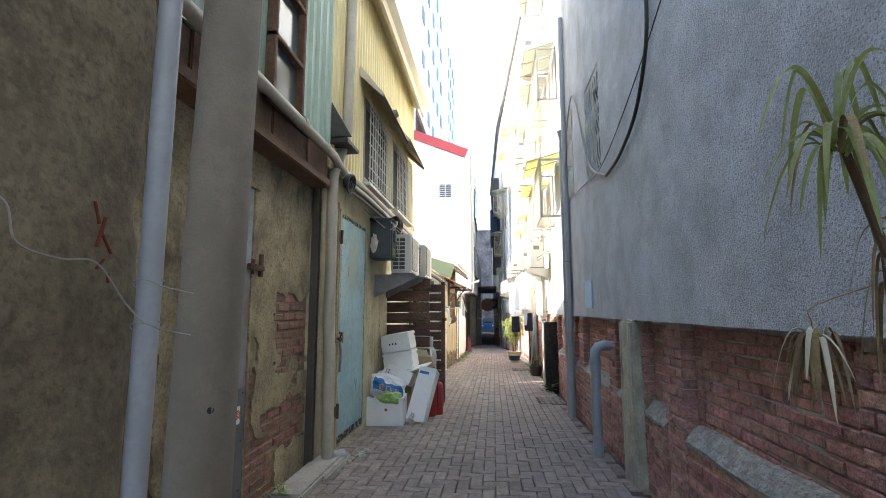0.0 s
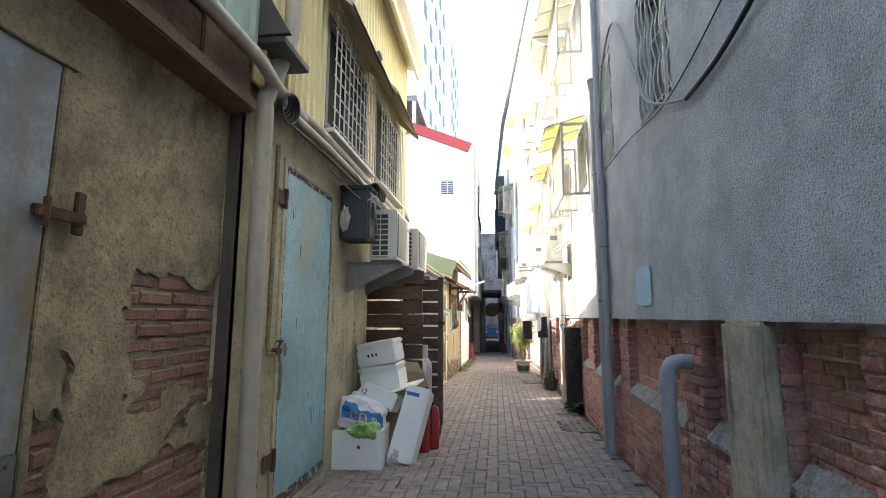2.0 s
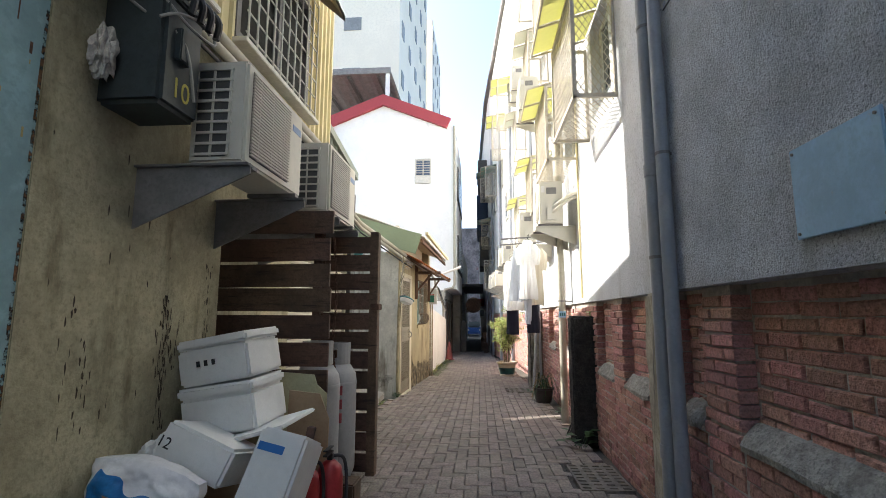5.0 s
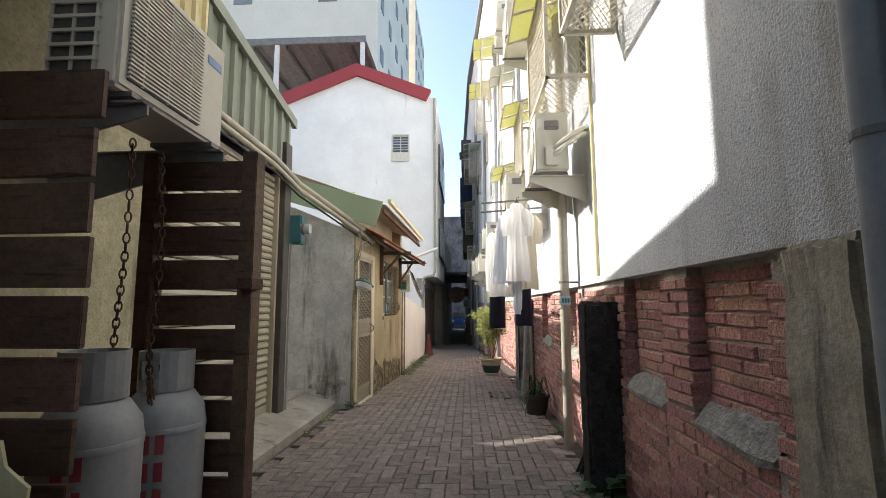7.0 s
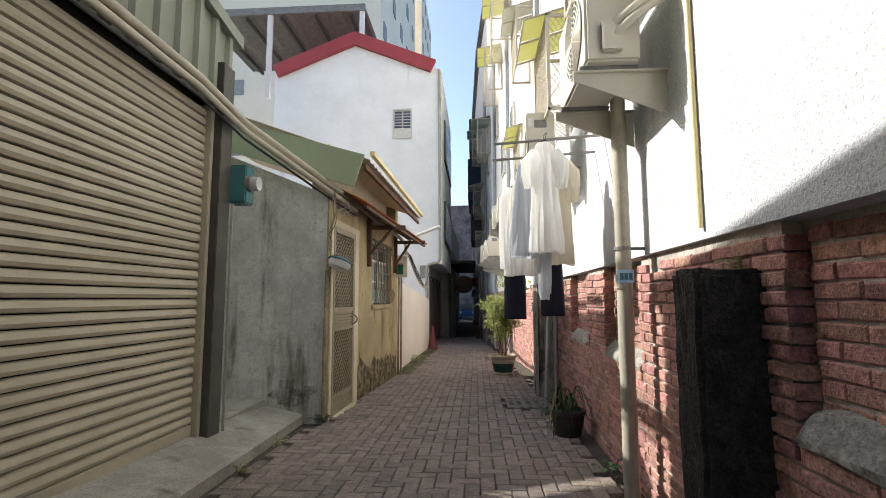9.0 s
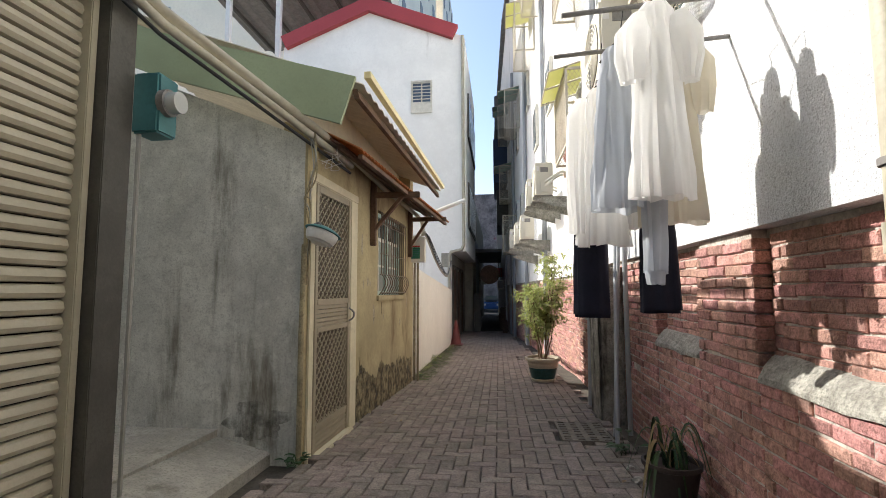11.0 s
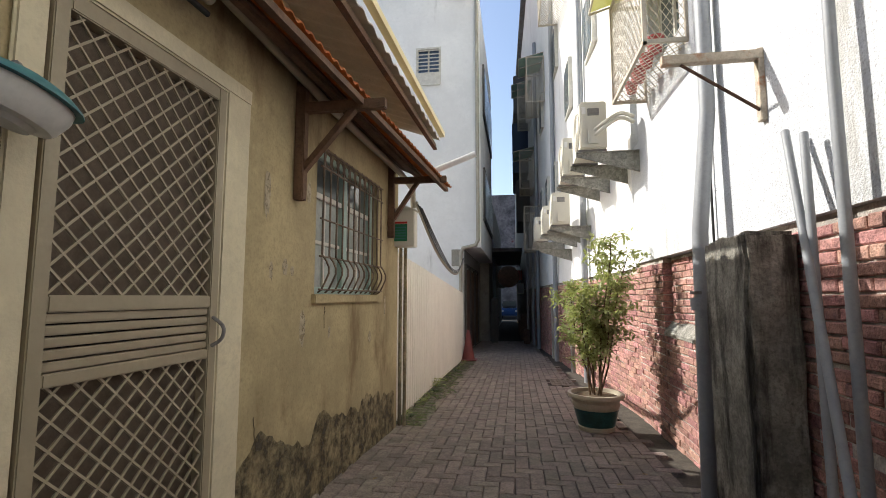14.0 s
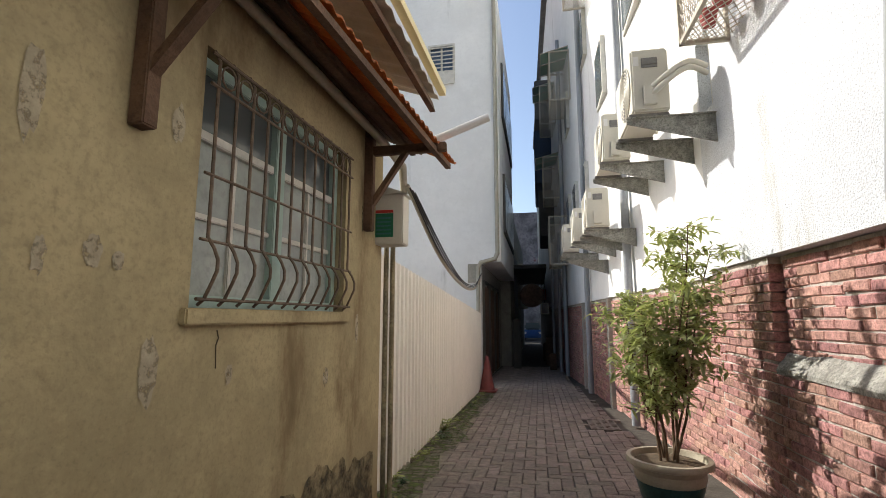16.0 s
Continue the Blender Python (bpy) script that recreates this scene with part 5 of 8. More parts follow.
# roller shutter
shutter = thing("door_3", (-2.05, 9.95, gz(10)), "beige roller shutter, closed, in dark guide rails", "shutter", kind="structure")
for k in range(34):
    z = -0.08 + 0.075 * k
    bm = B()
    prism(bm, [(-2.075, z + 0.003), (-2.045, z + 0.008), (-2.035, z + 0.03), (-2.045, z + 0.062), (-2.062, z + 0.072), (-2.075, z + 0.072)], "y", 9.03, 11.19)
    part("slat", bm, M_SHUT, shutter)
bm = B()
bx(bm, -2.09, 9.03, -0.16, -2.03, 11.19, -0.08, 0.005)
part("bottom_rail", bm, M_SHUT, shutter)
for y0, y1, mt in ((11.19, 11.235, M_SHUT), (11.24, 11.42, M_STEEL)):
    bm = B()
    bx(bm, -2.10, y0, -0.30, -1.99 if mt is M_SHUT else -1.93, y1, 2.5 if mt is M_SHUT else 2.9, 0.005)
    part("guide_rail" if mt is M_SHUT else "steel_column", bm, mt, shutter)

# meter box by the shutter
mb = thing("meter_box", (-1.9, 11.5, 1.9), "teal meter box with glass dial meter on a steel column", "meter box")
M_TEAL = material("teal_box_paint", (0.05, 0.17, 0.18), 0.5, 0.1, 4, 0.05, 40)
bm = B()
bx(bm, -1.96, 11.44, 1.72, -1.80, 11.60, 2.06, 0.012)
part("box_body", bm, M_TEAL, mb)
bm = B()
tube(bm, [(-1.80, 11.50, 1.9), (-1.71, 11.50, 1.9)], 0.06, 20)
part("dial_cover", bm, glass_material("clear_meter_cover", (0.45, 0.47, 0.46), 0.1), mb, smooth=True)
bm = B()
tube(bm, [(-1.81, 11.50, 1.9), (-1.77, 11.50, 1.9)], 0.075, 20)
part("ring", bm, M_BRKT, mb, smooth=True)
bm = B()
tube(bm, [(-1.93, 11.47, 1.72), (-1.93, 11.47, -0.2)], 0.012, 8)
part("conduit", bm, M_CABLEG, mb)


# dark chips where the paint has flaked off the door wall
M_CHIP = material("dark_flaked_plaster", (0.075, 0.06, 0.04), 0.95, 0.3, 20, 0.3, 80)
r3 = random.Random(77)
bm = B()
for yc, za, zb, sp, cnt in ((6.50, 0.45, 1.12, 0.022, 90), (6.54, 0.7, 1.0, 0.05, 40), (6.86, 0.8, 1.3, 0.02, 30), (6.02, 0.45, 0.95, 0.025, 16), (5.92, 0.5, 1.2, 0.02, 8), (6.2, 0.3, 1.8, 0.25, 26), (4.5, 0.1, 2.2, 0.13, 40)):
    for _ in range(cnt):
        y, z = yc + r3.gauss(0, sp), r3.uniform(za, zb)
        if 4.72 < y < 5.76:
            continue
        h, w = r3.uniform(0.008, 0.034), r3.uniform(0.002, 0.006)
        f = [bm.verts.new((-1.5665, y + a * w + r3.uniform(-0.002, 0.002), z + b * h)) for a, b in ((-0.3, -1), (0.5, -0.8), (1, 0.2), (0.3, 1), (-0.8, 0.5))]
        bm.faces.new(f)
part("plaster_chip", bm, M_CHIP, wall_left_door)["kind"] = "stuff"
# ---- shed details ----
def in_shed(p):
    return SHED @ Vector(p)


def diamond(bm, o, u, v, w, h, sx, sz, r, seg=4):
    """Diagonal bars both ways over a rectangle w by h from corner o along unit vectors u and v."""
    o, u, v = Vector(o), Vector(u), Vector(v)
    k = sz / sx
    for s in (1, -1):
        c = -k * w - sz
        while c < h + k * w + sz:
            pts = []
            for a, b in ((0, c if s > 0 else c), (w, c + s * k * w)):
                pts.append((a, b))
            (a0, b0), (a1, b1) = pts
            t0, t1 = 0.0, 1.0
            ok = True
            for lo, hi, p, q in ((0, h, b0, b1),):
                d = q - p
                ta, tb = (lo - p) / d, (hi - p) / d
                t0, t1 = max(t0, min(ta, tb)), min(t1, max(ta, tb))
            if t1 - t0 > 0.01:
                P = [o + u * (a0 + (a1 - a0) * t) + v * (b0 + (b1 - b0) * t) for t in (t0, t1)]
                tube(bm, P, r, seg)
            c += sz


M_DOORF = material("beige_door_frame", (0.33, 0.285, 0.20), 0.5, 0.08, 3, 0.04, 50)
M_MESH = material("brown_insect_mesh", (0.12, 0.092, 0.066), 0.8, 0.15, 30, 0.1, 200)
door_4 = thing("door_4", in_shed((0, 0.53, -0.38)), "beige aluminium screen door with diamond grille, closed", "door", kind="structure")


def local_part(name, bm, mat, parent, label="", smooth=False):
    o = part(name, bm, mat, parent, label, smooth)
    if parent.type == "EMPTY":
        o.matrix_parent_inverse = Matrix.Translation(-parent.location) @ SHED
    return o


for c in ((-0.05, 0.14, -0.38, 0.02, 0.19, 1.70), (-0.05, 0.87, -0.38, 0.02, 0.92, 1.70), (-0.05, 0.19, 1.64, 0.02, 0.87, 1.70), (-0.05, 0.19, 0.74, 0.02, 0.87, 0.79), (-0.05, 0.19, 0.53, 0.02, 0.87, 0.57), (-0.05, 0.19, -0.21, 0.02, 0.87, -0.17)):
    bm = B()
    bx(bm, *c, 0.004)
    local_part("rail", bm, M_DOORF, door_4)
for z0, z1 in ((0.79, 1.64), (-0.17, 0.53)):
    bm = B()
    bx(bm, -0.035, 0.19, z0, -0.03, 0.87, z1)
    local_part("insect_screen", bm, M_MESH, door_4, "brown insect mesh")
    bm = B()
    diamond(bm, (0.005, 0.19, z0), (0, 1, 0), (0, 0, 1), 0.68, z1 - z0, 0.085, 0.08, 0.0055)
    local_part("diamond_grille", bm, M_DOORF, door_4)
for z0, z1 in ((0.57, 0.74), (-0.38, -0.21)):
    for k in range(5):
        bm = B()
        h = (z1 - z0) / 5
        bx(bm, -0.03, 0.19, z0 + k * h + 0.003, 0.012, 0.87, z0 + (k + 1) * h - 0.003, 0.004)
        local_part("ribbed_strip", bm, M_DOORF, door_4)
bm = B()
tube(bm, curve_points([(0.02, 0.89, 0.58), (0.06, 0.90, 0.61), (0.065, 0.90, 0.66), (0.02, 0.89, 0.70)], 5), 0.008, 8)
local_part("door_handle", bm, M_BRKT, door_4, "curved metal handle", True)
bm = B()
bx(bm, -0.2, 0.1, -0.60, 0.06, 0.96, -0.385, 0.01)
o = structure("trim_threshold", bm, M_PALE, "pale cement threshold under the screen door", "threshold")
o.matrix_basis = SHED
for c in ((0.0, 0.92, -0.6, 0.025, 1.10, 1.76), (0.0, 0.04, -0.6, 0.02, 0.13, 1.76), (0.0, 0.04, 1.70, 0.03, 1.10, 1.78)):
    bm = B()
    bx(bm, *c, 0.008)
    o = structure("trim_door", bm, M_PALE, "pale cement band round the screen door", "trim")
    o.matrix_basis = SHED

# mould patch along the wall's foot, with its own ragged outline
M_MOULD = ragged(material("black_wall_mould", (0.075, 0.065, 0.045), 0.95, 0.4, 9, 0.3, 90), 9.0, 0.36, 0.66, 1.0)
M_SMUDGE = ragged(material("faint_wall_smudge", (0.11, 0.10, 0.08), 0.95, 0.4, 9, 0.3, 90), 7.0, 0.36, 0.85, 1.0)
bm = B()
n = 90
low_v, high_v = [], []
for k in range(n + 1):
    y = 1.12 + 2.5 * k / n
    top = gz(12.65 + y) + 0.22 + 0.2 * (1 + noise.fractal(Vector((y * 2.6, 0, 0)), 0.9, 2.2, 3)) * (1.0 if y < 3.2 else 0.75)
    low_v.append(bm.verts.new((0.004, y, gz(12.65 + y) - 0.1)))
    high_v.append(bm.verts.new((0.004, y, top)))
for k in range(n):
    bm.faces.new((low_v[k], low_v[k + 1], high_v[k + 1], high_v[k]))
o = part("mould_stain", bm, M_MOULD, wall_shed_side, "black mould along the wall's foot")
bm = B()
n = 40
ring = []
for k in range(n):
    a = 2 * math.pi * k / n
    r = 1 + 0.35 * noise.fractal(Vector((math.cos(a) * 1.5, math.sin(a) * 1.5, 2)), 0.7, 2, 4)
    ring.append(bm.verts.new((-1.75 + 0.24 * r * math.cos(a), 12.526, -0.1 + 0.13 * r * math.sin(a))))
bm.faces.new(ring)
part("mould_stain", bm, M_SMUDGE, wall_shed_front, "black mould patch on cement")

# pale flaked spots and fine cracks on the ochre wall
M_FLAKE = ragged(material("pale_flaked_paint", (0.42, 0.36, 0.25), 0.9, 0.15, 12, 0.2, 80), 30.0, 0.36, 0.5, 1.0)
for k, (y, z, w, h) in enumerate(((1.50, 0.95, 0.03, 0.045), (1.58, 0.93, 0.02, 0.03), (1.36, 0.92, 0.018, 0.05), (1.72, 0.60, 0.035, 0.11), (1.76, 1.42, 0.03, 0.07), (1.30, 1.32, 0.03, 0.12), (2.1, 0.55, 0.02, 0.04), (2.9, 0.45, 0.03, 0.05), (3.3, 0.7, 0.025, 0.09))):
    bm = B()
    bm.faces.new([bm.verts.new((0.004, y + w * math.cos(a) * (1 + 0.5 * noise.noise(Vector((math.cos(a) * 2, math.sin(a) * 2, k)))), z + h * math.sin(a) * (1 + 0.5 * noise.noise(Vector((math.sin(a) * 2, math.cos(a) * 2, k + 7)))))) for a in [j * math.pi / 9 for j in range(18)]])
    part("paint_flake", bm, M_FLAKE, wall_shed_side, "pale flaked paint")
M_CRACK = material("dark_hairline_crack", (0.10, 0.075, 0.045), 0.95, 0.2, 20, 0.0, 60)
for k, (y, z, n) in enumerate(((2.02, 0.72, 6), (1.25, 0.2, 5), (3.35, 1.5, 7))):
    bm = B()
    tube(bm, [(0.002, y + 0.03 * noise.noise(Vector((j * 0.6, k, 3))) + 0.012 * j * (0.3 if k % 2 else 0.1), z - 0.028 * j) for j in range(n)], 0.0022, 4)
    part("crack", bm, M_CRACK, wall_shed_side, "fine dark crack")

# barred shed window
M_SASH = material("pale_green_sash", (0.36, 0.48, 0.42), 0.5, 0.08, 4, 0.03, 50)
window_3 = thing("window_3", in_shed((0, 2.48, 0.8)), "shed window with pale green sashes and bowed iron bars", "window", kind="structure")
for c in ((-0.14, 1.87, 0.8, -0.06, 1.92, 1.78), (-0.14, 3.05, 0.8, -0.06, 3.1, 1.78), (-0.14, 1.92, 0.8, -0.06, 3.05, 0.85), (-0.14, 1.92, 1.73, -0.06, 3.05, 1.78), (-0.14, 2.44, 0.85, -0.06, 2.52, 1.73), (-0.12, 1.92, 1.45, -0.07, 2.44, 1.49), (-0.12, 2.52, 1.45, -0.07, 3.05, 1.49), (-0.12, 1.92, 1.14, -0.08, 2.44, 1.165), (-0.12, 2.52, 1.14, -0.08, 3.05, 1.165), (-0.12, 2.16, 0.85, -0.08, 2.185, 1.45), (-0.12, 2.78, 0.85, -0.08, 2.805, 1.45)):
    bm = B()
    bx(bm, *c, 0.004)
    local_part("sash_bar", bm, M_SASH if c[3] == -0.06 else M_BARS, window_3)
M_CURTAIN = material("frosted_pale_glass", (0.33, 0.36, 0.33), 0.18, 0.15, 3, 0.02, 30)
for y0, y1 in ((1.92, 2.44), (2.52, 3.05)):
    for z0, z1, mt in ((0.85, 1.45, M_CURTAIN), (1.49, 1.73, M_GLASS)):
        bm = B()
        bx(bm, -0.105, y0, z0, -0.095, y1, z1)
        local_part("pane", bm, mt, window_3)
M_IRON = material("rusty_bar_iron", (0.17, 0.12, 0.08), 0.7, 0.3, 12, 0.1, 80)
for k in range(12):
    y = 1.90 + 1.17 * k / 11
    bm = B()
    tube(bm, [(0.01, y, 1.77), (0.035, y, 1.72), (0.035, y, 1.05)] + [(0.035 + 0.05 * math.sin(t * math.pi), y, 1.05 - 0.2 * t) for t in (0.2, 0.4, 0.6, 0.8)] + [(0.035, y, 0.83), (0.01, y, 0.81)], 0.0065, 6)
    local_part("bar", bm, M_IRON, window_3)
for z in (1.74, 1.62, 1.28, 1.04, 0.83):
    bm = B()
    tube(bm, [(0.036, 1.86, z), (0.036, 3.11, z)], 0.0065, 6)
    local_part("crossbar", bm, M_IRON, window_3)
for k in range(11):
    bm = B()
    y0 = 1.90 + 1.17 * k / 11
    tube(bm, [(0.036, y0 + 0.053 + 0.04 * math.cos(a), 1.68 + 0.045 * math.sin(a)) for a in [j * math.pi / 5 for j in range(11)]], 0.004, 5)
    local_part("scroll", bm, M_IRON, window_3)
bm = B()
bx(bm, -0.1, 1.83, 0.74, 0.03, 3.14, 0.80, 0.006)
local_part("sill", bm, M_SHED, window_3)

# roofs of the shed
bm = B()
prism(bm, [(-6.0, 3.92), (-2.58, 2.52), (-1.10, 2.07), (-0.99, 2.42), (-2.58, 2.87), (-6.0, 4.25)], "y", 12.38, 12.41)
roof_green = structure("roof_shed_front", bm, M_ROOFG, "folded green sheet metal along the shed's roof edge", "roof")


def corrugated_slope(bm, inner, outer, n, amp, per):
    """A ribbed sheet between two lines, each a function of s in 0..1; ribs run from inner to outer."""
    rows = []
    for k in range(n + 1):
        s = k / n
        b = amp * math.sin(2 * math.pi * k / per)
        p, q = Vector(inner(s)), Vector(outer(s))
        rows.append([bm.verts.new(p + Vector((0, 0, b))), bm.verts.new(q + Vector((0, 0, b))), bm.verts.new(q + Vector((0, 0, b - 0.008))), bm.verts.new(p + Vector((0, 0, b - 0.008)))])
    for a, b in zip(rows, rows[1:]):
        for i in range(4):
            bm.faces.new((a[i], b[i], b[(i + 1) % 4], a[(i + 1) % 4]))
    bm.faces.new(rows[0]), bm.faces.new(rows[-1][::-1])


lerp = lambda a, b, s: tuple(p + (q - p) * s for p, q in zip(a, b))
bm = B()
corrugated_slope(bm, lambda s: lerp((-4.0, 12.42, 3.5), (-4.0, 16.25, 3.5), s), lambda s: lerp((-0.95, 12.42, 2.38), (-0.82, 16.2, 2.37), s), 180, 0.013, 8)
structure("roof_shed_main", bm, material("white_painted_sheet", (0.62, 0.58, 0.48), 0.6, 0.1, 3, 0.05, 50, stain=(0.2, 0.08, 0.05), stain_amount=0.35, stain_scale=6), "pale corrugated sheet roof of the shed", "roof")
bm = B()
va = [(-0.97, 12.43, 2.27), (-0.84, 16.18, 2.26), (-0.86, 16.18, 2.335), (-0.99, 12.43, 2.345)]
f = [bm.verts.new(p) for p in va]
g = [bm.verts.new((p[0] - 0.04, p[1], p[2])) for p in va]
bm.faces.new(f), bm.faces.new(g[::-1])
for i in range(4):
    bm.faces.new((f[i], f[(i + 1) % 4], g[(i + 1) % 4], g[i]))
structure("roof_shed_fascia", bm, M_BEAM, "dark weathered fascia under corrugated roof edge", "roof")
bm = B()
va = [(-0.88, 12.40, 2.41), (-0.77, 16.22, 2.40), (-0.77, 16.22, 2.45), (-0.88, 12.40, 2.46)]
f = [bm.verts.new(p) for p in va]
g = [bm.verts.new((p[0] - 0.05, p[1], p[2])) for p in va]
bm.faces.new(f), bm.faces.new(g[::-1])
for i in range(4):
    bm.faces.new((f[i], f[(i + 1) % 4], g[(i + 1) % 4], g[i]))
tagged(part("roof_batten", bm, M_YELLOW), "faded yellow batten along a corrugated roof edge", "batten")
bm = B()
prism(bm, [(12.6, 2.1), (16.25, 2.1), (16.25, 2.62), (12.6, 2.62)], "x", -1.62, -1.44)
structure("wall_shed_upper", bm, M_PALE, "cream upper wall under the shed's eaves")
wall_x = lambda y: -1.40 + 0.0384 * (y - 12.53)
bm = B()
corrugated_slope(bm, lambda s: (wall_x(12.7 + 3.55 * s) + 0.01, 12.7 + 3.55 * s, 2.15 - 0.02 * s), lambda s: lerp((-1.04, 12.72, 1.98), (-0.71, 16.32, 1.90), s), 260, 0.011, 6)
canopy = thing("rusty_canopy", (wall_x(14.4), 14.4, 1.9), "rusty orange corrugated canopy over the shed's door and window", "canopy")
part("sheet", bm, M_TILE, canopy)
edge_hi = [Vector((wall_x(12.72) + 0.01, 12.72, 2.125)), Vector((wall_x(16.2) + 0.01, 16.2, 2.105))]
edge_lo = [Vector((-1.07, 12.74, 1.965)), Vector((-0.75, 16.28, 1.885))]
for k in range(3):
    bm = B()
    strip = []
    for e, s in ((0, k / 5 + 0.008), (0, (k + 1) / 5 - 0.008), (1, (k + 1) / 5 - 0.008), (1, k / 5 + 0.008)):
        strip.append(edge_hi[e].lerp(edge_lo[e], s))
    f = [bm.verts.new(p) for p in strip]
    g = [bm.verts.new(p - Vector((0, 0, 0.016))) for p in strip]
    bm.faces.new(f), bm.faces.new(g[::-1])
    for i in range(4):
        bm.faces.new((f[i], f[(i + 1) % 4], g[(i + 1) % 4], g[i]))
    part("soffit_board", bm, M_BEAM, canopy, "dark brown soffit board")
for k, (f0, dz) in enumerate(((0.93, -0.055), (0.45, -0.05))):
    bm = B()
    p = [Vector((wall_x(12.75), 12.75, 2.14)).lerp(Vector((-1.03, 12.75, 1.97)), f0), Vector((wall_x(16.2), 16.2, 2.12)).lerp(Vector((-0.72, 16.25, 1.9)), f0)]
    tube(bm, [q + Vector((0, 0, dz)) for q in p], 0.026, 4)
    part("purlin", bm, M_BEAM, canopy, "dark timber purlin")
for y in (14.12, 15.92):
    br = thing("canopy_bracket", (wall_x(y), y, 1.35), "dark timber bracket carrying a rusty canopy", "bracket", "canopy brackets")
    bm = B()
    bx(bm, wall_x(y) + 0.001, y - 0.03, 1.34, wall_x(y) + 0.06, y + 0.03, 2.05, 0.005)
    part("upright", bm, M_BEAM, br)
    bm = B()
    bx(bm, wall_x(y) + 0.03, y - 0.025, 1.86, -0.80 + 0.09 * (y - 14.1) / 1.8, y + 0.025, 1.92, 0.005)
    part("arm", bm, M_BEAM, br)
    bm = B()
    tube(bm, [(wall_x(y) + 0.05, y, 1.52), (-0.98, y, 1.88)], 0.026, 4)
    part("strut", bm, M_BEAM, br)
bm = B()
tube(bm, [(-1.28, 13.2, 2.06), (-1.26, 14.4, 2.02), (-1.17, 16.0, 1.98), (-1.12, 16.3, 1.90), (-1.12, 16.35, 1.7)], 0.028, 12)
tagged(part("conduit_run", bm, M_PVCW, smooth=True), "dirty beige conduit under a rusty canopy", "pipe", "conduits along the wall")
for k in range(4):
    bm = B()
    r2 = random.Random(k)
    tube(bm, curve_points([(-1.36 + r2.uniform(-.03, .03), 12.5, 2.05), (-1.34 + r2.uniform(-.03, .03), 12.49, 1.8 + r2.uniform(-.1, .1)), (-1.37 + r2.uniform(-.04, .04), 12.49, 1.55), (-1.36, 12.5, 1.3 + 0.1 * k), (-1.38, 12.51, 0.9)]), 0.008 - 0.001 * k, 6)
    tagged(part("loose_cable", bm, M_CABLEG if k % 2 else M_OLD2), "loose cable hanging at the shed's corner", "cable", "loose cables")
for k in range(6):
    bm = B()
    r2 = random.Random(30 + k)
    tube(bm, curve_points([(-1.3 + r2.uniform(-.08, .08), 12.75 + r2.uniform(-.1, .2), 1.95 + r2.uniform(-.12, .05)) for _ in range(5)]), 0.0025, 5)
    tagged(part("wire_tangle", bm, M_PAPER), "thin white wire tangle under a canopy", "wire", "tangled wires")
bm = B()
tube(bm, [(-1.40, 12.50, 1.2), (-1.41, 12.50, 0.5), (-1.41, 12.50, gz(12.5))], 0.02, 10)
tagged(part("corner_pipe", bm, M_OLD2, smooth=True), "painted water pipe down the shed's corner", "pipe")

# bowl lamp by the screen door
lamp = thing("wall_lamp", (-1.3, 12.5, 1.28), "white bowl lamp with teal cap at the shed's corner", "lamp")
bm = B()
lathe(bm, [(0.001, 0.05), (0.06, 0.045), (0.105, 0.03), (0.135, 0.012), (0.138, 0.006), (0.132, 0.004)], 0, 0, 24)
o = part("cap", bm, M_TEAL, lamp, smooth=True)
bm = B()
lathe(bm, [(0.118, 0.006), (0.12, -0.02), (0.108, -0.055), (0.10, -0.068), (0.07, -0.072), (0.06, -0.085), (0.001, -0.088)], 0, 0, 24)
o2 = part("bowl", bm, material("white_enamel", (0.6, 0.6, 0.57), 0.35, 0.08, 5, 0.02, 50), lamp, smooth=True)
for q in (o, o2):
    q.matrix_parent_inverse = Matrix()
    q.matrix_basis = pose(0.04, 0, 0.0, -14, 16, 0)
bm = B()
tube(bm, [(-1.42, 12.6, 1.34), (-1.3, 12.52, 1.36), (-1.26, 12.5, 1.33)], 0.012, 8)
part("arm", bm, M_BRKT, lamp)

# meter cabinet and lamp arm at the shed's end
mc = thing("meter_cabinet", (-1.18, 16.3, 1.28), "white meter cabinet with a green label above pipes", "meter box")
bm = B()
bx(bm, -1.28, 16.12, 1.28, -1.06, 16.28, 1.64, 0.008)
part("cabinet_body", bm, M_ACW, mc)
bm = B()
prism(bm, [(-1.30, 1.64), (-1.04, 1.64), (-1.17, 1.69)], "y", 16.10, 16.30)
part("hood", bm, M_ACW, mc)
bm = B()
bx(bm, -1.26, 16.112, 1.33, -1.13, 16.119, 1.50)
lab = part("green_label", bm, material("green_label", (0.02, 0.16, 0.08), 0.6, 0.1, 9, 0, 50), mc, "dark green label")
for k in range(5):
    bm = B()
    bx(bm, -1.25, 16.1095, 1.35 + 0.028 * k, -1.145, 16.1118, 1.36 + 0.028 * k)
    part("label_line", bm, M_TEAL, lab)
bm = B()
bx(bm, -1.26, 16.112, 1.505, -1.13, 16.119, 1.525)
part("label_stripe", bm, M_REDINK, mc)
for x in (-1.245, -1.195):
    bm = B()
    tube(bm, [(x, 16.33, 1.4), (x, 16.33, gz(16.3) - 0.02)], 0.018, 10)
    tagged(part("meter_pipe", bm, M_OLD2, smooth=True), "painted pipe from a meter cabinet down the wall", "pipe", "meter pipes")
bm = B()
tube(bm, [(-0.92, 16.25, 2.05), (-0.46, 16.28, 2.23)], 0.03, 12)
tagged(part("lamp_tube", bm, M_PAPER, smooth=True), "white tube lamp arm sticking out from a shed roof", "lamp")
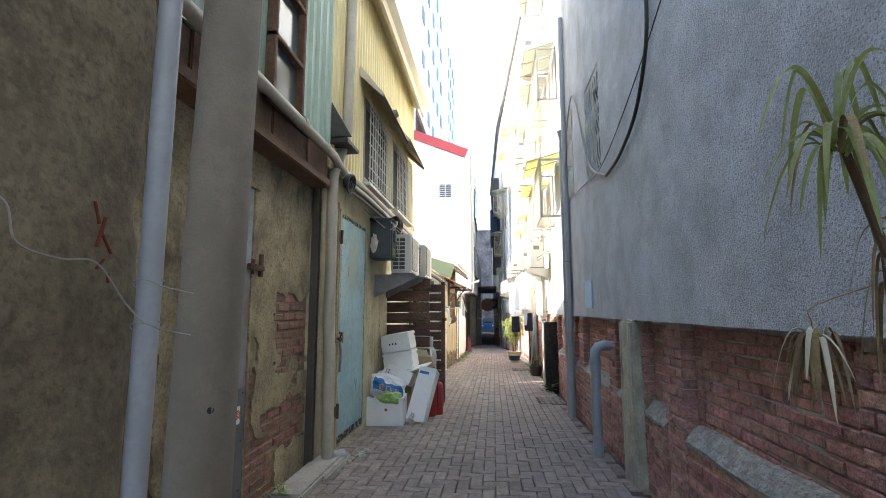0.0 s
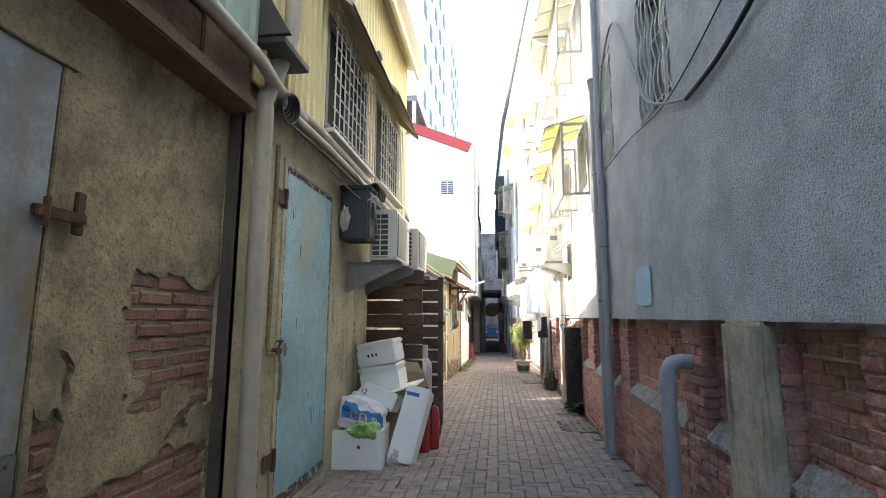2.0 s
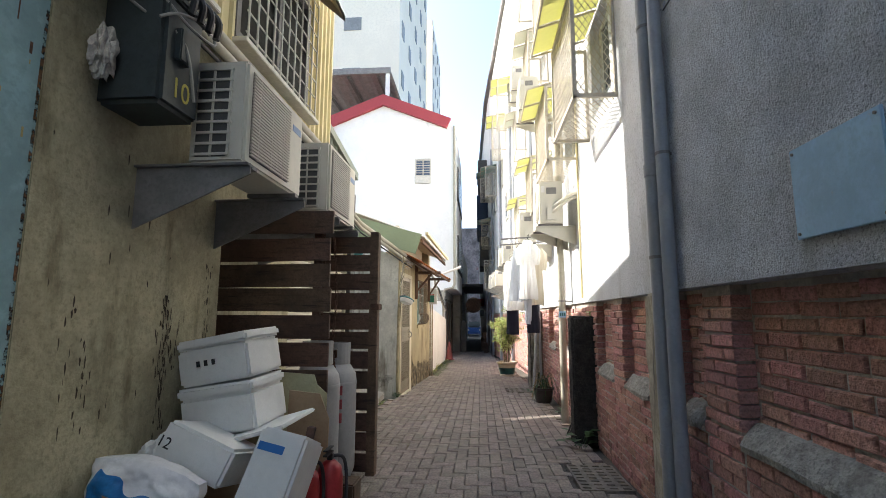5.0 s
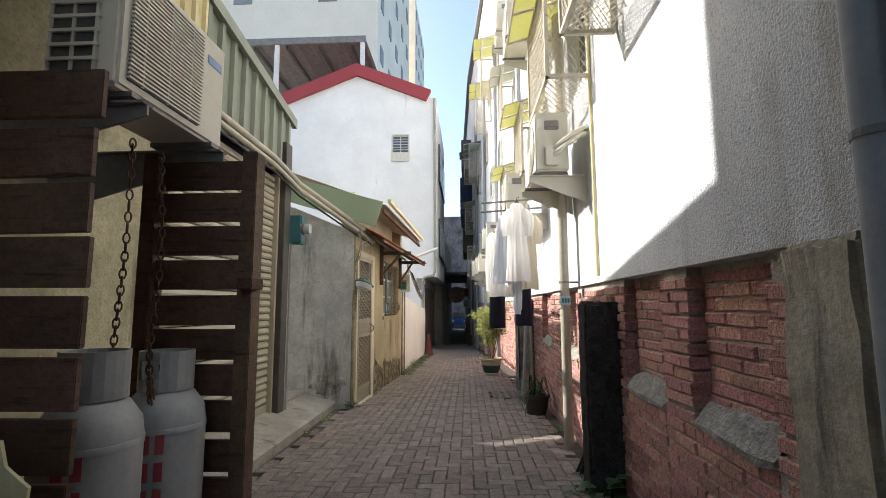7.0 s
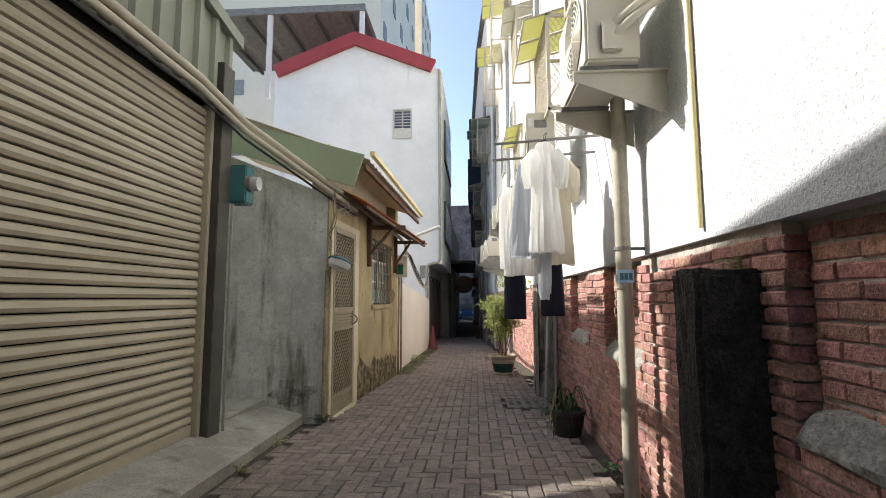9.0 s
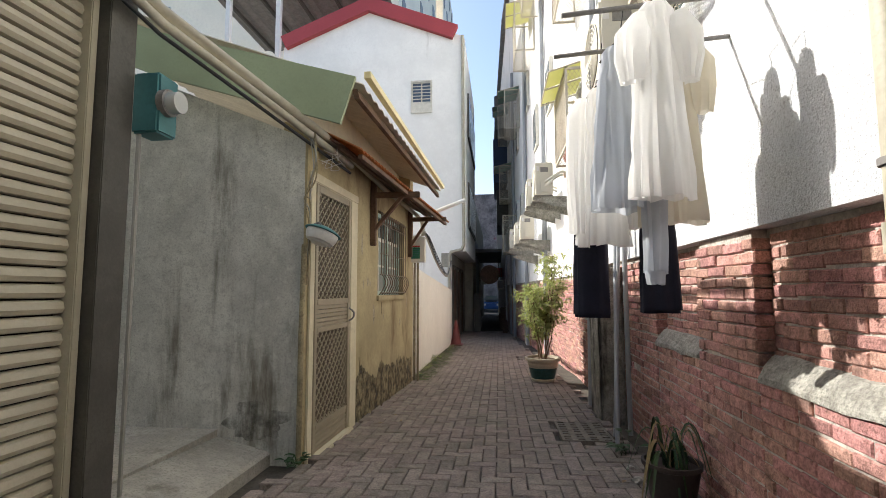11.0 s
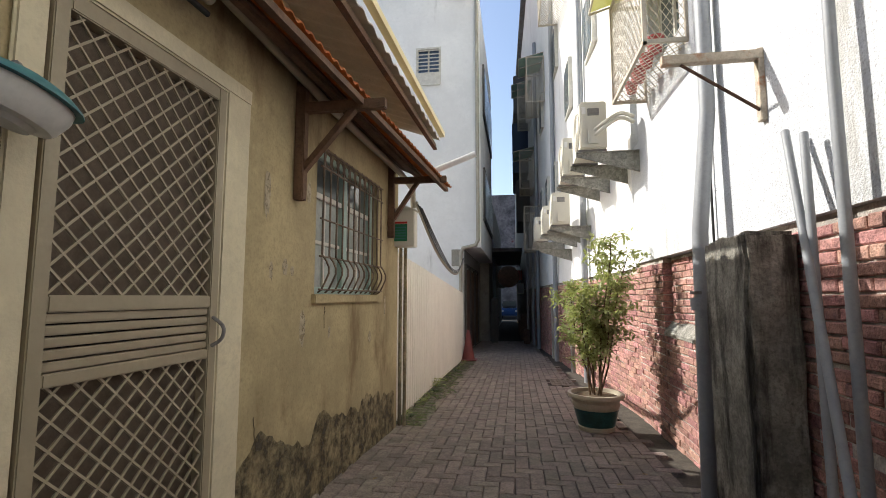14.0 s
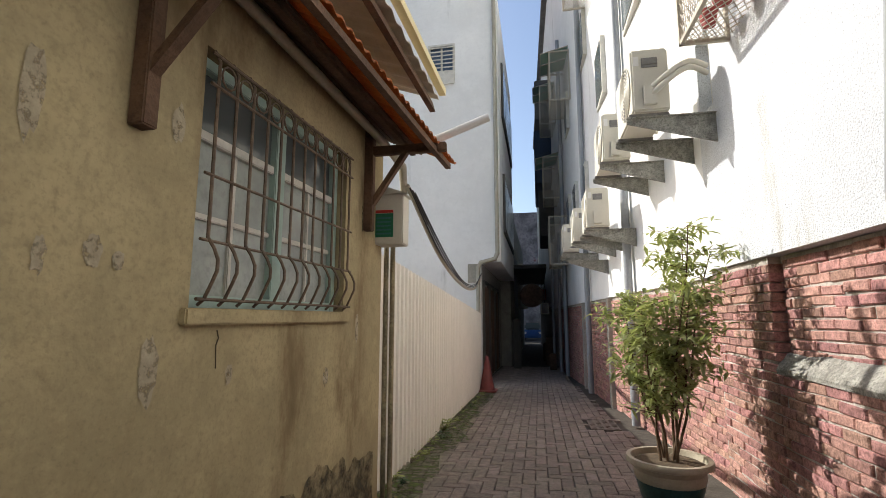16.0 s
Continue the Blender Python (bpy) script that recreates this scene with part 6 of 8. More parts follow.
bundle = thing("cable_bundle", (-1.1, 16.4, 1.5), "grey cable bundle sagging from meter cabinet to house", "cable")
for k in range(4):
    bm = B()
    e = 0.02 * k
    tube(bm, curve_points([(-1.08 + e, 16.3, 1.75 - e), (-1.0 + e, 17.2, 1.3), (-1.05, 19.0, 1.15 + e), (-1.3, 22.0, 1.35 + e), (-1.5 + e, 24.22, 1.75 + e)]), 0.018 if k == 0 else 0.007, 7)
    part("strand", bm, M_PVCW if k == 0 else M_CABLE, bundle)

# ---- things along the right side ----
NEAR = Matrix.Translation((0.15, 3.0, 1.16)) @ Matrix.Diagonal((0.88, 0.88, 0.88, 1.0)) @ Matrix.Translation((-0.15, -3.0, -1.16))


def drawn_in(ob):
    ob.matrix_basis = NEAR @ ob.matrix_basis
    return ob


def window_in_wall(name, x, y0, y1, z0, z1, bars, label, frosted=False):
    w = thing(name, (x, (y0 + y1) / 2, z0), label, "window", kind="structure")
    for c in ((x + 0.10, y0, z0, x + 0.15, y0 + 0.04, z1), (x + 0.10, y1 - 0.04, z0, x + 0.15, y1, z1), (x + 0.10, y0 + 0.04, z0, x + 0.15, y1 - 0.04, z0 + 0.05), (x + 0.10, y0 + 0.04, z1 - 0.05, x + 0.15, y1 - 0.04, z1), (x + 0.10, (y0 + y1) / 2 - 0.02, z0 + 0.05, x + 0.15, (y0 + y1) / 2 + 0.02, z1 - 0.05)):
        bm = B()
        bx(bm, *c)
        part("frame_bar", bm, M_BARS, w)
    bm = B()
    bx(bm, x + 0.12, y0 + 0.04, z0 + 0.05, x + 0.13, y1 - 0.04, z1 - 0.05)
    part("pane", bm, M_GLASS, w)
    if bars:
        n = 8
        for k in range(n):
            y = y0 + 0.03 + (y1 - y0 - 0.06) * k / (n - 1)
            bm = B()
            tube(bm, [(x + 0.015, y, z1 - 0.01)] + [(x + 0.015 - 0.03 * abs(math.sin(j * math.pi / 3)), y, z1 - 0.02 - (z1 - z0 - 0.04) * j / 9) for j in range(10)], 0.006, 6)
            part("bar", bm, M_BARS, w)
        for z in (z0 + 0.06, (z0 + z1) / 2, z1 - 0.08):
            bm = B()
            rod(bm, (x + 0.012, y0, z), (x + 0.012, y1, z), 0.006, 6)
            part("crossbar", bm, M_BARS, w)
    return w


drawn_in(window_in_wall("window_4", 1.23, 5.05, 5.85, 2.9, 4.15, True, "deep set window with twisted white iron bars"))
drawn_in(window_in_wall("window_5", 1.23, 6.85, 7.4, 3.0, 4.35, True, "narrow deep set window with white iron bars"))
for i, (a, b, c, d) in enumerate(WIN_M):
    window_in_wall("window_%d" % (6 + i), 1.26 + rx((a + b) / 2), a, b, c, d, False, "plain white framed window in a sunlit wall")

bm = B()
bx(bm, 1.217, 5.79, 1.27, 1.228, 6.22, 1.62, 0.003)
plaque = thing("plaque", (1.22, 6.0, 1.27), "pale blue painted metal plaque screwed to a wall", "plaque")
part("sheet", bm, material("pale_blue_enamel", (0.36, 0.57, 0.74), 0.5, 0.1, 4, 0.05, 60, stain=(0.5, 0.5, 0.48), stain_amount=0.3, stain_scale=14), plaque)
for y, z in ((5.81, 1.29), (6.20, 1.29), (5.81, 1.6), (6.20, 1.6)):
    bm = B()
    tube(bm, [(1.218, y, z), (1.212, y, z)], 0.006, 8)
    part("screw", bm, M_BRKT, plaque)
drawn_in(plaque)


def upright_pipe(name, pts, r, mat, label, collars=(), straps=()):
    p = thing(name, pts[0], label, "pipe", "upright pipes")
    bm = B()
    tube(bm, pts, r, 16)
    part("pipe_body", bm, mat, p, smooth=True)
    for z in collars:
        bm = B()
        x, y = pts[0][0], pts[0][1]
        tube(bm, [(x, y, z), (x, y, z + 0.08)], r * 1.13, 16)
        part("collar", bm, mat, p, smooth=True)
    for z in straps:
        bm = B()
        x, y = pts[0][0], pts[0][1]
        tube(bm, [(x, y, z), (x, y, z + 0.02)], r * 1.1, 14)
        bx(bm, x, y - 0.006, z, 1.26, y + 0.006, z + 0.018)
        part("strap", bm, M_BRKT, p)
    return p


g5 = gz(5.15)
drawn_in(upright_pipe("drain_pipe", [(1.09, 5.12, g5 - 0.17), (1.09, 5.12, 0.70), (1.10, 5.13, 0.78), (1.14, 5.15, 0.83), (1.2, 5.16, 0.845), (1.36, 5.17, 0.845)], 0.055, M_PVC, "grey plastic drain pipe bending into a brick wall", (0.62,)))
drawn_in(upright_pipe("drain_pipe", [(1.165, 7.50, gz(7.5) - 0.17), (1.165, 7.50, 4.1), (1.13, 7.50, 4.25)], 0.05, M_PVC, "grey plastic drain pipe up a white wall corner", (0.12, 1.9), (1.35, 2.95)))
drawn_in(upright_pipe("drain_pipe", [(1.18, 7.36, gz(7.3) - 0.17), (1.18, 7.36, 6.2)], 0.042, M_PVC, "bluish grey plastic drain pipe beside a twin pipe", (), (2.0,)))
upright_pipe("drain_pipe", [(1.07, 10.45, gz(10.4)), (1.075, 10.45, 1.2), (1.085, 10.45, 6.5)], 0.045, M_PVCW, "pale plastic drain pipe standing before a brick wall", (0.95,), (1.18,))
upright_pipe("drain_pipe", [(1.08, 14.82, gz(14.8)), (1.10, 14.81, 1.2), (1.18, 14.80, 2.0), (1.20, 14.80, 6.5)], 0.048, M_PVC, "grey plastic drain pipe beside a mouldy pillar", (0.7,), (0.8,))
upright_pipe("wall_conduit", [(1.172, 9.66, 1.2), (1.172, 9.66, 6.0)], 0.012, M_YELLOW, "thin yellowed conduit up a white wall")
upright_pipe("wall_conduit", [(1.235, 14.95, 1.1), (1.24, 14.95, 6.0)], 0.008, M_CABLE, "thin black cable down a white wall")
for a, b in (((1.17, 13.92, 1.55), (0.98, 13.25, gz(13.3))), ((1.18, 13.80, 1.5), (1.02, 13.5, gz(13.5)))):
    bm = B()
    tube(bm, [a, b], 0.018, 12)
    tagged(part("leaning_pipe", bm, M_PVC, smooth=True), "grey plastic pipe leaning against a brick wall", "pipe", "leaning pipes")
upright_pipe("drain_pipe", [(1.16, 13.55, gz(13.5)), (1.16, 13.55, 1.7), (1.18, 13.56, 2.6)], 0.022, M_PVC, "pale plastic drain pipe behind leaning pipes")

# hanging black strap and loose cables on the near wall
for pts, r, mt, lab in (([(1.21, 3.2, 3.75), (1.20, 3.25, 3.3), (1.20, 3.6, 2.9), (1.21, 4.2, 2.72), (1.21, 4.75, 2.68)], 0.016, M_CABLE, "thick black cable looping down a white wall"), ([(1.21, 4.75, 2.68), (1.20, 5.4, 2.95), (1.20, 5.75, 3.3), (1.20, 6.3, 4.2), (1.2, 6.7, 4.45), (1.2, 7.2, 4.1), (1.17, 7.3, 3.5)], 0.012, M_CABLEG, "grey cable looping past barred windows"), ([(1.22, 2.0, 3.9), (1.22, 3.5, 3.25), (1.22, 5.0, 2.86), (1.22, 6.2, 2.93), (1.22, 7.3, 2.96)], 0.005, M_CABLE, "thin black cable pinned along a white wall"), ([(1.35, 7.6, 3.1), (1.34, 8.4, 2.55), (1.345, 9.2, 2.3), (1.36, 10.2, 2.28)], 0.008, M_CABLEG, "grey cable sagging along a sunlit wall"), ([(1.35, 8.4, 4.2), (1.355, 9.6, 2.95), (1.365, 10.4, 2.6)], 0.005, M_CABLE, "thin cable along a sunlit wall")):
    bm = B()
    tube(bm, curve_points(pts), r, 8)
    drawn_in(tagged(part("wall_cable", bm, mt), lab, "cable", "wall cables"))

# posts of the brick base
for x0, x1, y0, y1, top, mt, lab in ((1.075, 1.24, 3.94, 4.32, 1.148, M_POST, "streaked bare concrete post in a brick wall"), (1.10, 1.25, 7.12, 7.42, 1.148, M_POST, "streaked bare concrete post in a brick wall"), (0.97, 1.265, 9.28, 9.5, 1.0, M_BLACKC, "black mouldy concrete pillar standing before brickwork"), (1.02, 1.265, 14.05, 14.55, 1.10, M_MOULDC, "tall mouldy concrete pillar against a brick wall")):
    bm = B()
    bx(bm, x0, y0, gz(y0) - 0.1, x1, y1, top, 0.02)
    bmesh.ops.subdivide_edges(bm, edges=[e for e in bm.edges if e.calc_length() > 0.15], cuts=11, use_grid_fill=True)
    for v in bm.verts:
        v.co += 0.012 * noise.noise_vector(v.co * 9) + 0.006 * noise.noise_vector(v.co * 31)
    tagged(part("concrete_pillar", bm, mt), lab, "pillar", "concrete pillars")

# drain gratings
M_GRATE = material("dirty_drain_concrete", (0.19, 0.165, 0.135), 0.95, 0.3, 10, 0.4, 70, stain=(0.08, 0.07, 0.055), stain_amount=0.5, stain_scale=6)
for gx0, gy0, gx1, gy1 in ((0.74, 7.85, 1.12, 8.5), (0.55, 13.3, 0.98, 13.95), (0.45, 19.2, 0.8, 19.9)):
    gr = thing("drain_grate", ((gx0 + gx1) / 2, (gy0 + gy1) / 2, gz(gy0)), "concrete drain grate with slots set in pavers", "drain grate", "drain grates")
    holes = []
    nx, nyy = 4, 8
    for i in range(nx):
        for j in range(nyy):
            cx, cy = gx0 + (gx1 - gx0) * (i + 0.5) / nx, gy0 + (gy1 - gy0) * (j + 0.5) / nyy
            holes.append((cx - 0.03, cx + 0.03, cy - 0.015, cy + 0.015))
    bm = B()
    xs = sorted({gx0, gx1, *[h[0] for h in holes], *[h[1] for h in holes]})
    ys = sorted({gy0, gy1, *[h[2] for h in holes], *[h[3] for h in holes]})
    for xa, xb in zip(xs, xs[1:]):
        for ya, yb in zip(ys, ys[1:]):
            mx, my = (xa + xb) / 2, (ya + yb) / 2
            if any(h[0] < mx < h[1] and h[2] < my < h[3] for h in holes):
                continue
            bx(bm, xa, ya, -0.03, xb, yb, 0.009)
    bmesh.ops.remove_doubles(bm, verts=bm.verts, dist=1e-5)
    for v in bm.verts:
        v.co.z += gz(v.co.y)
    part("slab", bm, M_GRATE, gr)
    # near-black floor, so the slots' shade comes from its colour
    bm = B()
    bx(bm, gx0, gy0, gz(gy0) - 0.09, gx1, gy1, gz(gy0) - 0.05)
    part("pit", bm, M_DARK, gr)


# window cages with yellow sheets
M_YSHEET = let_light_through(material("yellow_translucent_sheet", (0.64, 0.62, 0.30), 0.4, 0.08, 4, 0.0, 30), (0.70, 0.70, 0.36), 0.5)
M_WSHEET = let_light_through(material("bleached_sheet", (0.62, 0.62, 0.55), 0.5, 0.08, 4, 0.0, 30), (0.6, 0.6, 0.5), 0.4)
M_CAGE = material("weathered_cage_bar", (0.50, 0.45, 0.36), 0.6, 0.15, 8, 0.05, 60, stain=(0.2, 0.12, 0.07), stain_amount=0.3, stain_scale=9)


def cage(xo, xw, y0, y1, z0, z1, sheet=M_YSHEET, label="weathered window cage of diamond mesh under yellow sheets"):
    xo, xw = xo + rx(y0), xw + rx(y0)
    c = thing("window_cage", ((xo + xw) / 2, (y0 + y1) / 2, z0), label, "window cage", "window cages")
    corners = [(xo, y0), (xo, y1), (xw, y0), (xw, y1)]
    for x, y in corners:
        bm = B()
        bx(bm, x - 0.016, y - 0.016, z0, x + 0.016, y + 0.016, z1)
        part("post", bm, M_CAGE, c)
    for z in (z0, z1):
        for a, b in (((xo, y0), (xo, y1)), ((xo, y0), (xw, y0)), ((xo, y1), (xw, y1))):
            bm = B()
            bx(bm, min(a[0], b[0]) - 0.014, min(a[1], b[1]) - 0.014, z - 0.016, max(a[0], b[0]) + 0.014, max(a[1], b[1]) + 0.014, z + 0.016)
            part("rail", bm, M_CAGE, c)
    for o, u, v, w, h in (((xo, y0, z0), (0, 1, 0), (0, 0, 1), y1 - y0, z1 - z0), ((xo, y0, z0), (1, 0, 0), (0, 0, 1), xw - xo, z1 - z0), ((xo, y0, z0), (1, 0, 0), (0, 1, 0), xw - xo, y1 - y0), ((xo, y1, z0), (1, 0, 0), (0, 0, 1), xw - xo, z1 - z0)):
        bm = B()
        diamond(bm, o, u, v, w, h, 0.055, 0.085, 0.0035)
        part("mesh_panel", bm, M_CAGE, c)
    if sheet:
        n = 2
        for k in range(n):
            ya, yb = y0 + (y1 - y0) * k / n + 0.015, y0 + (y1 - y0) * (k + 1) / n - 0.015
            bm = B()
            vs = [bm.verts.new(p) for p in ((xo - 0.22, ya, z1 - 0.02), (xo - 0.22, yb, z1 - 0.02), (xw, yb, z1 + 0.14), (xw, ya, z1 + 0.14))]
            vt = [bm.verts.new(p.co + Vector((0, 0, 0.004))) for p in vs]
            bm.faces.new(vs[::-1]), bm.faces.new(vt)
            for i in range(4):
                bm.faces.new((vs[i], vs[(i + 1) % 4], vt[(i + 1) % 4], vt[i]))
            part("yellow_sheet", bm, sheet, c, "yellow translucent sheet")
        for y in (y0, (y0 + y1) / 2, y1):
            bm = B()
            tube(bm, [(xo - 0.22, y, z1 - 0.035), (xw, y, z1 + 0.125)], 0.012, 4)
            part("sheet_rib", bm, M_CAGE, c)
        bm = B()
        tube(bm, [(xo - 0.22, y0, z1 - 0.035), (xo - 0.22, y1, z1 - 0.035)], 0.012, 4)
        part("sheet_rail", bm, M_CAGE, c)
    return c


cage(0.92, 1.255, 7.92, 8.95, 2.78, 3.75)
cage(0.91, 1.255, 9.68, 10.7, 2.84, 3.75)
cage(0.94, 1.255, 15.27, 16.45, 2.75, 3.75)
cage(0.92, 1.255, 11.9, 12.8, 2.68, 3.6)
for y0, z0 in ((8.1, 4.9), (9.9, 5.1), (12.0, 5.0), (15.4, 5.0), (10.0, 7.4), (13.0, 7.4)):
    cage(0.93, 1.255, y0, y0 + 0.95, z0, z0 + 0.95, M_WSHEET, "weathered window cage of diamond mesh under bleached sheets")

# pots in the cage
for k, (y, r) in enumerate(((15.5, 0.07), (15.75, 0.06), (16.05, 0.075), (16.3, 0.06))):
    pt = thing("flower_pot", (1.08, y, 2.77), "small red flower pot with sprouts in a window cage", "flower pot", "flower pots")
    bm = B()
    lathe(bm, [(r * 0.7, 2.775), (r, 2.775 + r * 1.5), (r * 1.08, 2.775 + r * 1.55), (r * 1.08, 2.775 + r * 1.8), (r * 0.9, 2.775 + r * 1.8), (r * 0.85, 2.775 + r * 1.6)], 1.08, y, 16)
    part("pot", bm, bpy.data.materials.get("red_plastic_pot") or material("red_plastic_pot", (0.35, 0.07, 0.06), 0.6, 0.15, 9, 0.05, 40), pt, smooth=True)


# outdoor units of the right wall
ac_r = outdoor_unit("sunlit white outdoor air conditioner on a wall bracket", -1, True)
ac_r.location = (1.04, 9.9, 2.09)
for m in (pose(0.92, 16.74, 2.36), pose(0.87, 18.1, 2.42), pose(0.80, 19.3, 1.92), pose(0.72, 20.5, 1.93), pose(0.63, 21.9, 1.95), pose(0.98, 12.15, 2.2), pose(0.96, 11.3, 4.2), pose(1.0, 13.5, 5.6), pose(0.92, 9.2, 6.2)):
    copy_thing(ac_r, m)
for y, z, xo, xw in ((9.98, 2.09, 0.71, 1.20), (10.54, 2.09, 0.71, 1.20), (16.82, 2.36, 0.6, 1.26), (17.38, 2.36, 0.6, 1.26), (18.18, 2.42, 0.56, 1.21), (18.74, 2.42, 0.55, 1.17), (19.38, 1.92, 0.48, 1.13), (19.94, 1.92, 0.48, 1.1), (21.98, 1.95, 0.32, 0.97), (22.54, 1.95, 0.31, 0.93), (20.58, 1.93, 0.4, 1.06), (21.14, 1.72, 0.4, 1.02), (12.23, 2.2, 0.68, 1.26), (12.79, 2.2, 0.68, 1.26), (11.38, 4.2, 0.68, 1.26), (11.94, 4.2, 0.68, 1.26), (13.58, 5.6, 0.68, 1.26), (14.14, 5.6, 0.68, 1.26), (9.28, 6.2, 0.68, 1.26), (9.84, 6.2, 0.68, 1.26)):
    wall_bracket(xw, xo, y, z - 0.002, 0.24, M_SILL if y > 16 else M_ACW)
for x, y, z in ((1.04, 9.9, 2.09), (0.92, 16.74, 2.36), (0.87, 18.1, 2.42)):
    hs = thing("coolant_hose", (x, y, z), "white lagged coolant hoses from an outdoor unit", "hose", "coolant hoses")
    for k in range(2):
        bm = B()
        tube(bm, curve_points([(x - 0.14, y - 0.01, z + 0.2 - 0.06 * k), (x - 0.04, y - 0.07, z + 0.27 - 0.05 * k), (x + 0.12, y - 0.08, z + 0.36 - 0.05 * k), (x + 0.27, y - 0.02, z + 0.34 - 0.06 * k)]), 0.022, 10)
        part("hose_body", bm, M_ACW, hs, smooth=True)
    bm = B()
    bx(bm, x - 0.2, y - 0.03, z + 0.08, x - 0.1, y + 0.002, z + 0.2, 0.006)
    part("valve_cover", bm, M_ACW, hs)
    bm = B()
    bx(bm, x - 0.2, y - 0.012, z + 0.4, x - 0.08, y + 0.002, z + 0.46, 0.004)
    part("grip_recess", bm, M_BRKT, hs)

# iron clothes arm
M_ARM = material("rust_streaked_paint", (0.50, 0.43, 0.34), 0.8, 0.2, 8, 0.3, 70, stain=(0.38, 0.14, 0.045), stain_amount=0.7, stain_scale=9)
arm = thing("iron_arm", (1.25, 14.25, 2.05), "rusty iron angle arm bolted to a white wall", "bracket")
bm = B()
bx(bm, 0.74, 14.22, 2.06, 1.25, 14.27, 2.11, 0.003)
part("arm", bm, M_ARM, arm)
bm = B()
bx(bm, 1.225, 14.225, 1.72, 1.258, 14.275, 2.12, 0.003)
part("back_plate", bm, M_ARM, arm)
bm = B()
tube(bm, [(0.84, 14.245, 2.06), (1.23, 14.245, 1.78)], 0.009, 6)
part("strut", bm, M_RUST, arm)

# laundry on a rod across the alley
bm = B()
tube(bm, [(1.26, 11.62, 2.16), (0.34, 11.62, 2.1)], 0.012, 8)
tagged(part("laundry_rod", bm, M_BRKT), "steel laundry rod sticking out from the wall", "rod", "laundry rods")
bm = B()
tube(bm, [(1.26, 11.3, 2.2), (0.34, 11.3, 2.14)], 0.012, 8)
tagged(part("laundry_rod", bm, M_BRKT), "steel laundry rod sticking out from the wall", "rod", "laundry rods")
M_COTTON = let_light_through(material("white_cotton", (0.88, 0.87, 0.85), 0.9, 0.05, 5, 0.12, 180), (0.95, 0.95, 0.94), 0.62)
M_CREAM = let_light_through(material("cream_cotton", (0.80, 0.76, 0.66), 0.9, 0.05, 5, 0.12, 180), (0.86, 0.82, 0.72), 0.6)
M_GREYC = let_light_through(material("pale_grey_cotton", (0.56, 0.59, 0.63), 0.9, 0.06, 5, 0.12, 180), (0.62, 0.65, 0.7), 0.5)
M_NAVY = material("navy_cotton", (0.012, 0.014, 0.028), 0.9, 0.2, 6, 0.12, 180)
M_YCOT = material("mustard_cotton", (0.42, 0.34, 0.07), 0.9, 0.08, 5, 0.12, 180)


def garment(bm, cx, cy, rows, seed, seg=96, fold=0.026):
    """A hanging tube of cloth: rows of (height, half width, half depth, shift)."""
    dense = []
    for a, b in zip(rows, rows[1:]):
        for k in range(9):
            dense.append(tuple(p + (q - p) * k / 9 for p, q in zip(a, b)))
    dense.append(rows[-1])
    zt, zb = rows[0][0], rows[-1][0]
    rings = []
    for z, w, d, sh in dense:
        f = (zt - z) / max(1e-4, zt - zb)
        ring = []
        for j in range(seg):
            a = 2 * math.pi * j / seg
            ca, sa = math.cos(a), math.sin(a)
            k = fold * (0.2 + f) * (noise.noise(Vector((ca * 2.4 + seed, sa * 2.4, z * 0.9))) * 1.9 + noise.noise(Vector((ca * 5.0 + seed, sa * 5.0, z * 1.9))) * 0.7 + 0.2 * math.sin(a * 7 + 5 * noise.noise(Vector((z * 2.2, seed, 0)))))
            k += fold * 0.35 * noise.noise(Vector((ca * 4 + seed, sa * 4, z * 9)))
            ring.append(bm.verts.new((cx + sh + (w + k) * math.cos(a), cy + (d + k * 0.9) * math.sin(a), z + 1.0 * fold * f * f * noise.noise(Vector((ca * 1.3 + seed, sa * 1.3, seed))))))
        rings.append(ring)
    for ra, rb in zip(rings, rings[1:]):
        for j in range(seg):
            bm.faces.new((ra[j], ra[(j + 1) % seg], rb[(j + 1) % seg], rb[j]))
    bm.faces.new(rings[0][::-1])


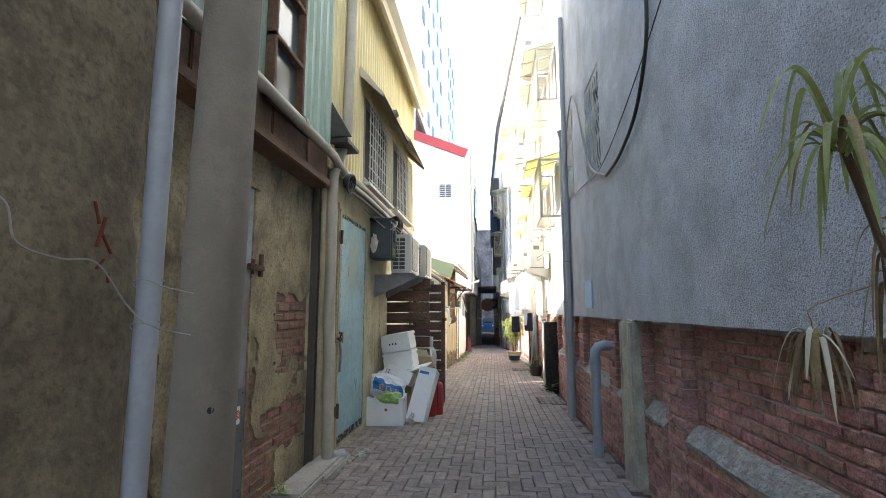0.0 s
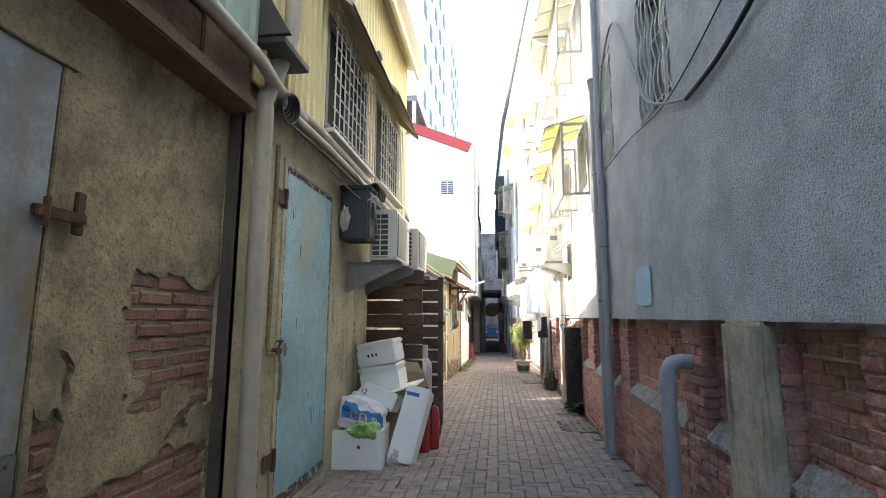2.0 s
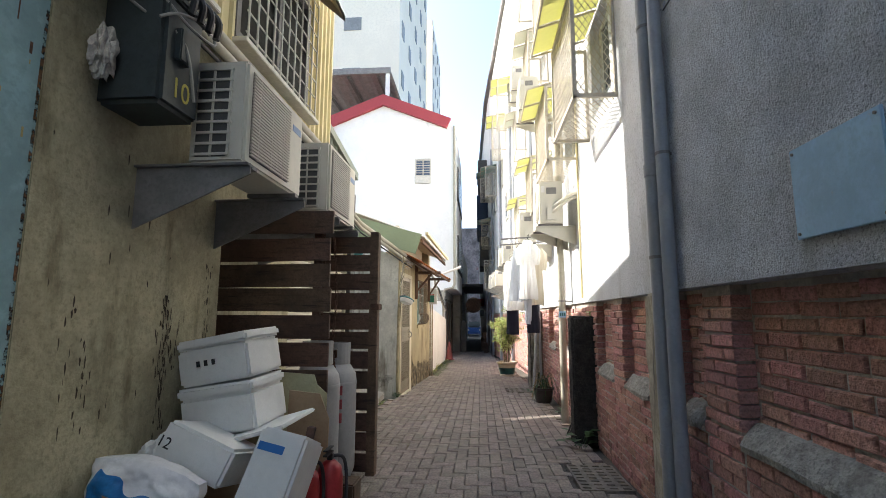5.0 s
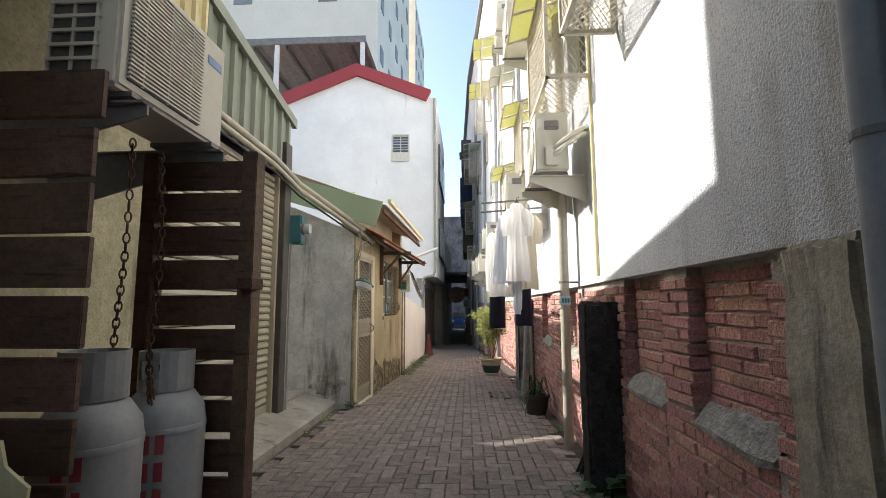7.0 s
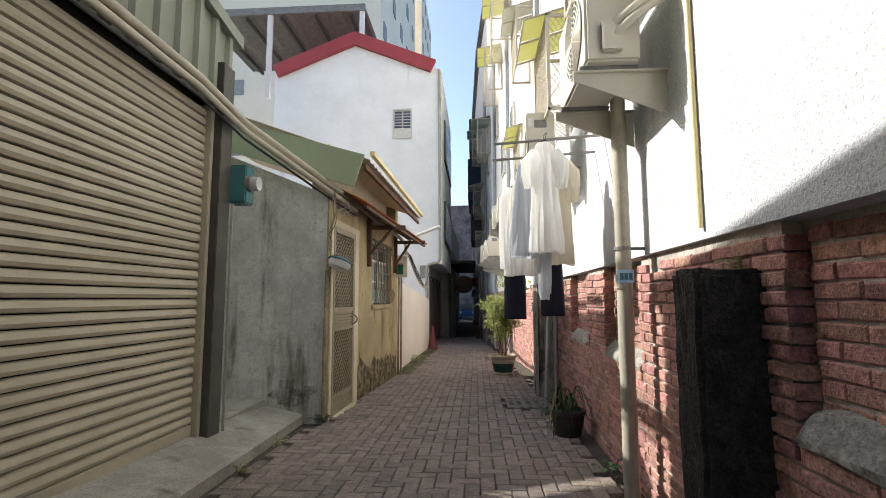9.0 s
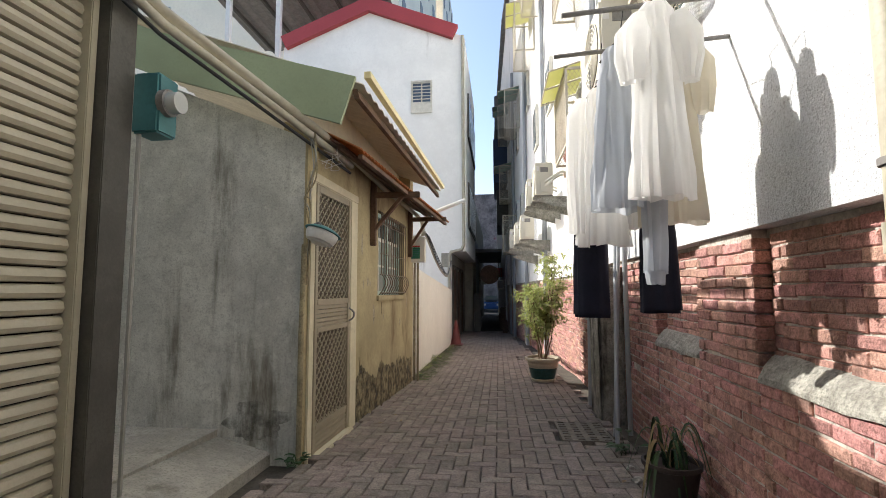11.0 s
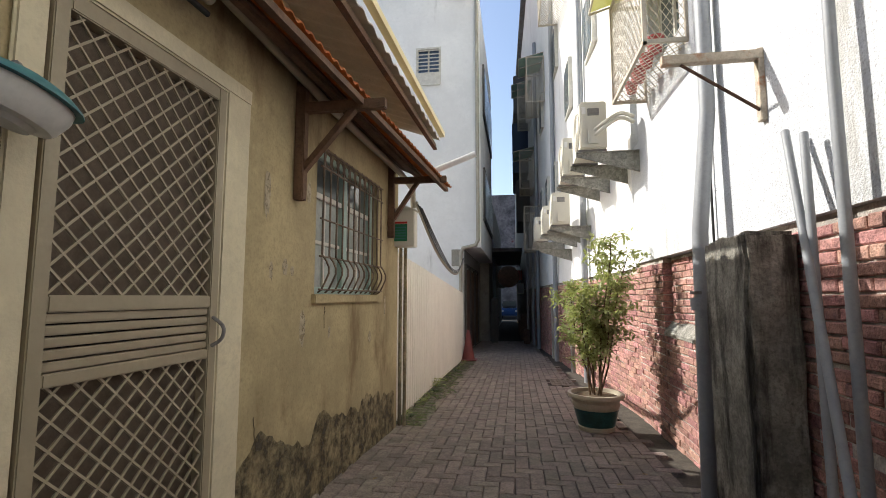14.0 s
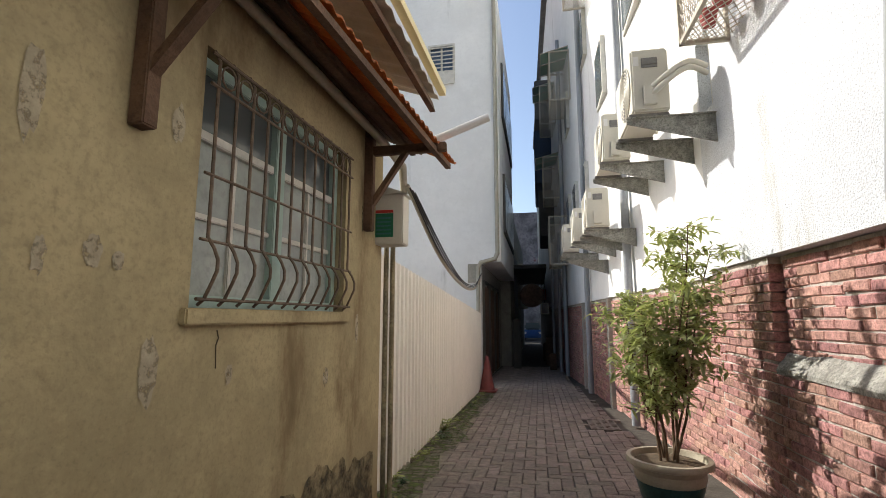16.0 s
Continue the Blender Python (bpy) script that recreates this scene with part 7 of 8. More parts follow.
def shirt(cx, cy, zs, zh, hw, mat, label, seed, sleeves, hem=None):
    s = thing("shirt", (cx, cy, zh), label, "shirt", "laundry")
    bm = B()
    garment(bm, cx, cy, [(zs + 0.05, 0.045, 0.03, 0), (zs + 0.02, 0.07, 0.035, 0), (zs - 0.04, hw * 0.66, 0.04, 0), (zs - 0.12, hw * 0.8, 0.05, 0), ((zs + zh) / 2, hw * 0.93, 0.06, 0), (zh, hw * 1.12, 0.07, 0)], seed)
    part("body", bm, mat, s, smooth=True)
    for sg, drop, r in sleeves:
        bm = B()
        garment(bm, cx + sg * hw * 0.86, cy - 0.03, [(zs - 0.02, 0.03, 0.04, 0), (zs - 0.1, r, 0.05, sg * 0.025), (zs - 0.1 - drop * 0.5, r * 0.9, 0.045, sg * 0.035), (zs - 0.1 - drop, r * 0.62, 0.035, sg * 0.03)], seed + sg, 28, 0.012)
        part("sleeve", bm, mat, s, smooth=True)
        if hem and drop > 0.3:
            bm = B()
            garment(bm, cx + sg * hw * 0.86, cy - 0.03, [(zs - 0.1 - drop + 0.01, r * 0.66, 0.037, sg * 0.03), (zs - 0.1 - drop - 0.05, r * 0.5, 0.032, sg * 0.03)], seed + sg, 28, 0.006)
            part("cuff", bm, hem, s, smooth=True)
    bm = B()
    tube(bm, curve_points([(cx - hw * 0.7, cy, zs - 0.02), (cx, cy, zs + 0.07), (cx + hw * 0.7, cy, zs - 0.02)], 6), 0.006, 6)
    tube(bm, curve_points([(cx, cy, zs + 0.07), (cx, cy, zs + 0.11), (cx + 0.02, cy, zs + 0.13), (cx + 0.02, 11.62 if cy > 11.45 else 11.3, 2.16)], 4), 0.003, 5)
    part("hanger", bm, M_CABLE, s, "dark clothes hanger")


shirt(0.57, 11.62, 1.86, 1.08, 0.115, M_COTTON, "white long sleeved shirt drying on a hanger", 1.0, ((-1, 0.62, 0.05), (1, 0.6, 0.05)))
shirt(0.74, 11.5, 2.0, 1.34, 0.075, M_YCOT, "mustard yellow shirt drying between white shirts", 2.3, ((-1, 0.3, 0.05),))
shirt(0.60, 11.36, 1.95, 1.22, 0.11, M_GREYC, "pale grey long sleeved top drying on a hanger", 3.1, ((1, 0.92, 0.066),), M_GREYC)
shirt(0.83, 11.40, 2.02, 1.15, 0.125, M_CREAM, "large cream shirt drying on a hanger", 4.7, ((-1, 0.25, 0.07), (1, 0.25, 0.07)))
shirt(0.73, 11.2, 2.06, 1.24, 0.10, M_COTTON, "white short sleeved shirt drying in the sun", 5.9, ((-1, 0.22, 0.075), (1, 0.22, 0.07)))
for cx, cy, z0, z1 in ((0.53, 11.76, 0.72, 1.22), (0.83, 11.6, 0.75, 1.22)):
    t = thing("shorts", (cx, cy, z0), "dark navy shorts hanging below the shirts", "shorts", "laundry")
    for sg in (-1, 1):
        bm = B()
        garment(bm, cx + sg * 0.008, cy + sg * 0.02, [(z1, 0.08, 0.03, 0), (z1 - 0.1, 0.085, 0.05, 0), (z0 + 0.2, 0.09, 0.055, 0), (z0 - 0.01 * sg, 0.095, 0.05, 0)], cx * 9 + sg, 40, 0.007)
        part("leg", bm, M_NAVY, t, smooth=True)
    bm = B()
    garment(bm, cx, cy, [(z1 + 0.04, 0.084, 0.055, 0), (z1 - 0.01, 0.088, 0.06, 0)], cx * 7, 40, 0.004)
    part("waistband", bm, M_NAVY, t, smooth=True)
    bm = B()
    for dx in (-0.06, 0.06):
        tube(bm, [(cx + dx, cy, z1), (cx + dx * 0.3, cy, 2.13)], 0.0015, 5)
    part("hanger", bm, M_CABLE, t)


# ---- plants ----
M_LEAF = let_light_through(material("olive_leaf", (0.30, 0.33, 0.15), 0.45, 0.3, 20, 0.0, 60, random_tint=0.5), (0.4, 0.45, 0.13), 0.4)
M_LEAFD = material("dark_green_leaf", (0.035, 0.08, 0.025), 0.45, 0.3, 20, 0.0, 60, random_tint=0.4)
M_LEAFY = let_light_through(material("pale_strap_leaf", (0.30, 0.34, 0.12), 0.5, 0.25, 14, 0.0, 60, random_tint=0.25), (0.4, 0.45, 0.15), 0.3)
M_DEAD = material("dry_dead_leaf", (0.30, 0.22, 0.11), 0.9, 0.25, 20, 0.1, 60, random_tint=0.3)
M_TWIG = material("brown_twig", (0.13, 0.085, 0.05), 0.9, 0.2, 20, 0.2, 80)
M_SOIL = material("dry_soil", (0.13, 0.095, 0.06), 1.0, 0.3, 15, 0.5, 80)


def leaf_blade(bm, p, d, up, length, width, droop=0.3):
    """A narrow folded leaf of three joints."""
    p, d, up = Vector(p), Vector(d).normalized(), Vector(up)
    s = d.cross(up)
    s = s.normalized() if s.length > 1e-4 else Vector((1, 0, 0))
    n = s.cross(d)
    mid = [p, p + d * length * 0.35 + n * 0.0, p + d * length * 0.7 - Vector((0, 0, droop * length * 0.25)), p + d * length - Vector((0, 0, droop * length * 0.6))]
    w = [0.15, 1.0, 0.75, 0.0]
    L = [bm.verts.new(m + s * width * k * 0.5 + n * width * 0.12 * k) for m, k in zip(mid[:3], w)]
    C = [bm.verts.new(m) for m in mid]
    R = [bm.verts.new(m - s * width * k * 0.5 + n * width * 0.12 * k) for m, k in zip(mid[:3], w)]
    for a, b in ((0, 1), (1, 2)):
        bm.faces.new((L[a], L[b], C[b], C[a]))
        bm.faces.new((C[a], C[b], R[b], R[a]))
    bm.faces.new((L[2], C[3], C[2]))
    bm.faces.new((C[2], C[3], R[2]))


def strap_leaf(bm, p, az, out, rise, fall, width, n=10):
    p = Vector(p)
    d = Vector((math.cos(az), math.sin(az), 0))
    s = Vector((-math.sin(az), math.cos(az), 0))
    rows = []
    for k in range(n + 1):
        t = k / n
        c = p + d * out * (t - 0.15 * t * t) + Vector((0, 0, rise * math.sin(min(1, t * 1.4) * math.pi / 2) * (1 - t) * 1.6 - fall * t ** 2.2))
        w = width * (0.6 + 1.2 * t) * (1 - t) ** 0.7 + 0.0008
        rows.append((bm.verts.new(c + s * w), bm.verts.new(c - Vector((0, 0, w * 0.5))), bm.verts.new(c - s * w)))
    for a, b in zip(rows, rows[1:]):
        bm.faces.new((a[0], b[0], b[1], a[1]))
        bm.faces.new((a[1], b[1], b[2], a[2]))


# potted shrub
g16 = gz(16.47)
pot = thing("potted_shrub", (0.70, 16.47, g16), "leafy shrub in a glazed green and cream pot", "potted plant")
rr = random.Random(12)
bm = B()
lathe(bm, [(0.13, 0.0), (0.15, 0.01), (0.155, 0.04), (0.145, 0.05), (0.185, 0.2), (0.195, 0.22), (0.2, 0.24), (0.195, 0.26), (0.21, 0.29), (0.235, 0.30), (0.24, 0.32), (0.235, 0.335), (0.21, 0.335), (0.2, 0.30), (0.001, 0.295)], 0.70, 16.47, 36)
for v in bm.verts:
    v.co.z += g16
pot_body = part("pot", bm, material("cream_glaze", (0.45, 0.40, 0.30), 0.35, 0.12, 6, 0.05, 60), pot, smooth=True)
bm = B()
lathe(bm, [(0.148, 0.052), (0.150, 0.052), (0.188, 0.198), (0.186, 0.199)], 0.70, 16.47, 36)
for v in bm.verts:
    v.co.z += g16
    v.co.x = 0.70 + (v.co.x - 0.70) * 1.012
    v.co.y = 16.47 + (v.co.y - 16.47) * 1.012
part("glaze_band", bm, material("dark_green_glaze", (0.02, 0.07, 0.065), 0.3, 0.3, 14, 0.05, 60), pot_body, "dark green glazed band", True)
bm = B()
lathe(bm, [(0.198, 0.30), (0.15, 0.315), (0.001, 0.32)], 0.70, 16.47, 24)
for v in bm.verts:
    v.co.z += g16 + 0.006 * noise.noise(v.co * 20)
part("soil", bm, M_SOIL, pot)
tips = []
for k in range(8):
    bm = B()
    a = k * 2.4 + rr.uniform(-0.5, 0.5)
    h = rr.uniform(0.9, 1.5)
    lean = rr.uniform(0.06, 0.36)
    pts = [(0.70 + 0.04 * math.cos(a) + lean * t * math.cos(a) + 0.02 * math.sin(7 * t + k), 16.47 + 0.04 * math.sin(a) + lean * t * math.sin(a) + 0.02 * math.cos(6 * t + k), g16 + 0.3 + h * t) for t in (0, 0.2, 0.4, 0.6, 0.8, 1.0)]
    tube(bm, pts, 0.009, 7, 0.003)
    part("stem", bm, M_TWIG, pot)
    for t in np.linspace(0.32, 1.0, 12):
        i = min(4, int(t * 5))
        p = Vector(pts[i]).lerp(Vector(pts[i + 1]), t * 5 - i)
        for _ in range(2):
            b = rr.uniform(0, 6.28)
            q = p + Vector((math.cos(b), math.sin(b), rr.uniform(-0.1, 0.5))) * rr.uniform(0.08, 0.24)
            tips.append((p, q))
bm = B()
for p, q in tips:
    tube(bm, [p, q], 0.003, 4, 0.0015)
part("twig", bm, M_TWIG, pot)["kind"] = "stuff"
bm = B()
for p, q in tips:
    if rr.random() < (0.35 if q.z < g16 + 0.8 else 0.02):
        continue
    for _ in range(rr.randint(15, 28)):
        c = p.lerp(q, rr.uniform(0.2, 1.15)) + Vector([rr.uniform(-0.035, 0.035) for _ in range(3)])
        d = Vector((rr.uniform(-1, 1), rr.uniform(-1, 1), rr.uniform(-0.7, 0.6)))
        leaf_blade(bm, c, d, (rr.uniform(-0.4, 0.4), rr.uniform(-0.4, 0.4), 1), rr.uniform(0.05, 0.09), rr.uniform(0.016, 0.028))
part("crown", bm, M_LEAF, pot)["kind"] = "stuff"
pot.matrix_basis = Matrix.Translation((0.675, 16.47, g16)) @ Matrix.Diagonal((1.12, 1.12, 1.06, 1.0))

# small pot with aloe
g12 = gz(12.1)
p2 = thing("potted_aloe", (1.02, 12.12, g12), "spiky aloe in a dark plastic pot by the wall", "potted plant")
bm = B()
lathe(bm, [(0.11, 0.0), (0.12, 0.01), (0.155, 0.2), (0.165, 0.205), (0.165, 0.23), (0.15, 0.23), (0.145, 0.2), (0.001, 0.2)], 1.02, 12.12, 24)
for v in bm.verts:
    v.co.z += g12
part("pot", bm, material("dark_plastic_pot", (0.045, 0.035, 0.03), 0.6, 0.2, 8, 0.05, 40), p2, smooth=True)
for k in range(22):
    bm = B()
    strap_leaf(bm, (1.02 + rr.uniform(-0.05, 0.05), 12.12 + rr.uniform(-0.05, 0.05), g12 + 0.2), rr.uniform(0, 6.28), rr.uniform(0.14, 0.3), rr.uniform(0.15, 0.38), rr.uniform(0.0, 0.22), rr.uniform(0.008, 0.016))
    part("leaf", bm, M_LEAFD if k % 4 else M_DEAD, p2)

# plant hanging over the near wall
hp = thing("strap_leaf_plant", (1.12, 1.35, 0.3), "strap leaved plant with drooping pale leaves before a white wall", "plant")
bm = B()
tube(bm, curve_points([(1.17, 1.42, -0.22), (1.15, 1.4, 0.5), (1.09, 1.34, 0.85), (0.98, 1.3, 1.18), (0.93, 1.3, 1.42), (0.85, 1.3, 1.73)], 6), 0.016, 8, 0.01)
part("stem", bm, M_TWIG, hp, smooth=True)
for k in range(32):
    bm = B()
    az = k * 2.399
    young = k < 7
    strap_leaf(bm, (0.845 + 0.015 * math.cos(az), 1.3 + 0.015 * math.sin(az), 1.73 + (0.03 if young else -0.02) + rr.uniform(-0.03, 0.03)), az + rr.uniform(-0.3, 0.3), rr.uniform(0.12, 0.24), rr.uniform(0.16, 0.3) if young else rr.uniform(0.03, 0.12), rr.uniform(0.0, 0.1) if young else rr.uniform(0.10, 0.30), rr.uniform(0.009, 0.014), 12)
    part("leaf", bm, M_LEAFY if k < 27 else M_DEAD, hp)
for k in range(12):
    bm = B()
    az = k * 2.399
    strap_leaf(bm, (0.93, 1.31, 1.52 - 0.015 * k), az, rr.uniform(0.05, 0.12), 0.02, rr.uniform(0.2, 0.4), rr.uniform(0.005, 0.009), 9)
    part("dead_leaf", bm, M_DEAD, hp)
hp.matrix_basis = Matrix.Translation((0.05, 0, -0.05)) @ Matrix.Translation((0, 0, 1.23)) @ Matrix.Diagonal((0.86, 0.86, 0.86, 1)) @ Matrix.Translation((0, 0, -1.23)) @ hp.matrix_basis
tuft = thing("dry_tuft", (0.77, 1.3, 1.15), "dry dead leaf tuft hanging on a thread", "plant")
for k in range(22):
    bm = B()
    strap_leaf(bm, (0.77 + rr.uniform(-0.02, 0.02), 1.3 + rr.uniform(-0.02, 0.02), 1.16), k * 2.399, rr.uniform(0.02, 0.12), rr.uniform(0.0, 0.06), rr.uniform(0.08, 0.2), rr.uniform(0.007, 0.013), 8)
    part("leaf", bm, M_DEAD if k % 3 else M_PALE, tuft)
bm = B()
tube(bm, curve_points([(0.77, 1.3, 1.16), (0.765, 1.3, 1.2), (0.78, 1.31, 1.24), (0.95, 1.31, 1.3)], 5), 0.002, 5)
part("thread", bm, M_DEAD, tuft)
tuft.matrix_basis = Matrix.Translation((0, 0, 1.23)) @ Matrix.Diagonal((0.9, 0.9, 0.9, 1)) @ Matrix.Translation((0.03, 0, -1.23)) @ tuft.matrix_basis

# broad leaves, fern and weeds
def weed(x, y, z, n, size, mat, label, seed, broad=0.5):
    r = random.Random(seed)
    w = thing("weed", (x, y, z), label, "weed", "weeds")
    for k in range(n):
        bm = B()
        a = r.uniform(0, 6.28)
        up = r.uniform(0.3, 1.4)
        base = Vector((x + r.uniform(-0.4, 0.4) * size, y + r.uniform(-0.4, 0.4) * size, z))
        tip = base + Vector((math.cos(a) * 0.5, math.sin(a) * 0.5, up)) * size * r.uniform(0.4, 0.9)
        tube(bm, [base, tip], 0.002, 4)
        leaf_blade(bm, tip, (math.cos(a), math.sin(a), 0.2), (0, 0, 1), size * r.uniform(0.5, 0.9), size * broad * r.uniform(0.6, 1.0))
        part("leaf", bm, mat, w)


weed(0.99, 9.12, gz(9.1), 14, 0.16, M_LEAFD, "broad leaved green weed at the pillar's foot", 1, 0.75)
weed(1.2, 9.42, 1.0, 22, 0.07, M_LEAFY, "small bright fern growing on a pillar top", 2, 0.3)
weed(1.1, 11.05, gz(11), 10, 0.1, M_LEAFD, "green weed at the brick wall's foot", 3, 0.5)
for k, (wx, wy) in enumerate(((-1.2, 16.7), (-1.22, 17.6), (-1.2, 18.3), (-1.23, 19.4), (-1.2, 20.6))):
    weed(wx, wy, gz(wy), 16, 0.05 + 0.015 * (k % 3), M_LEAFY if k % 2 else M_LEAFD, "low green weeds at the fence's foot", 20 + k, 0.5)
weed(0.98, 13.0, gz(13), 12, 0.13, M_LEAFD, "green weed beside a drain grate", 4, 0.6)
weed(-1.42, 12.45, gz(12.4), 22, 0.09, M_LEAFD, "low green weed at the shed's corner", 5, 0.5)
weed(-1.48, 10.9, gz(10.9), 14, 0.06, M_LEAF, "small weed along the apron's edge", 6, 0.4)
weed(-1.5, 11.6, gz(11.6), 18, 0.07, M_LEAF, "small weed along the apron's edge", 7, 0.4)
weed(-1.5, 3.4, gz(3.4) + 0.05, 16, 0.06, M_LEAF, "small yellow green weed at an old wall's foot", 8, 0.5)
for k in range(9):
    weed(-1.24 + rr.uniform(-0.05, 0.05), 16.6 + 0.7 * k + rr.uniform(-0.2, 0.2), gz(17 + 0.6 * k), 10 if k != 3 else 26, 0.07 if k != 3 else 0.13, M_LEAF, "small weed along the fence's foot", 20 + k, 0.45)
for k in range(26):
    bm = B()
    leaf_blade(bm, (0, 0, 0), (1, 0, 0.1), (0, 0, 1), 0.05, 0.025, 0.1)
    y = rr.uniform(3, 20)
    o = tagged(part("fallen_leaf", bm, M_DEAD), "dry fallen leaf on the pavers", "leaf", "fallen leaves")
    o.matrix_basis = pose(rr.choice((rr.uniform(-1.2, -0.9), rr.uniform(0.6, 0.95))), y, gz(y) + 0.01, 0, 0, rr.uniform(0, 360))

# moss along the fence's foot
M_MOSS = ragged(material("green_brown_moss", (0.10, 0.13, 0.035), 1.0, 0.4, 12, 0.5, 60), 14.0, 0.42, 0.58, 1.0)
bm = B()
edge = []
for k in range(61):
    y = 16.3 + 6.2 * k / 60
    edge.append((bm.verts.new((-1.32, y, gz(y) + 0.008)), bm.verts.new((-1.02 + 0.16 * noise.fractal(Vector((y * 1.4, 2, 0)), 0.8, 2, 4), y, gz(y) + 0.008))))
for a, b in zip(edge, edge[1:]):
    bm.faces.new((a[0], a[1], b[1], b[0]))
part("moss_patch", bm, M_MOSS, ground, "green brown moss on the pavers")

# traffic cone
gc = gz(22.7)
cone = thing("traffic_cone", (-1.18, 22.7, gc), "faded red traffic cone beside the fence end", "traffic cone")
M_CONE = material("faded_red_plastic", (0.2, 0.05, 0.045), 0.6, 0.12, 5, 0.05, 40)
bm = B()
lathe(bm, [(0.15, 0.03), (0.03, 0.68), (0.022, 0.69)], -1.18, 22.7, 20)
for v in bm.verts:
    v.co.z += gc
part("cone_body", bm, M_CONE, cone, smooth=True)
bm = B()
bx(bm, -1.38, 22.5, gc, -0.98, 22.9, gc + 0.035, 0.012)
part("base", bm, M_CONE, cone)

# broom and a number plate on the pipe
broom = thing("broom", (1.04, 9.78, gz(9.8)), "dark worn broom leaning beside a pillar", "broom")
bm = B()
tube(bm, [(1.06, 9.72, gz(9.7) + 0.16), (1.2, 9.62, 0.75)], 0.011, 8)
part("handle", bm, M_TWIG, broom)
for k in range(26):
    bm = B()
    a = k * 2.399
    tube(bm, [(1.06 + 0.02 * math.cos(a), 9.72 + 0.02 * math.sin(a), gz(9.7) + 0.18), (1.03 + 0.07 * math.cos(a) * (k / 26), 9.76 + 0.07 * math.sin(a) * (k / 26), gz(9.76))], 0.005, 5)
    part("bristle", bm, M_CABLE, broom)
tag_plate = thing("number_tag", (1.02, 10.4, 1.02), "small blue number tag strapped to a drain pipe", "tag")
bm = B()
bx(bm, 1.025, 10.395, 0.98, 1.115, 10.400, 1.06)
part("tag_sheet", bm, bpy.data.materials["pale_blue_enamel"], tag_plate)
for k in range(3):
    bm = B()
    bx(bm, 1.035 + 0.026 * k, 10.3925, 1.0, 1.055 + 0.026 * k, 10.3945, 1.04)
    part("digit_mark", bm, M_TEAL, tag_plate)
# ---- far things ----
# gable window
wg = thing("window_gable", (-2.44, 24.3, 6.75), "small barred window high in a white gable", "window", kind="structure")
bm = B()
bx(bm, -2.8, 24.42, 6.75, -2.08, 24.45, 7.85)
part("pane", bm, material("far_window_glass", (0.12, 0.17, 0.25), 0.15, 0.1, 2, 0, 10), wg)
for c in ((-2.8, 24.28, 6.75, -2.74, 24.36, 7.85), (-2.14, 24.28, 6.75, -2.08, 24.36, 7.85), (-2.74, 24.28, 6.75, -2.14, 24.36, 6.80), (-2.74, 24.28, 7.80, -2.14, 24.36, 7.85), (-2.46, 24.30, 6.8, -2.42, 24.36, 7.8)):
    bm = B()
    bx(bm, *c)
    part("frame_bar", bm, M_BARS, wg)
for k in range(9):
    bm = B()
    z = 6.85 + 0.11 * k
    bx(bm, -2.8, 24.25, z, -2.08, 24.275, z + 0.025)
    part("bar", bm, M_BARS, wg)
bm = B()
bx(bm, -2.78, 24.245, 6.72, -2.1, 24.275, 7.06)
part("box_front", bm, M_BARS, wg)
bm = B()
tube(bm, [(-1.06, 24.24, 9.3), (-1.06, 24.24, 2.3), (-1.12, 24.24, 2.16), (-1.46, 24.24, 2.08), (-1.53, 24.24, 1.95), (-1.53, 24.24, gz(24.2))], 0.05, 10)
tagged(part("drain_pipe", bm, M_PVCW, smooth=True), "pale drain pipe down a white gable corner", "pipe", "upright pipes")
# side windows of the gable house along the alley
for z0 in (3.0, 6.2):
    w = thing("window_side", (-0.96, 27.0, z0), "caged window on the dim side of a house", "window", "side windows", "structure")
    bm = B()
    bx(bm, -1.0, 25.4, z0, -0.93, 30.0, z0 + 1.6)
    part("frame", bm, M_STEEL, w)
    for k in range(6):
        bm = B()
        bx(bm, -0.93, 25.5 + 0.72 * k, z0 + 0.1, -0.92, 26.1 + 0.72 * k, z0 + 1.5)
        part("pane", bm, M_GLASS, w)
# rust stains and patches on the gable
bm = B()
bx(bm, -1.78, 24.25, 1.6, -1.48, 24.298, 2.05, 0.01)
tagged(part("junction_board", bm, M_CONC), "weathered board with cables on a gable corner", "board")

# roof terrace canopy behind the gable
can = thing("terrace_canopy", (-7.0, 27.0, 10.0), "grey ribbed sheet canopy on white posts over a roof terrace", "canopy")
bm = B()
corrugated_slope(bm, lambda s: (-11.5 + 7.2 * s, 26.0, 13.0), lambda s: (-11.5 + 7.2 * s, 31.0, 12.9), 60, 0.04, 4)
part("sheet", bm, M_BRKT, can)
for x in (-10.5, -8.4, -4.45):
    bm = B()
    bx(bm, x - 0.09, 26.0, 9.2, x + 0.09, 26.18, 13.0)
    part("post", bm, M_PAPER, can)
bm = B()
bx(bm, -11.5, 25.95, 12.85, -4.3, 26.05, 13.15)
part("edge_beam", bm, M_BRKT, can)
for k in range(5):
    bm = B()
    bx(bm, -11 + 1.5 * k, 26.1, 12.7, -10.9 + 1.5 * k, 31.0, 12.85)
    part("rafter", bm, M_STEEL, can)

M_FARPANE = material("dull_far_pane", (0.30, 0.31, 0.31), 0.6, 0.2, 0.6, 0.0, 6)


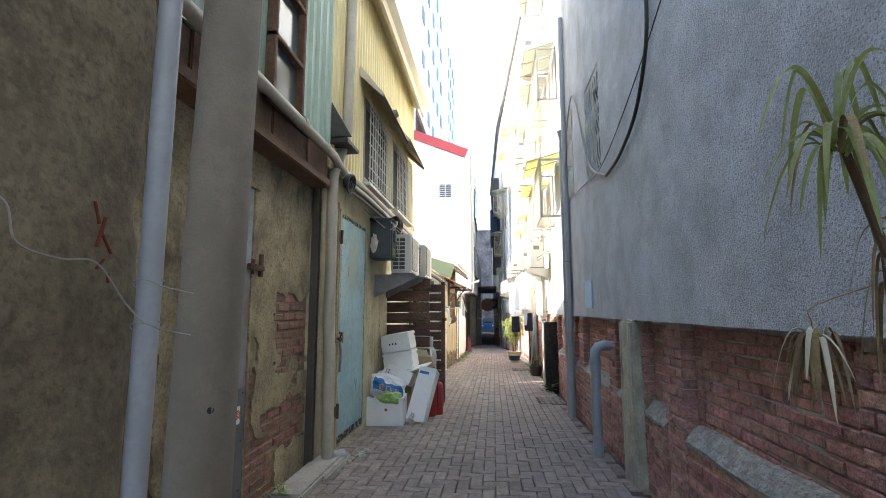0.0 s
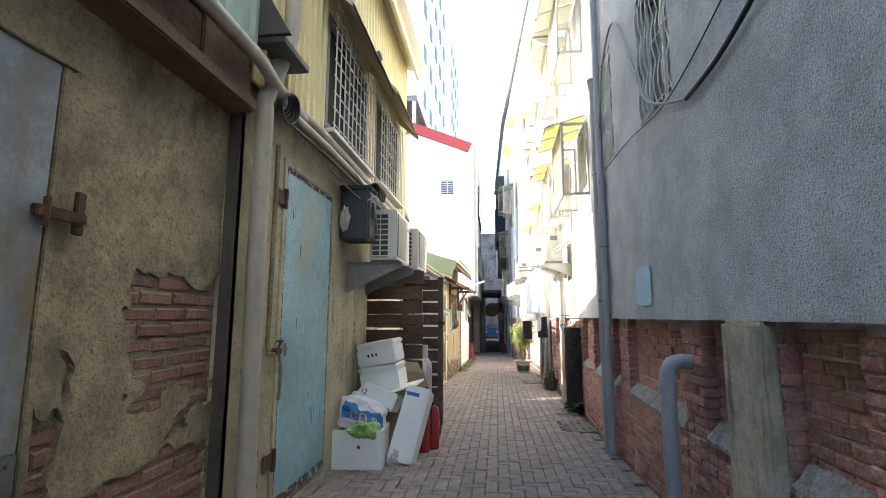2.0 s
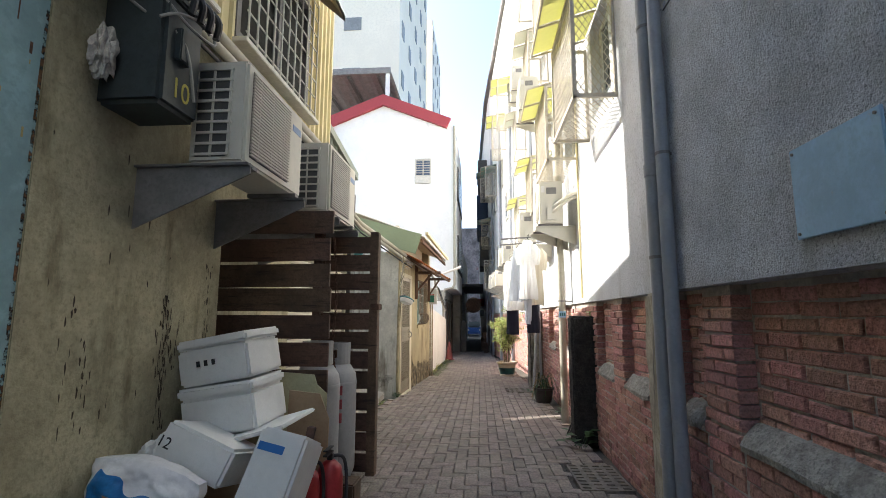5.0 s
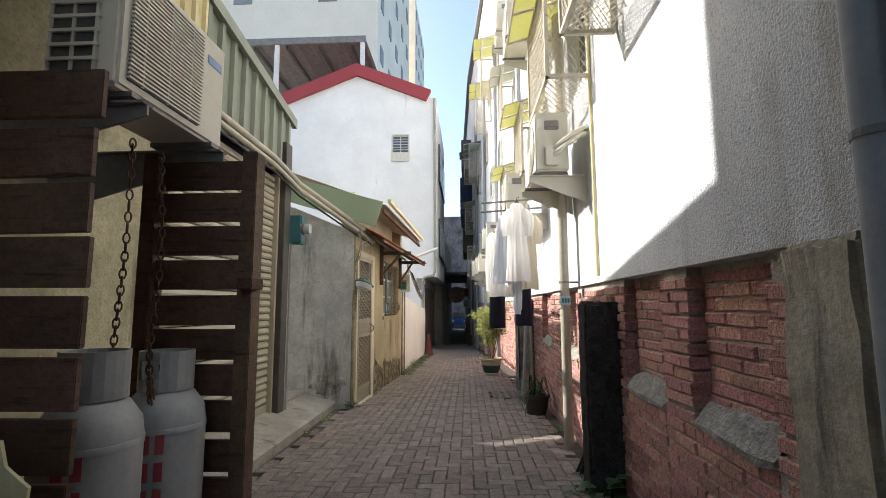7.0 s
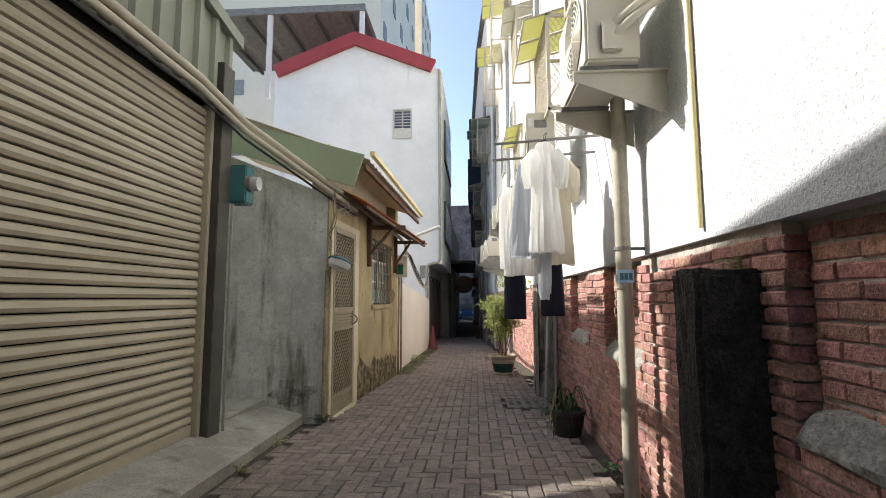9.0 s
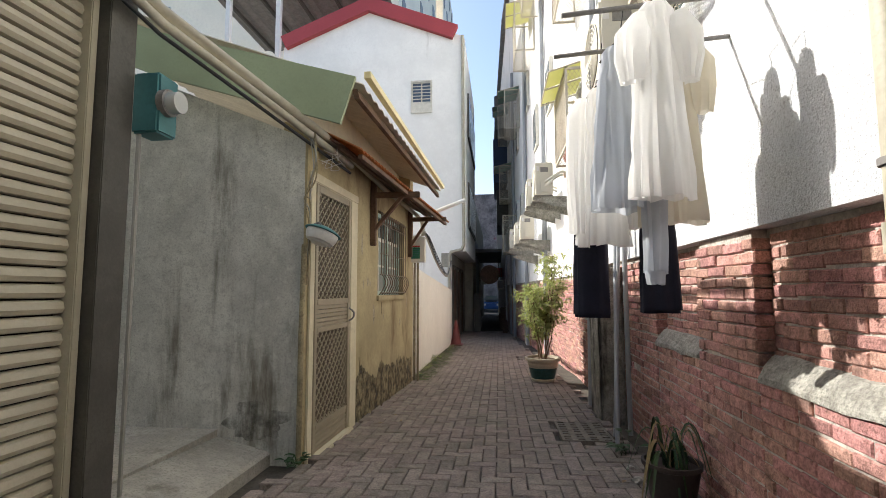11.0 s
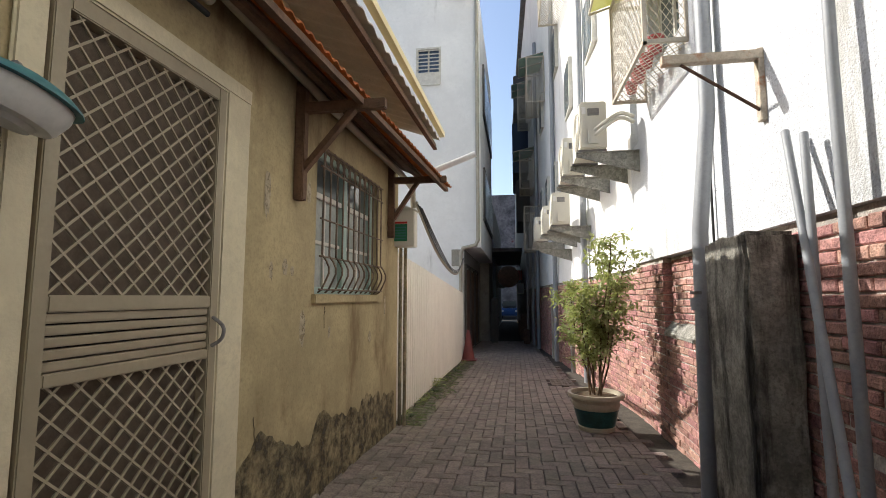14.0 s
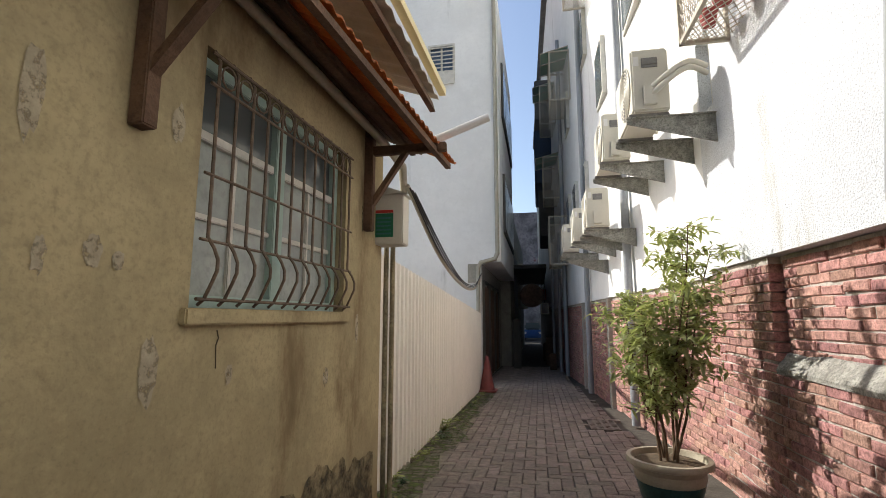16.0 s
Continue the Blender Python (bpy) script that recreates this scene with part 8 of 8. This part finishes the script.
def tall_block(name, x0, x1, y0, y1, h, mat, label, cols, rows, side_cols, z0=8.0):
    b = thing(name, ((x0 + x1) / 2, (y0 + y1) / 2, -1.0), label, "building")
    bm = B()
    bx(bm, x0, y0, -1.0, x1, y1, h)
    wall = part("wall", bm, mat, b)
    fh = (h - z0) / rows
    for r in range(rows):
        for c in range(cols):
            w = (x1 - x0) / cols
            xa = x0 + w * (c + 0.3)
            bm = B()
            bx(bm, xa, y0 - 0.05, z0 + fh * (r + 0.35), xa + w * 0.22, y0 + 0.02, z0 + fh * (r + 0.6))
            part("window", bm, M_FARPANE, b)
        for c in range(side_cols):
            w = (y1 - y0) / side_cols
            ya = y0 + w * (c + 0.25)
            bm = B()
            bx(bm, x1 - 0.02, ya, z0 + fh * (r + 0.35), x1 + 0.06, ya + w * 0.3, z0 + fh * (r + 0.65))
            part("window", bm, M_FARPANE, b)
    return b


tall_block("apartment_building", -22.0, -5.3, 34.0, 50.0, 34.0, material("cream_tower_render", (0.93, 0.85, 0.70), 0.9, 0.06, 0.2, 0.02, 6), "cream apartment tower with small windows", 3, 7, 5)
tb2 = tall_block("office_tower", -9.0, -4.9, 52.0, 62.0, 33.0, material("pale_blue_tile_tower", (0.9, 0.84, 0.72), 0.6, 0.1, 0.4, 0.02, 8), "pale blue tiled tower with grilles", 3, 9, 4)
ant = thing("roof_antenna", (-6.2, 40.0, 34.0), "red and white lattice antenna on a tower roof", "antenna")
bm = B()
bx(bm, -6.3, 40.0, 33.9, -6.15, 40.15, 40.5)
part("mast", bm, M_RED, ant)
for z in (36.5, 38.0):
    bm = B()
    bx(bm, -7.2, 40.0, z, -5.3, 40.15, z + 0.2)
    part("crossarm", bm, M_RED, ant)

# farther right block: windows, cages, eaves, pipes
xw = lambda y: 1.27 - 0.0626 * (y - 17.2)
for y, z in ((18.6, 4.6), (20.6, 4.4), (22.6, 2.9), (24.0, 2.9), (25.2, 2.9), (22.2, 6.0), (25.0, 5.6)):
    w = thing("window_far", (xw(y), y, z), "white framed window in the farther block", "window", "far windows", "structure")
    bm = B()
    bx(bm, xw(y + 0.4) - 0.05, y, z, xw(y) + 0.1, y + 0.8, z + 1.0)
    part("frame", bm, M_BARS, w)
    bm = B()
    bx(bm, xw(y + 0.4) - 0.06, y + 0.06, z + 0.06, xw(y) + 0.05, y + 0.74, z + 0.94)
    part("pane", bm, M_GLASS, w)
M_GSHEET = material("pale_green_sheet", (0.25, 0.4, 0.33), 0.5, 0.1, 3, 0.0, 30)
for y, z, s in ((24.6, 6.2, M_GSHEET), (27.5, 4.4, M_GSHEET), (26.0, 2.2, None), (21.0, 7.0, M_YSHEET), (28.0, 7.0, M_GSHEET), (19.0, 7.4, M_YSHEET)):
    cage(xw(y) - 0.5, xw(y) - 0.02, y, y + 1.2, z, z + 1.3, s, "weathered window cage on the farther block")
for y in (19.6, 22.9, 26.6):
    bm = B()
    tube(bm, [(xw(y) - 0.08, y, gz(y)), (xw(y) - 0.08, y, 1.2), (xw(y) - 0.06, y, 9.0)], 0.055, 10)
    tagged(part("drain_pipe", bm, M_PVC, smooth=True), "grey drain pipe up the farther block", "pipe", "upright pipes")
for y in (21.2, 23.9):
    bm = B()
    bx(bm, xw(y) - 0.04, y, gz(y) - 0.1, xw(y) + 0.1, y + 0.22, 1.1, 0.01)
    tagged(part("concrete_pillar", bm, M_CONC), "bare concrete post in a far brick base", "pillar", "concrete pillars")
bm = B()
prism(bm, [(1.17, 17.4), (0.3, 29.5), (-0.2, 46.0), (2.0, 46.0), (2.0, 17.4)], "z", 12.6, 12.8)
structure("roof_right_far", bm, M_BRKT, "thin eaves slab of the farther block", "roof")
dark = thing("steel_balcony", (0.2, 30.0, 5.0), "dark sheet clad balcony boxes over the alley", "balcony")
for z0, z1, y0, y1, d in ((3.6, 5.2, 29.6, 33.0, 0.5), (5.6, 7.6, 30.0, 34.0, 0.6), (8.2, 9.8, 30.5, 35.0, 0.5)):
    bm = B()
    bx(bm, xw(y0) - d, y0, z0, xw(y0) + 0.6, y1, z1, 0.03)
    part("balcony_box", bm, M_STEEL if z0 != 5.6 else bpy.data.materials.get("navy_sheet") or material("navy_sheet", (0.03, 0.05, 0.09), 0.6, 0.2, 2, 0.0, 20), dark)
# eaves and lintels that close the dark stretch
bm = B()
bx(bm, -1.2, 31.0, 2.6, 0.2, 40.0, 2.75)
tagged(part("alley_awning", bm, M_STEEL), "dark sheet awning across the narrow alley", "awning")
bm = B()
tube(bm, [(-0.35, 30.2, 1.55), (-0.35, 30.35, 1.55)], 0.42, 24)
tagged(part("round_tray", bm, M_RUST, smooth=True), "round brown tray hung in the narrow alley", "tray")
for k, (x, y, w, h, d) in enumerate(((0.25, 31, 0.3, 1.0, 0.5), (-0.95, 32.5, 0.25, 0.9, 0.5), (0.2, 34, 0.35, 0.7, 0.6), (-0.85, 29.0, 0.25, 1.6, 0.1), (0.28, 28.6, 0.2, 0.5, 0.4))):
    bm = B()
    bx(bm, x - w / 2, y, gz(y) - 0.02, x + w / 2, y + d, gz(y) + h, 0.03)
    tagged(part("storage_crate", bm, M_STEEL if k % 2 else M_RUST), "dark stored crate standing in the narrow alley", "crate", "stored crates")

# pipes, boxes and a ladder in the narrow stretch
for x, y, z, sx, sy, sz, mt, nm, lab, cat in ((-0.93, 31.2, 0.1, 0.16, 0.3, 0.5, M_ACW, "meter_cabinet", "grey white meter cabinet in a narrow alley", "meter box"), (0.12, 32.0, 0.9, 0.3, 0.6, 0.45, M_ACW, "air_conditioner", "dusty outdoor air conditioner over a narrow alley", "air conditioner"),
                                              (0.05, 36.0, 1.6, 0.4, 0.1, 0.5, M_RED, "shop_sign", "small red shop sign hung in a narrow alley", "sign"), (-0.8, 36.5, 1.2, 0.35, 0.1, 0.45, M_PAPER, "shop_sign", "small white shop sign hung in a narrow alley", "sign")):
    o = thing(nm, (x, y, z), lab, cat)
    bm = B()
    bx(bm, x - sx / 2, y, z, x + sx / 2, y + sy, z + sz, 0.015)
    part("casing", bm, mt, o)
    bm = B()
    bx(bm, x - sx / 2 + 0.03, y - 0.012, z + 0.04, x + sx / 2 - 0.03, y + 0.002, z + sz - 0.04, 0.004)
    part("front_panel", bm, M_BRKT if mt is M_ACW else mt, o)
    bm = B()
    rod(bm, (x, y + sy / 2, z + sz), (x, y + sy / 2, 2.62 if y > 31.5 else z + sz + 0.02), 0.012)
    rod(bm, (x, y + sy / 2, z + sz / 2), (-1.13 if x < -0.4 else xw(y) + 0.02, y + sy / 2, z + sz / 2), 0.012)
    part("hanger", bm, M_STEEL, o)
for x, y in ((-1.07, 33.5), (-1.07, 35.0), (xw(30.5) - 0.06, 30.5), (xw(28.2) - 0.07, 28.2)):
    bm = B()
    tube(bm, [(x, y, gz(y) - 0.02), (x, y, 1.1), (x + (0.04 if x > -0.5 else -0.02), y, 3.4)], 0.045, 10)
    tagged(part("drain_pipe", bm, M_PVC, smooth=True), "grey drain pipe in the narrow alley", "pipe", "upright pipes")

# street at the end
road_z = gz(60) - 0.03
bm = B()
bx(bm, -60, 50, road_z - 0.1, 60, 62, road_z + 0.02)
structure("road", bm, M_ROAD, "asphalt street crossing the alley's end", "road")
bm = B()
bx(bm, -40, 64, -2, 40, 70, 12)
structure("backdrop_street", bm, material("dim_shop_front", (0.22, 0.19, 0.19), 0.9, 0.5, 0.8, 0.0, 4, stain=(0.2, 0.04, 0.04), stain_amount=0.4, stain_scale=0.8), "dim shop fronts across the street", "backdrop")
car = thing("car", (-0.6, 52.5, road_z + 0.02), "small blue car parked across the alley's end", "car")
bz = road_z + 0.02
M_CAR = material("blue_car_paint", (0.03, 0.09, 0.28), 0.3, 0.05, 2, 0.0, 20)
bm = B()
bx(bm, -1.45, 51.3, bz + 0.25, 0.2, 54.8, bz + 0.85, 0.12)
part("body", bm, M_CAR, car, smooth=True)
bm = B()
bx(bm, -1.35, 52.1, bz + 0.8, 0.1, 54.4, bz + 1.4, 0.2)
part("cabin", bm, M_GLASS, car, smooth=True)
for x in (-1.25, 0.0):
    bm = B()
    bx(bm, x - 0.15, 51.27, bz + 0.55, x + 0.15, 51.33, bz + 0.72, 0.02)
    part("headlight", bm, M_PAPER, car)
    for y in (51.9, 54.1):
        bm = B()
        tube(bm, [(x - 0.08 if x < -1 else x + 0.0, y, bz + 0.3), (x + 0.08 if x < -1 else x + 0.18, y, bz + 0.3)], 0.3, 16)
        wheel = part("wheel", bm, M_CABLE, car, "black rubber tyre")
# ---- pieces of the ground and walls ----
def chamfered(name, lx, ly, lz, c, mat):
    """A block with a chamfered top, its base at z = 0, as bare mesh data."""
    hx, hy = lx / 2, ly / 2
    vs = [(-hx, -hy, 0), (hx, -hy, 0), (hx, hy, 0), (-hx, hy, 0), (-hx, -hy, lz - c), (hx, -hy, lz - c), (hx, hy, lz - c), (-hx, hy, lz - c),
          (-hx + c, -hy + c, lz), (hx - c, -hy + c, lz), (hx - c, hy - c, lz), (-hx + c, hy - c, lz)]
    fs = [(0, 1, 5, 4), (1, 2, 6, 5), (2, 3, 7, 6), (3, 0, 4, 7), (4, 5, 9, 8), (5, 6, 10, 9), (6, 7, 11, 10), (7, 4, 8, 11), (8, 9, 10, 11)]
    me = bpy.data.meshes.new(name)
    me.from_pydata(vs, [], fs)
    me.materials.append(mat)
    return me, vs, fs


def joined(name, pieces, mat, parent):
    """Many small blocks in one mesh: pieces are (matrix, corner list, face list)."""
    verts, faces = [], []
    for m, vs, fs in pieces:
        k = len(verts)
        verts += [tuple(m @ Vector(p)) for p in vs]
        faces += [tuple(i + k for i in f) for f in fs]
    me = bpy.data.meshes.new(name)
    me.from_pydata(verts, [], faces)
    me.materials.append(mat)
    ob = new(name, me)
    ob.parent = parent
    ob["kind"] = "stuff"
    return ob


rng = random.Random(4)
GRATES = [(0.74, 7.85, 1.12, 8.5), (0.55, 13.3, 0.98, 13.95), (0.45, 19.2, 0.8, 19.9)]
paver, pvs, pfs = chamfered("paver", 0.194, 0.094, 0.05, 0.006, M_PAVER)
left_edge = lambda y: -1.62 if y < 8.5 else (-1.48 if y < 12.3 else -1.38)
right_edge = lambda y: 1.06 if y < 15 else (1.06 - 0.05 * (y - 15) if y < 25 else 0.55)
rest, near = [], 0
a = 0.1
for i in range(-75, 45):
    for j in range(-105, 221):
        # herringbone: each lattice point holds one block across and one along
        for kind in (0, 1):
            cx = (j + 4 * i + (1.0 if kind == 0 else 2.5)) * a
            cy = (j + (0.5 if kind == 0 else 0.0)) * a
            if not -1.9 < cx < 1.2:
                continue
            x, y = cx, cy + 8.0
            if not left_edge(y) < x < right_edge(y) or y > 30 or y < -2.5:
                continue
            if any(g[0] - 0.02 < x < g[2] + 0.02 and g[1] - 0.02 < y < g[3] + 0.02 for g in GRATES):
                continue
            m = pose(x, y, gz(y) - 0.05 + rng.uniform(-0.003, 0.003), rng.uniform(-1.1, 1.1) - 1.72, rng.uniform(-1.1, 1.1), (0 if kind == 0 else 90) + rng.uniform(-1.2, 1.2))
            if 4.9 < y < 8.5 and near < 300 and -1.0 < x < 1.0:
                o = new("paver", paver)
                o.parent = ground
                o.matrix_basis = m
                near += 1
            else:
                rest.append((m, pvs, pfs))
joined("paving", rest, M_PAVER, ground)


# brick base
def lay_bricks(y0, y1, z0, z1, keep=None, length=0.205, course=0.0605):
    """Running bond over one stretch of wall."""
    out = []
    n = int((z1 - z0) / course)
    for r in range(n):
        zc = z0 + (r + 0.5) * course
        y = y0 - (0 if r % 2 == 0 else length / 2)
        while y < y1 - 0.02:
            a, b = max(y, y0), min(y + length, y1)
            if b - a > 0.04 and (keep is None or keep((a + b) / 2, zc)):
                out.append(((a + b) / 2, zc, b - a))
            y += length
    return out


brick, bvs, bfs = chamfered("brick", 0.214, 0.0535, 0.1, 0.006, M_BRICK)


def brick_pose(x, y, z, w, into=1):
    m = Matrix(((0, 0, -into, x), (1, 0, 0, y), (0, 1, 0, z), (0, 0, 0, 1)))
    jit = pose(rng.uniform(-0.004, 0.004), rng.uniform(-0.003, 0.003), rng.uniform(-0.005, 0.006), rng.uniform(-2.0, 2.0), rng.uniform(-1.5, 1.5), rng.uniform(-1.6, 1.6))
    return m @ jit @ Matrix.Diagonal(((w - rng.uniform(0.006, 0.014)) / 0.214, rng.uniform(0.9, 1.06), 1, 1))


near, rest = 0, []
for ya, yb in zip(cuts, cuts[1:]):
    inset = any(r[0] <= (ya + yb) / 2 <= r[1] for r in RECESS)
    spans = [(-0.66, SILL_Z - 0.02, 1.275), (SILL_Z - 0.02 + 0.0, 1.147, 1.275)] if not inset else [(-0.66, 0.43, 1.275), (0.52, 1.147, 1.354)]
    for za, zb, face in spans:
        for y, z, w in lay_bricks(ya, yb, za, zb, keep=lambda y, z: z > gz(y) - 0.06 and rng.random() > 0.004):
            m = brick_pose(face + 0.1 + rx(y), y, z, w)
            if 5.4 < y < 9.3 and z > 0.1 and near < 300:
                o = new("brick", brick)
                o.parent = brick_base
                o.matrix_basis = m
                near += 1
            else:
                rest.append((m, bvs, bfs))
joined("brickwork", rest, M_BRICK, brick_base)
for ya, yb in RECESS:
    bm = B()
    prism(bm, [(1.268, 0.43), (1.266, 0.455), (1.335, 0.545), (1.37, 0.56), (1.37, 0.43)], "y", ya + 0.01, yb - 0.01)
    bmesh.ops.subdivide_edges(bm, edges=bm.edges[:], cuts=5, use_grid_fill=True)
    for v in bm.verts:
        inner = v.co.x < 1.37
        v.co.x += rx(v.co.y)
        if inner:
            v.co += Vector((-0.014 * abs(noise.noise(v.co * 13)), 0.02 * noise.noise(v.co * 6), 0.022 * noise.noise(v.co * 11 + Vector((3, 0, 0)))))
    part("ledge", bm, M_SILL, brick_base, "rough cement ledge on the brickwork")

# bricks that show through the broken plaster
old_brick = chamfered("brick", 0.214, 0.064, 0.1, 0.01, M_BRICKOLD)[0]
for y, z, w in lay_bricks(1.1, 4.14, -0.3, 2.5, keep=lambda y, z: bare(y, z) or bare(y + 0.1, z) or bare(y - 0.1, z), length=0.215, course=0.072):
    m = brick_pose(-1.664 - 0.1, y, z, w, into=-1)
    o = new("brick", old_brick)
    o.parent = old_core
    o.matrix_basis = m @ Matrix.Diagonal((1, 0.92, 1, 1))

# bricks of the farther base
far = []
dirv = Vector((0.54 - 1.31, 29.5 - 17.2, 0)).normalized()
ang = math.degrees(math.atan2(-dirv.x, dirv.y))
for y, z, w in lay_bricks(0, 12.2, -0.95, 1.08, keep=lambda y, z: z > gz(17.2 + y) - 0.05):
    far.append((pose(1.31, 17.2, 0, 0, 0, ang) @ brick_pose(0.08, y, z, w), bvs, bfs))
joined("brickwork_far", far, M_BRICK, wall_far_base)
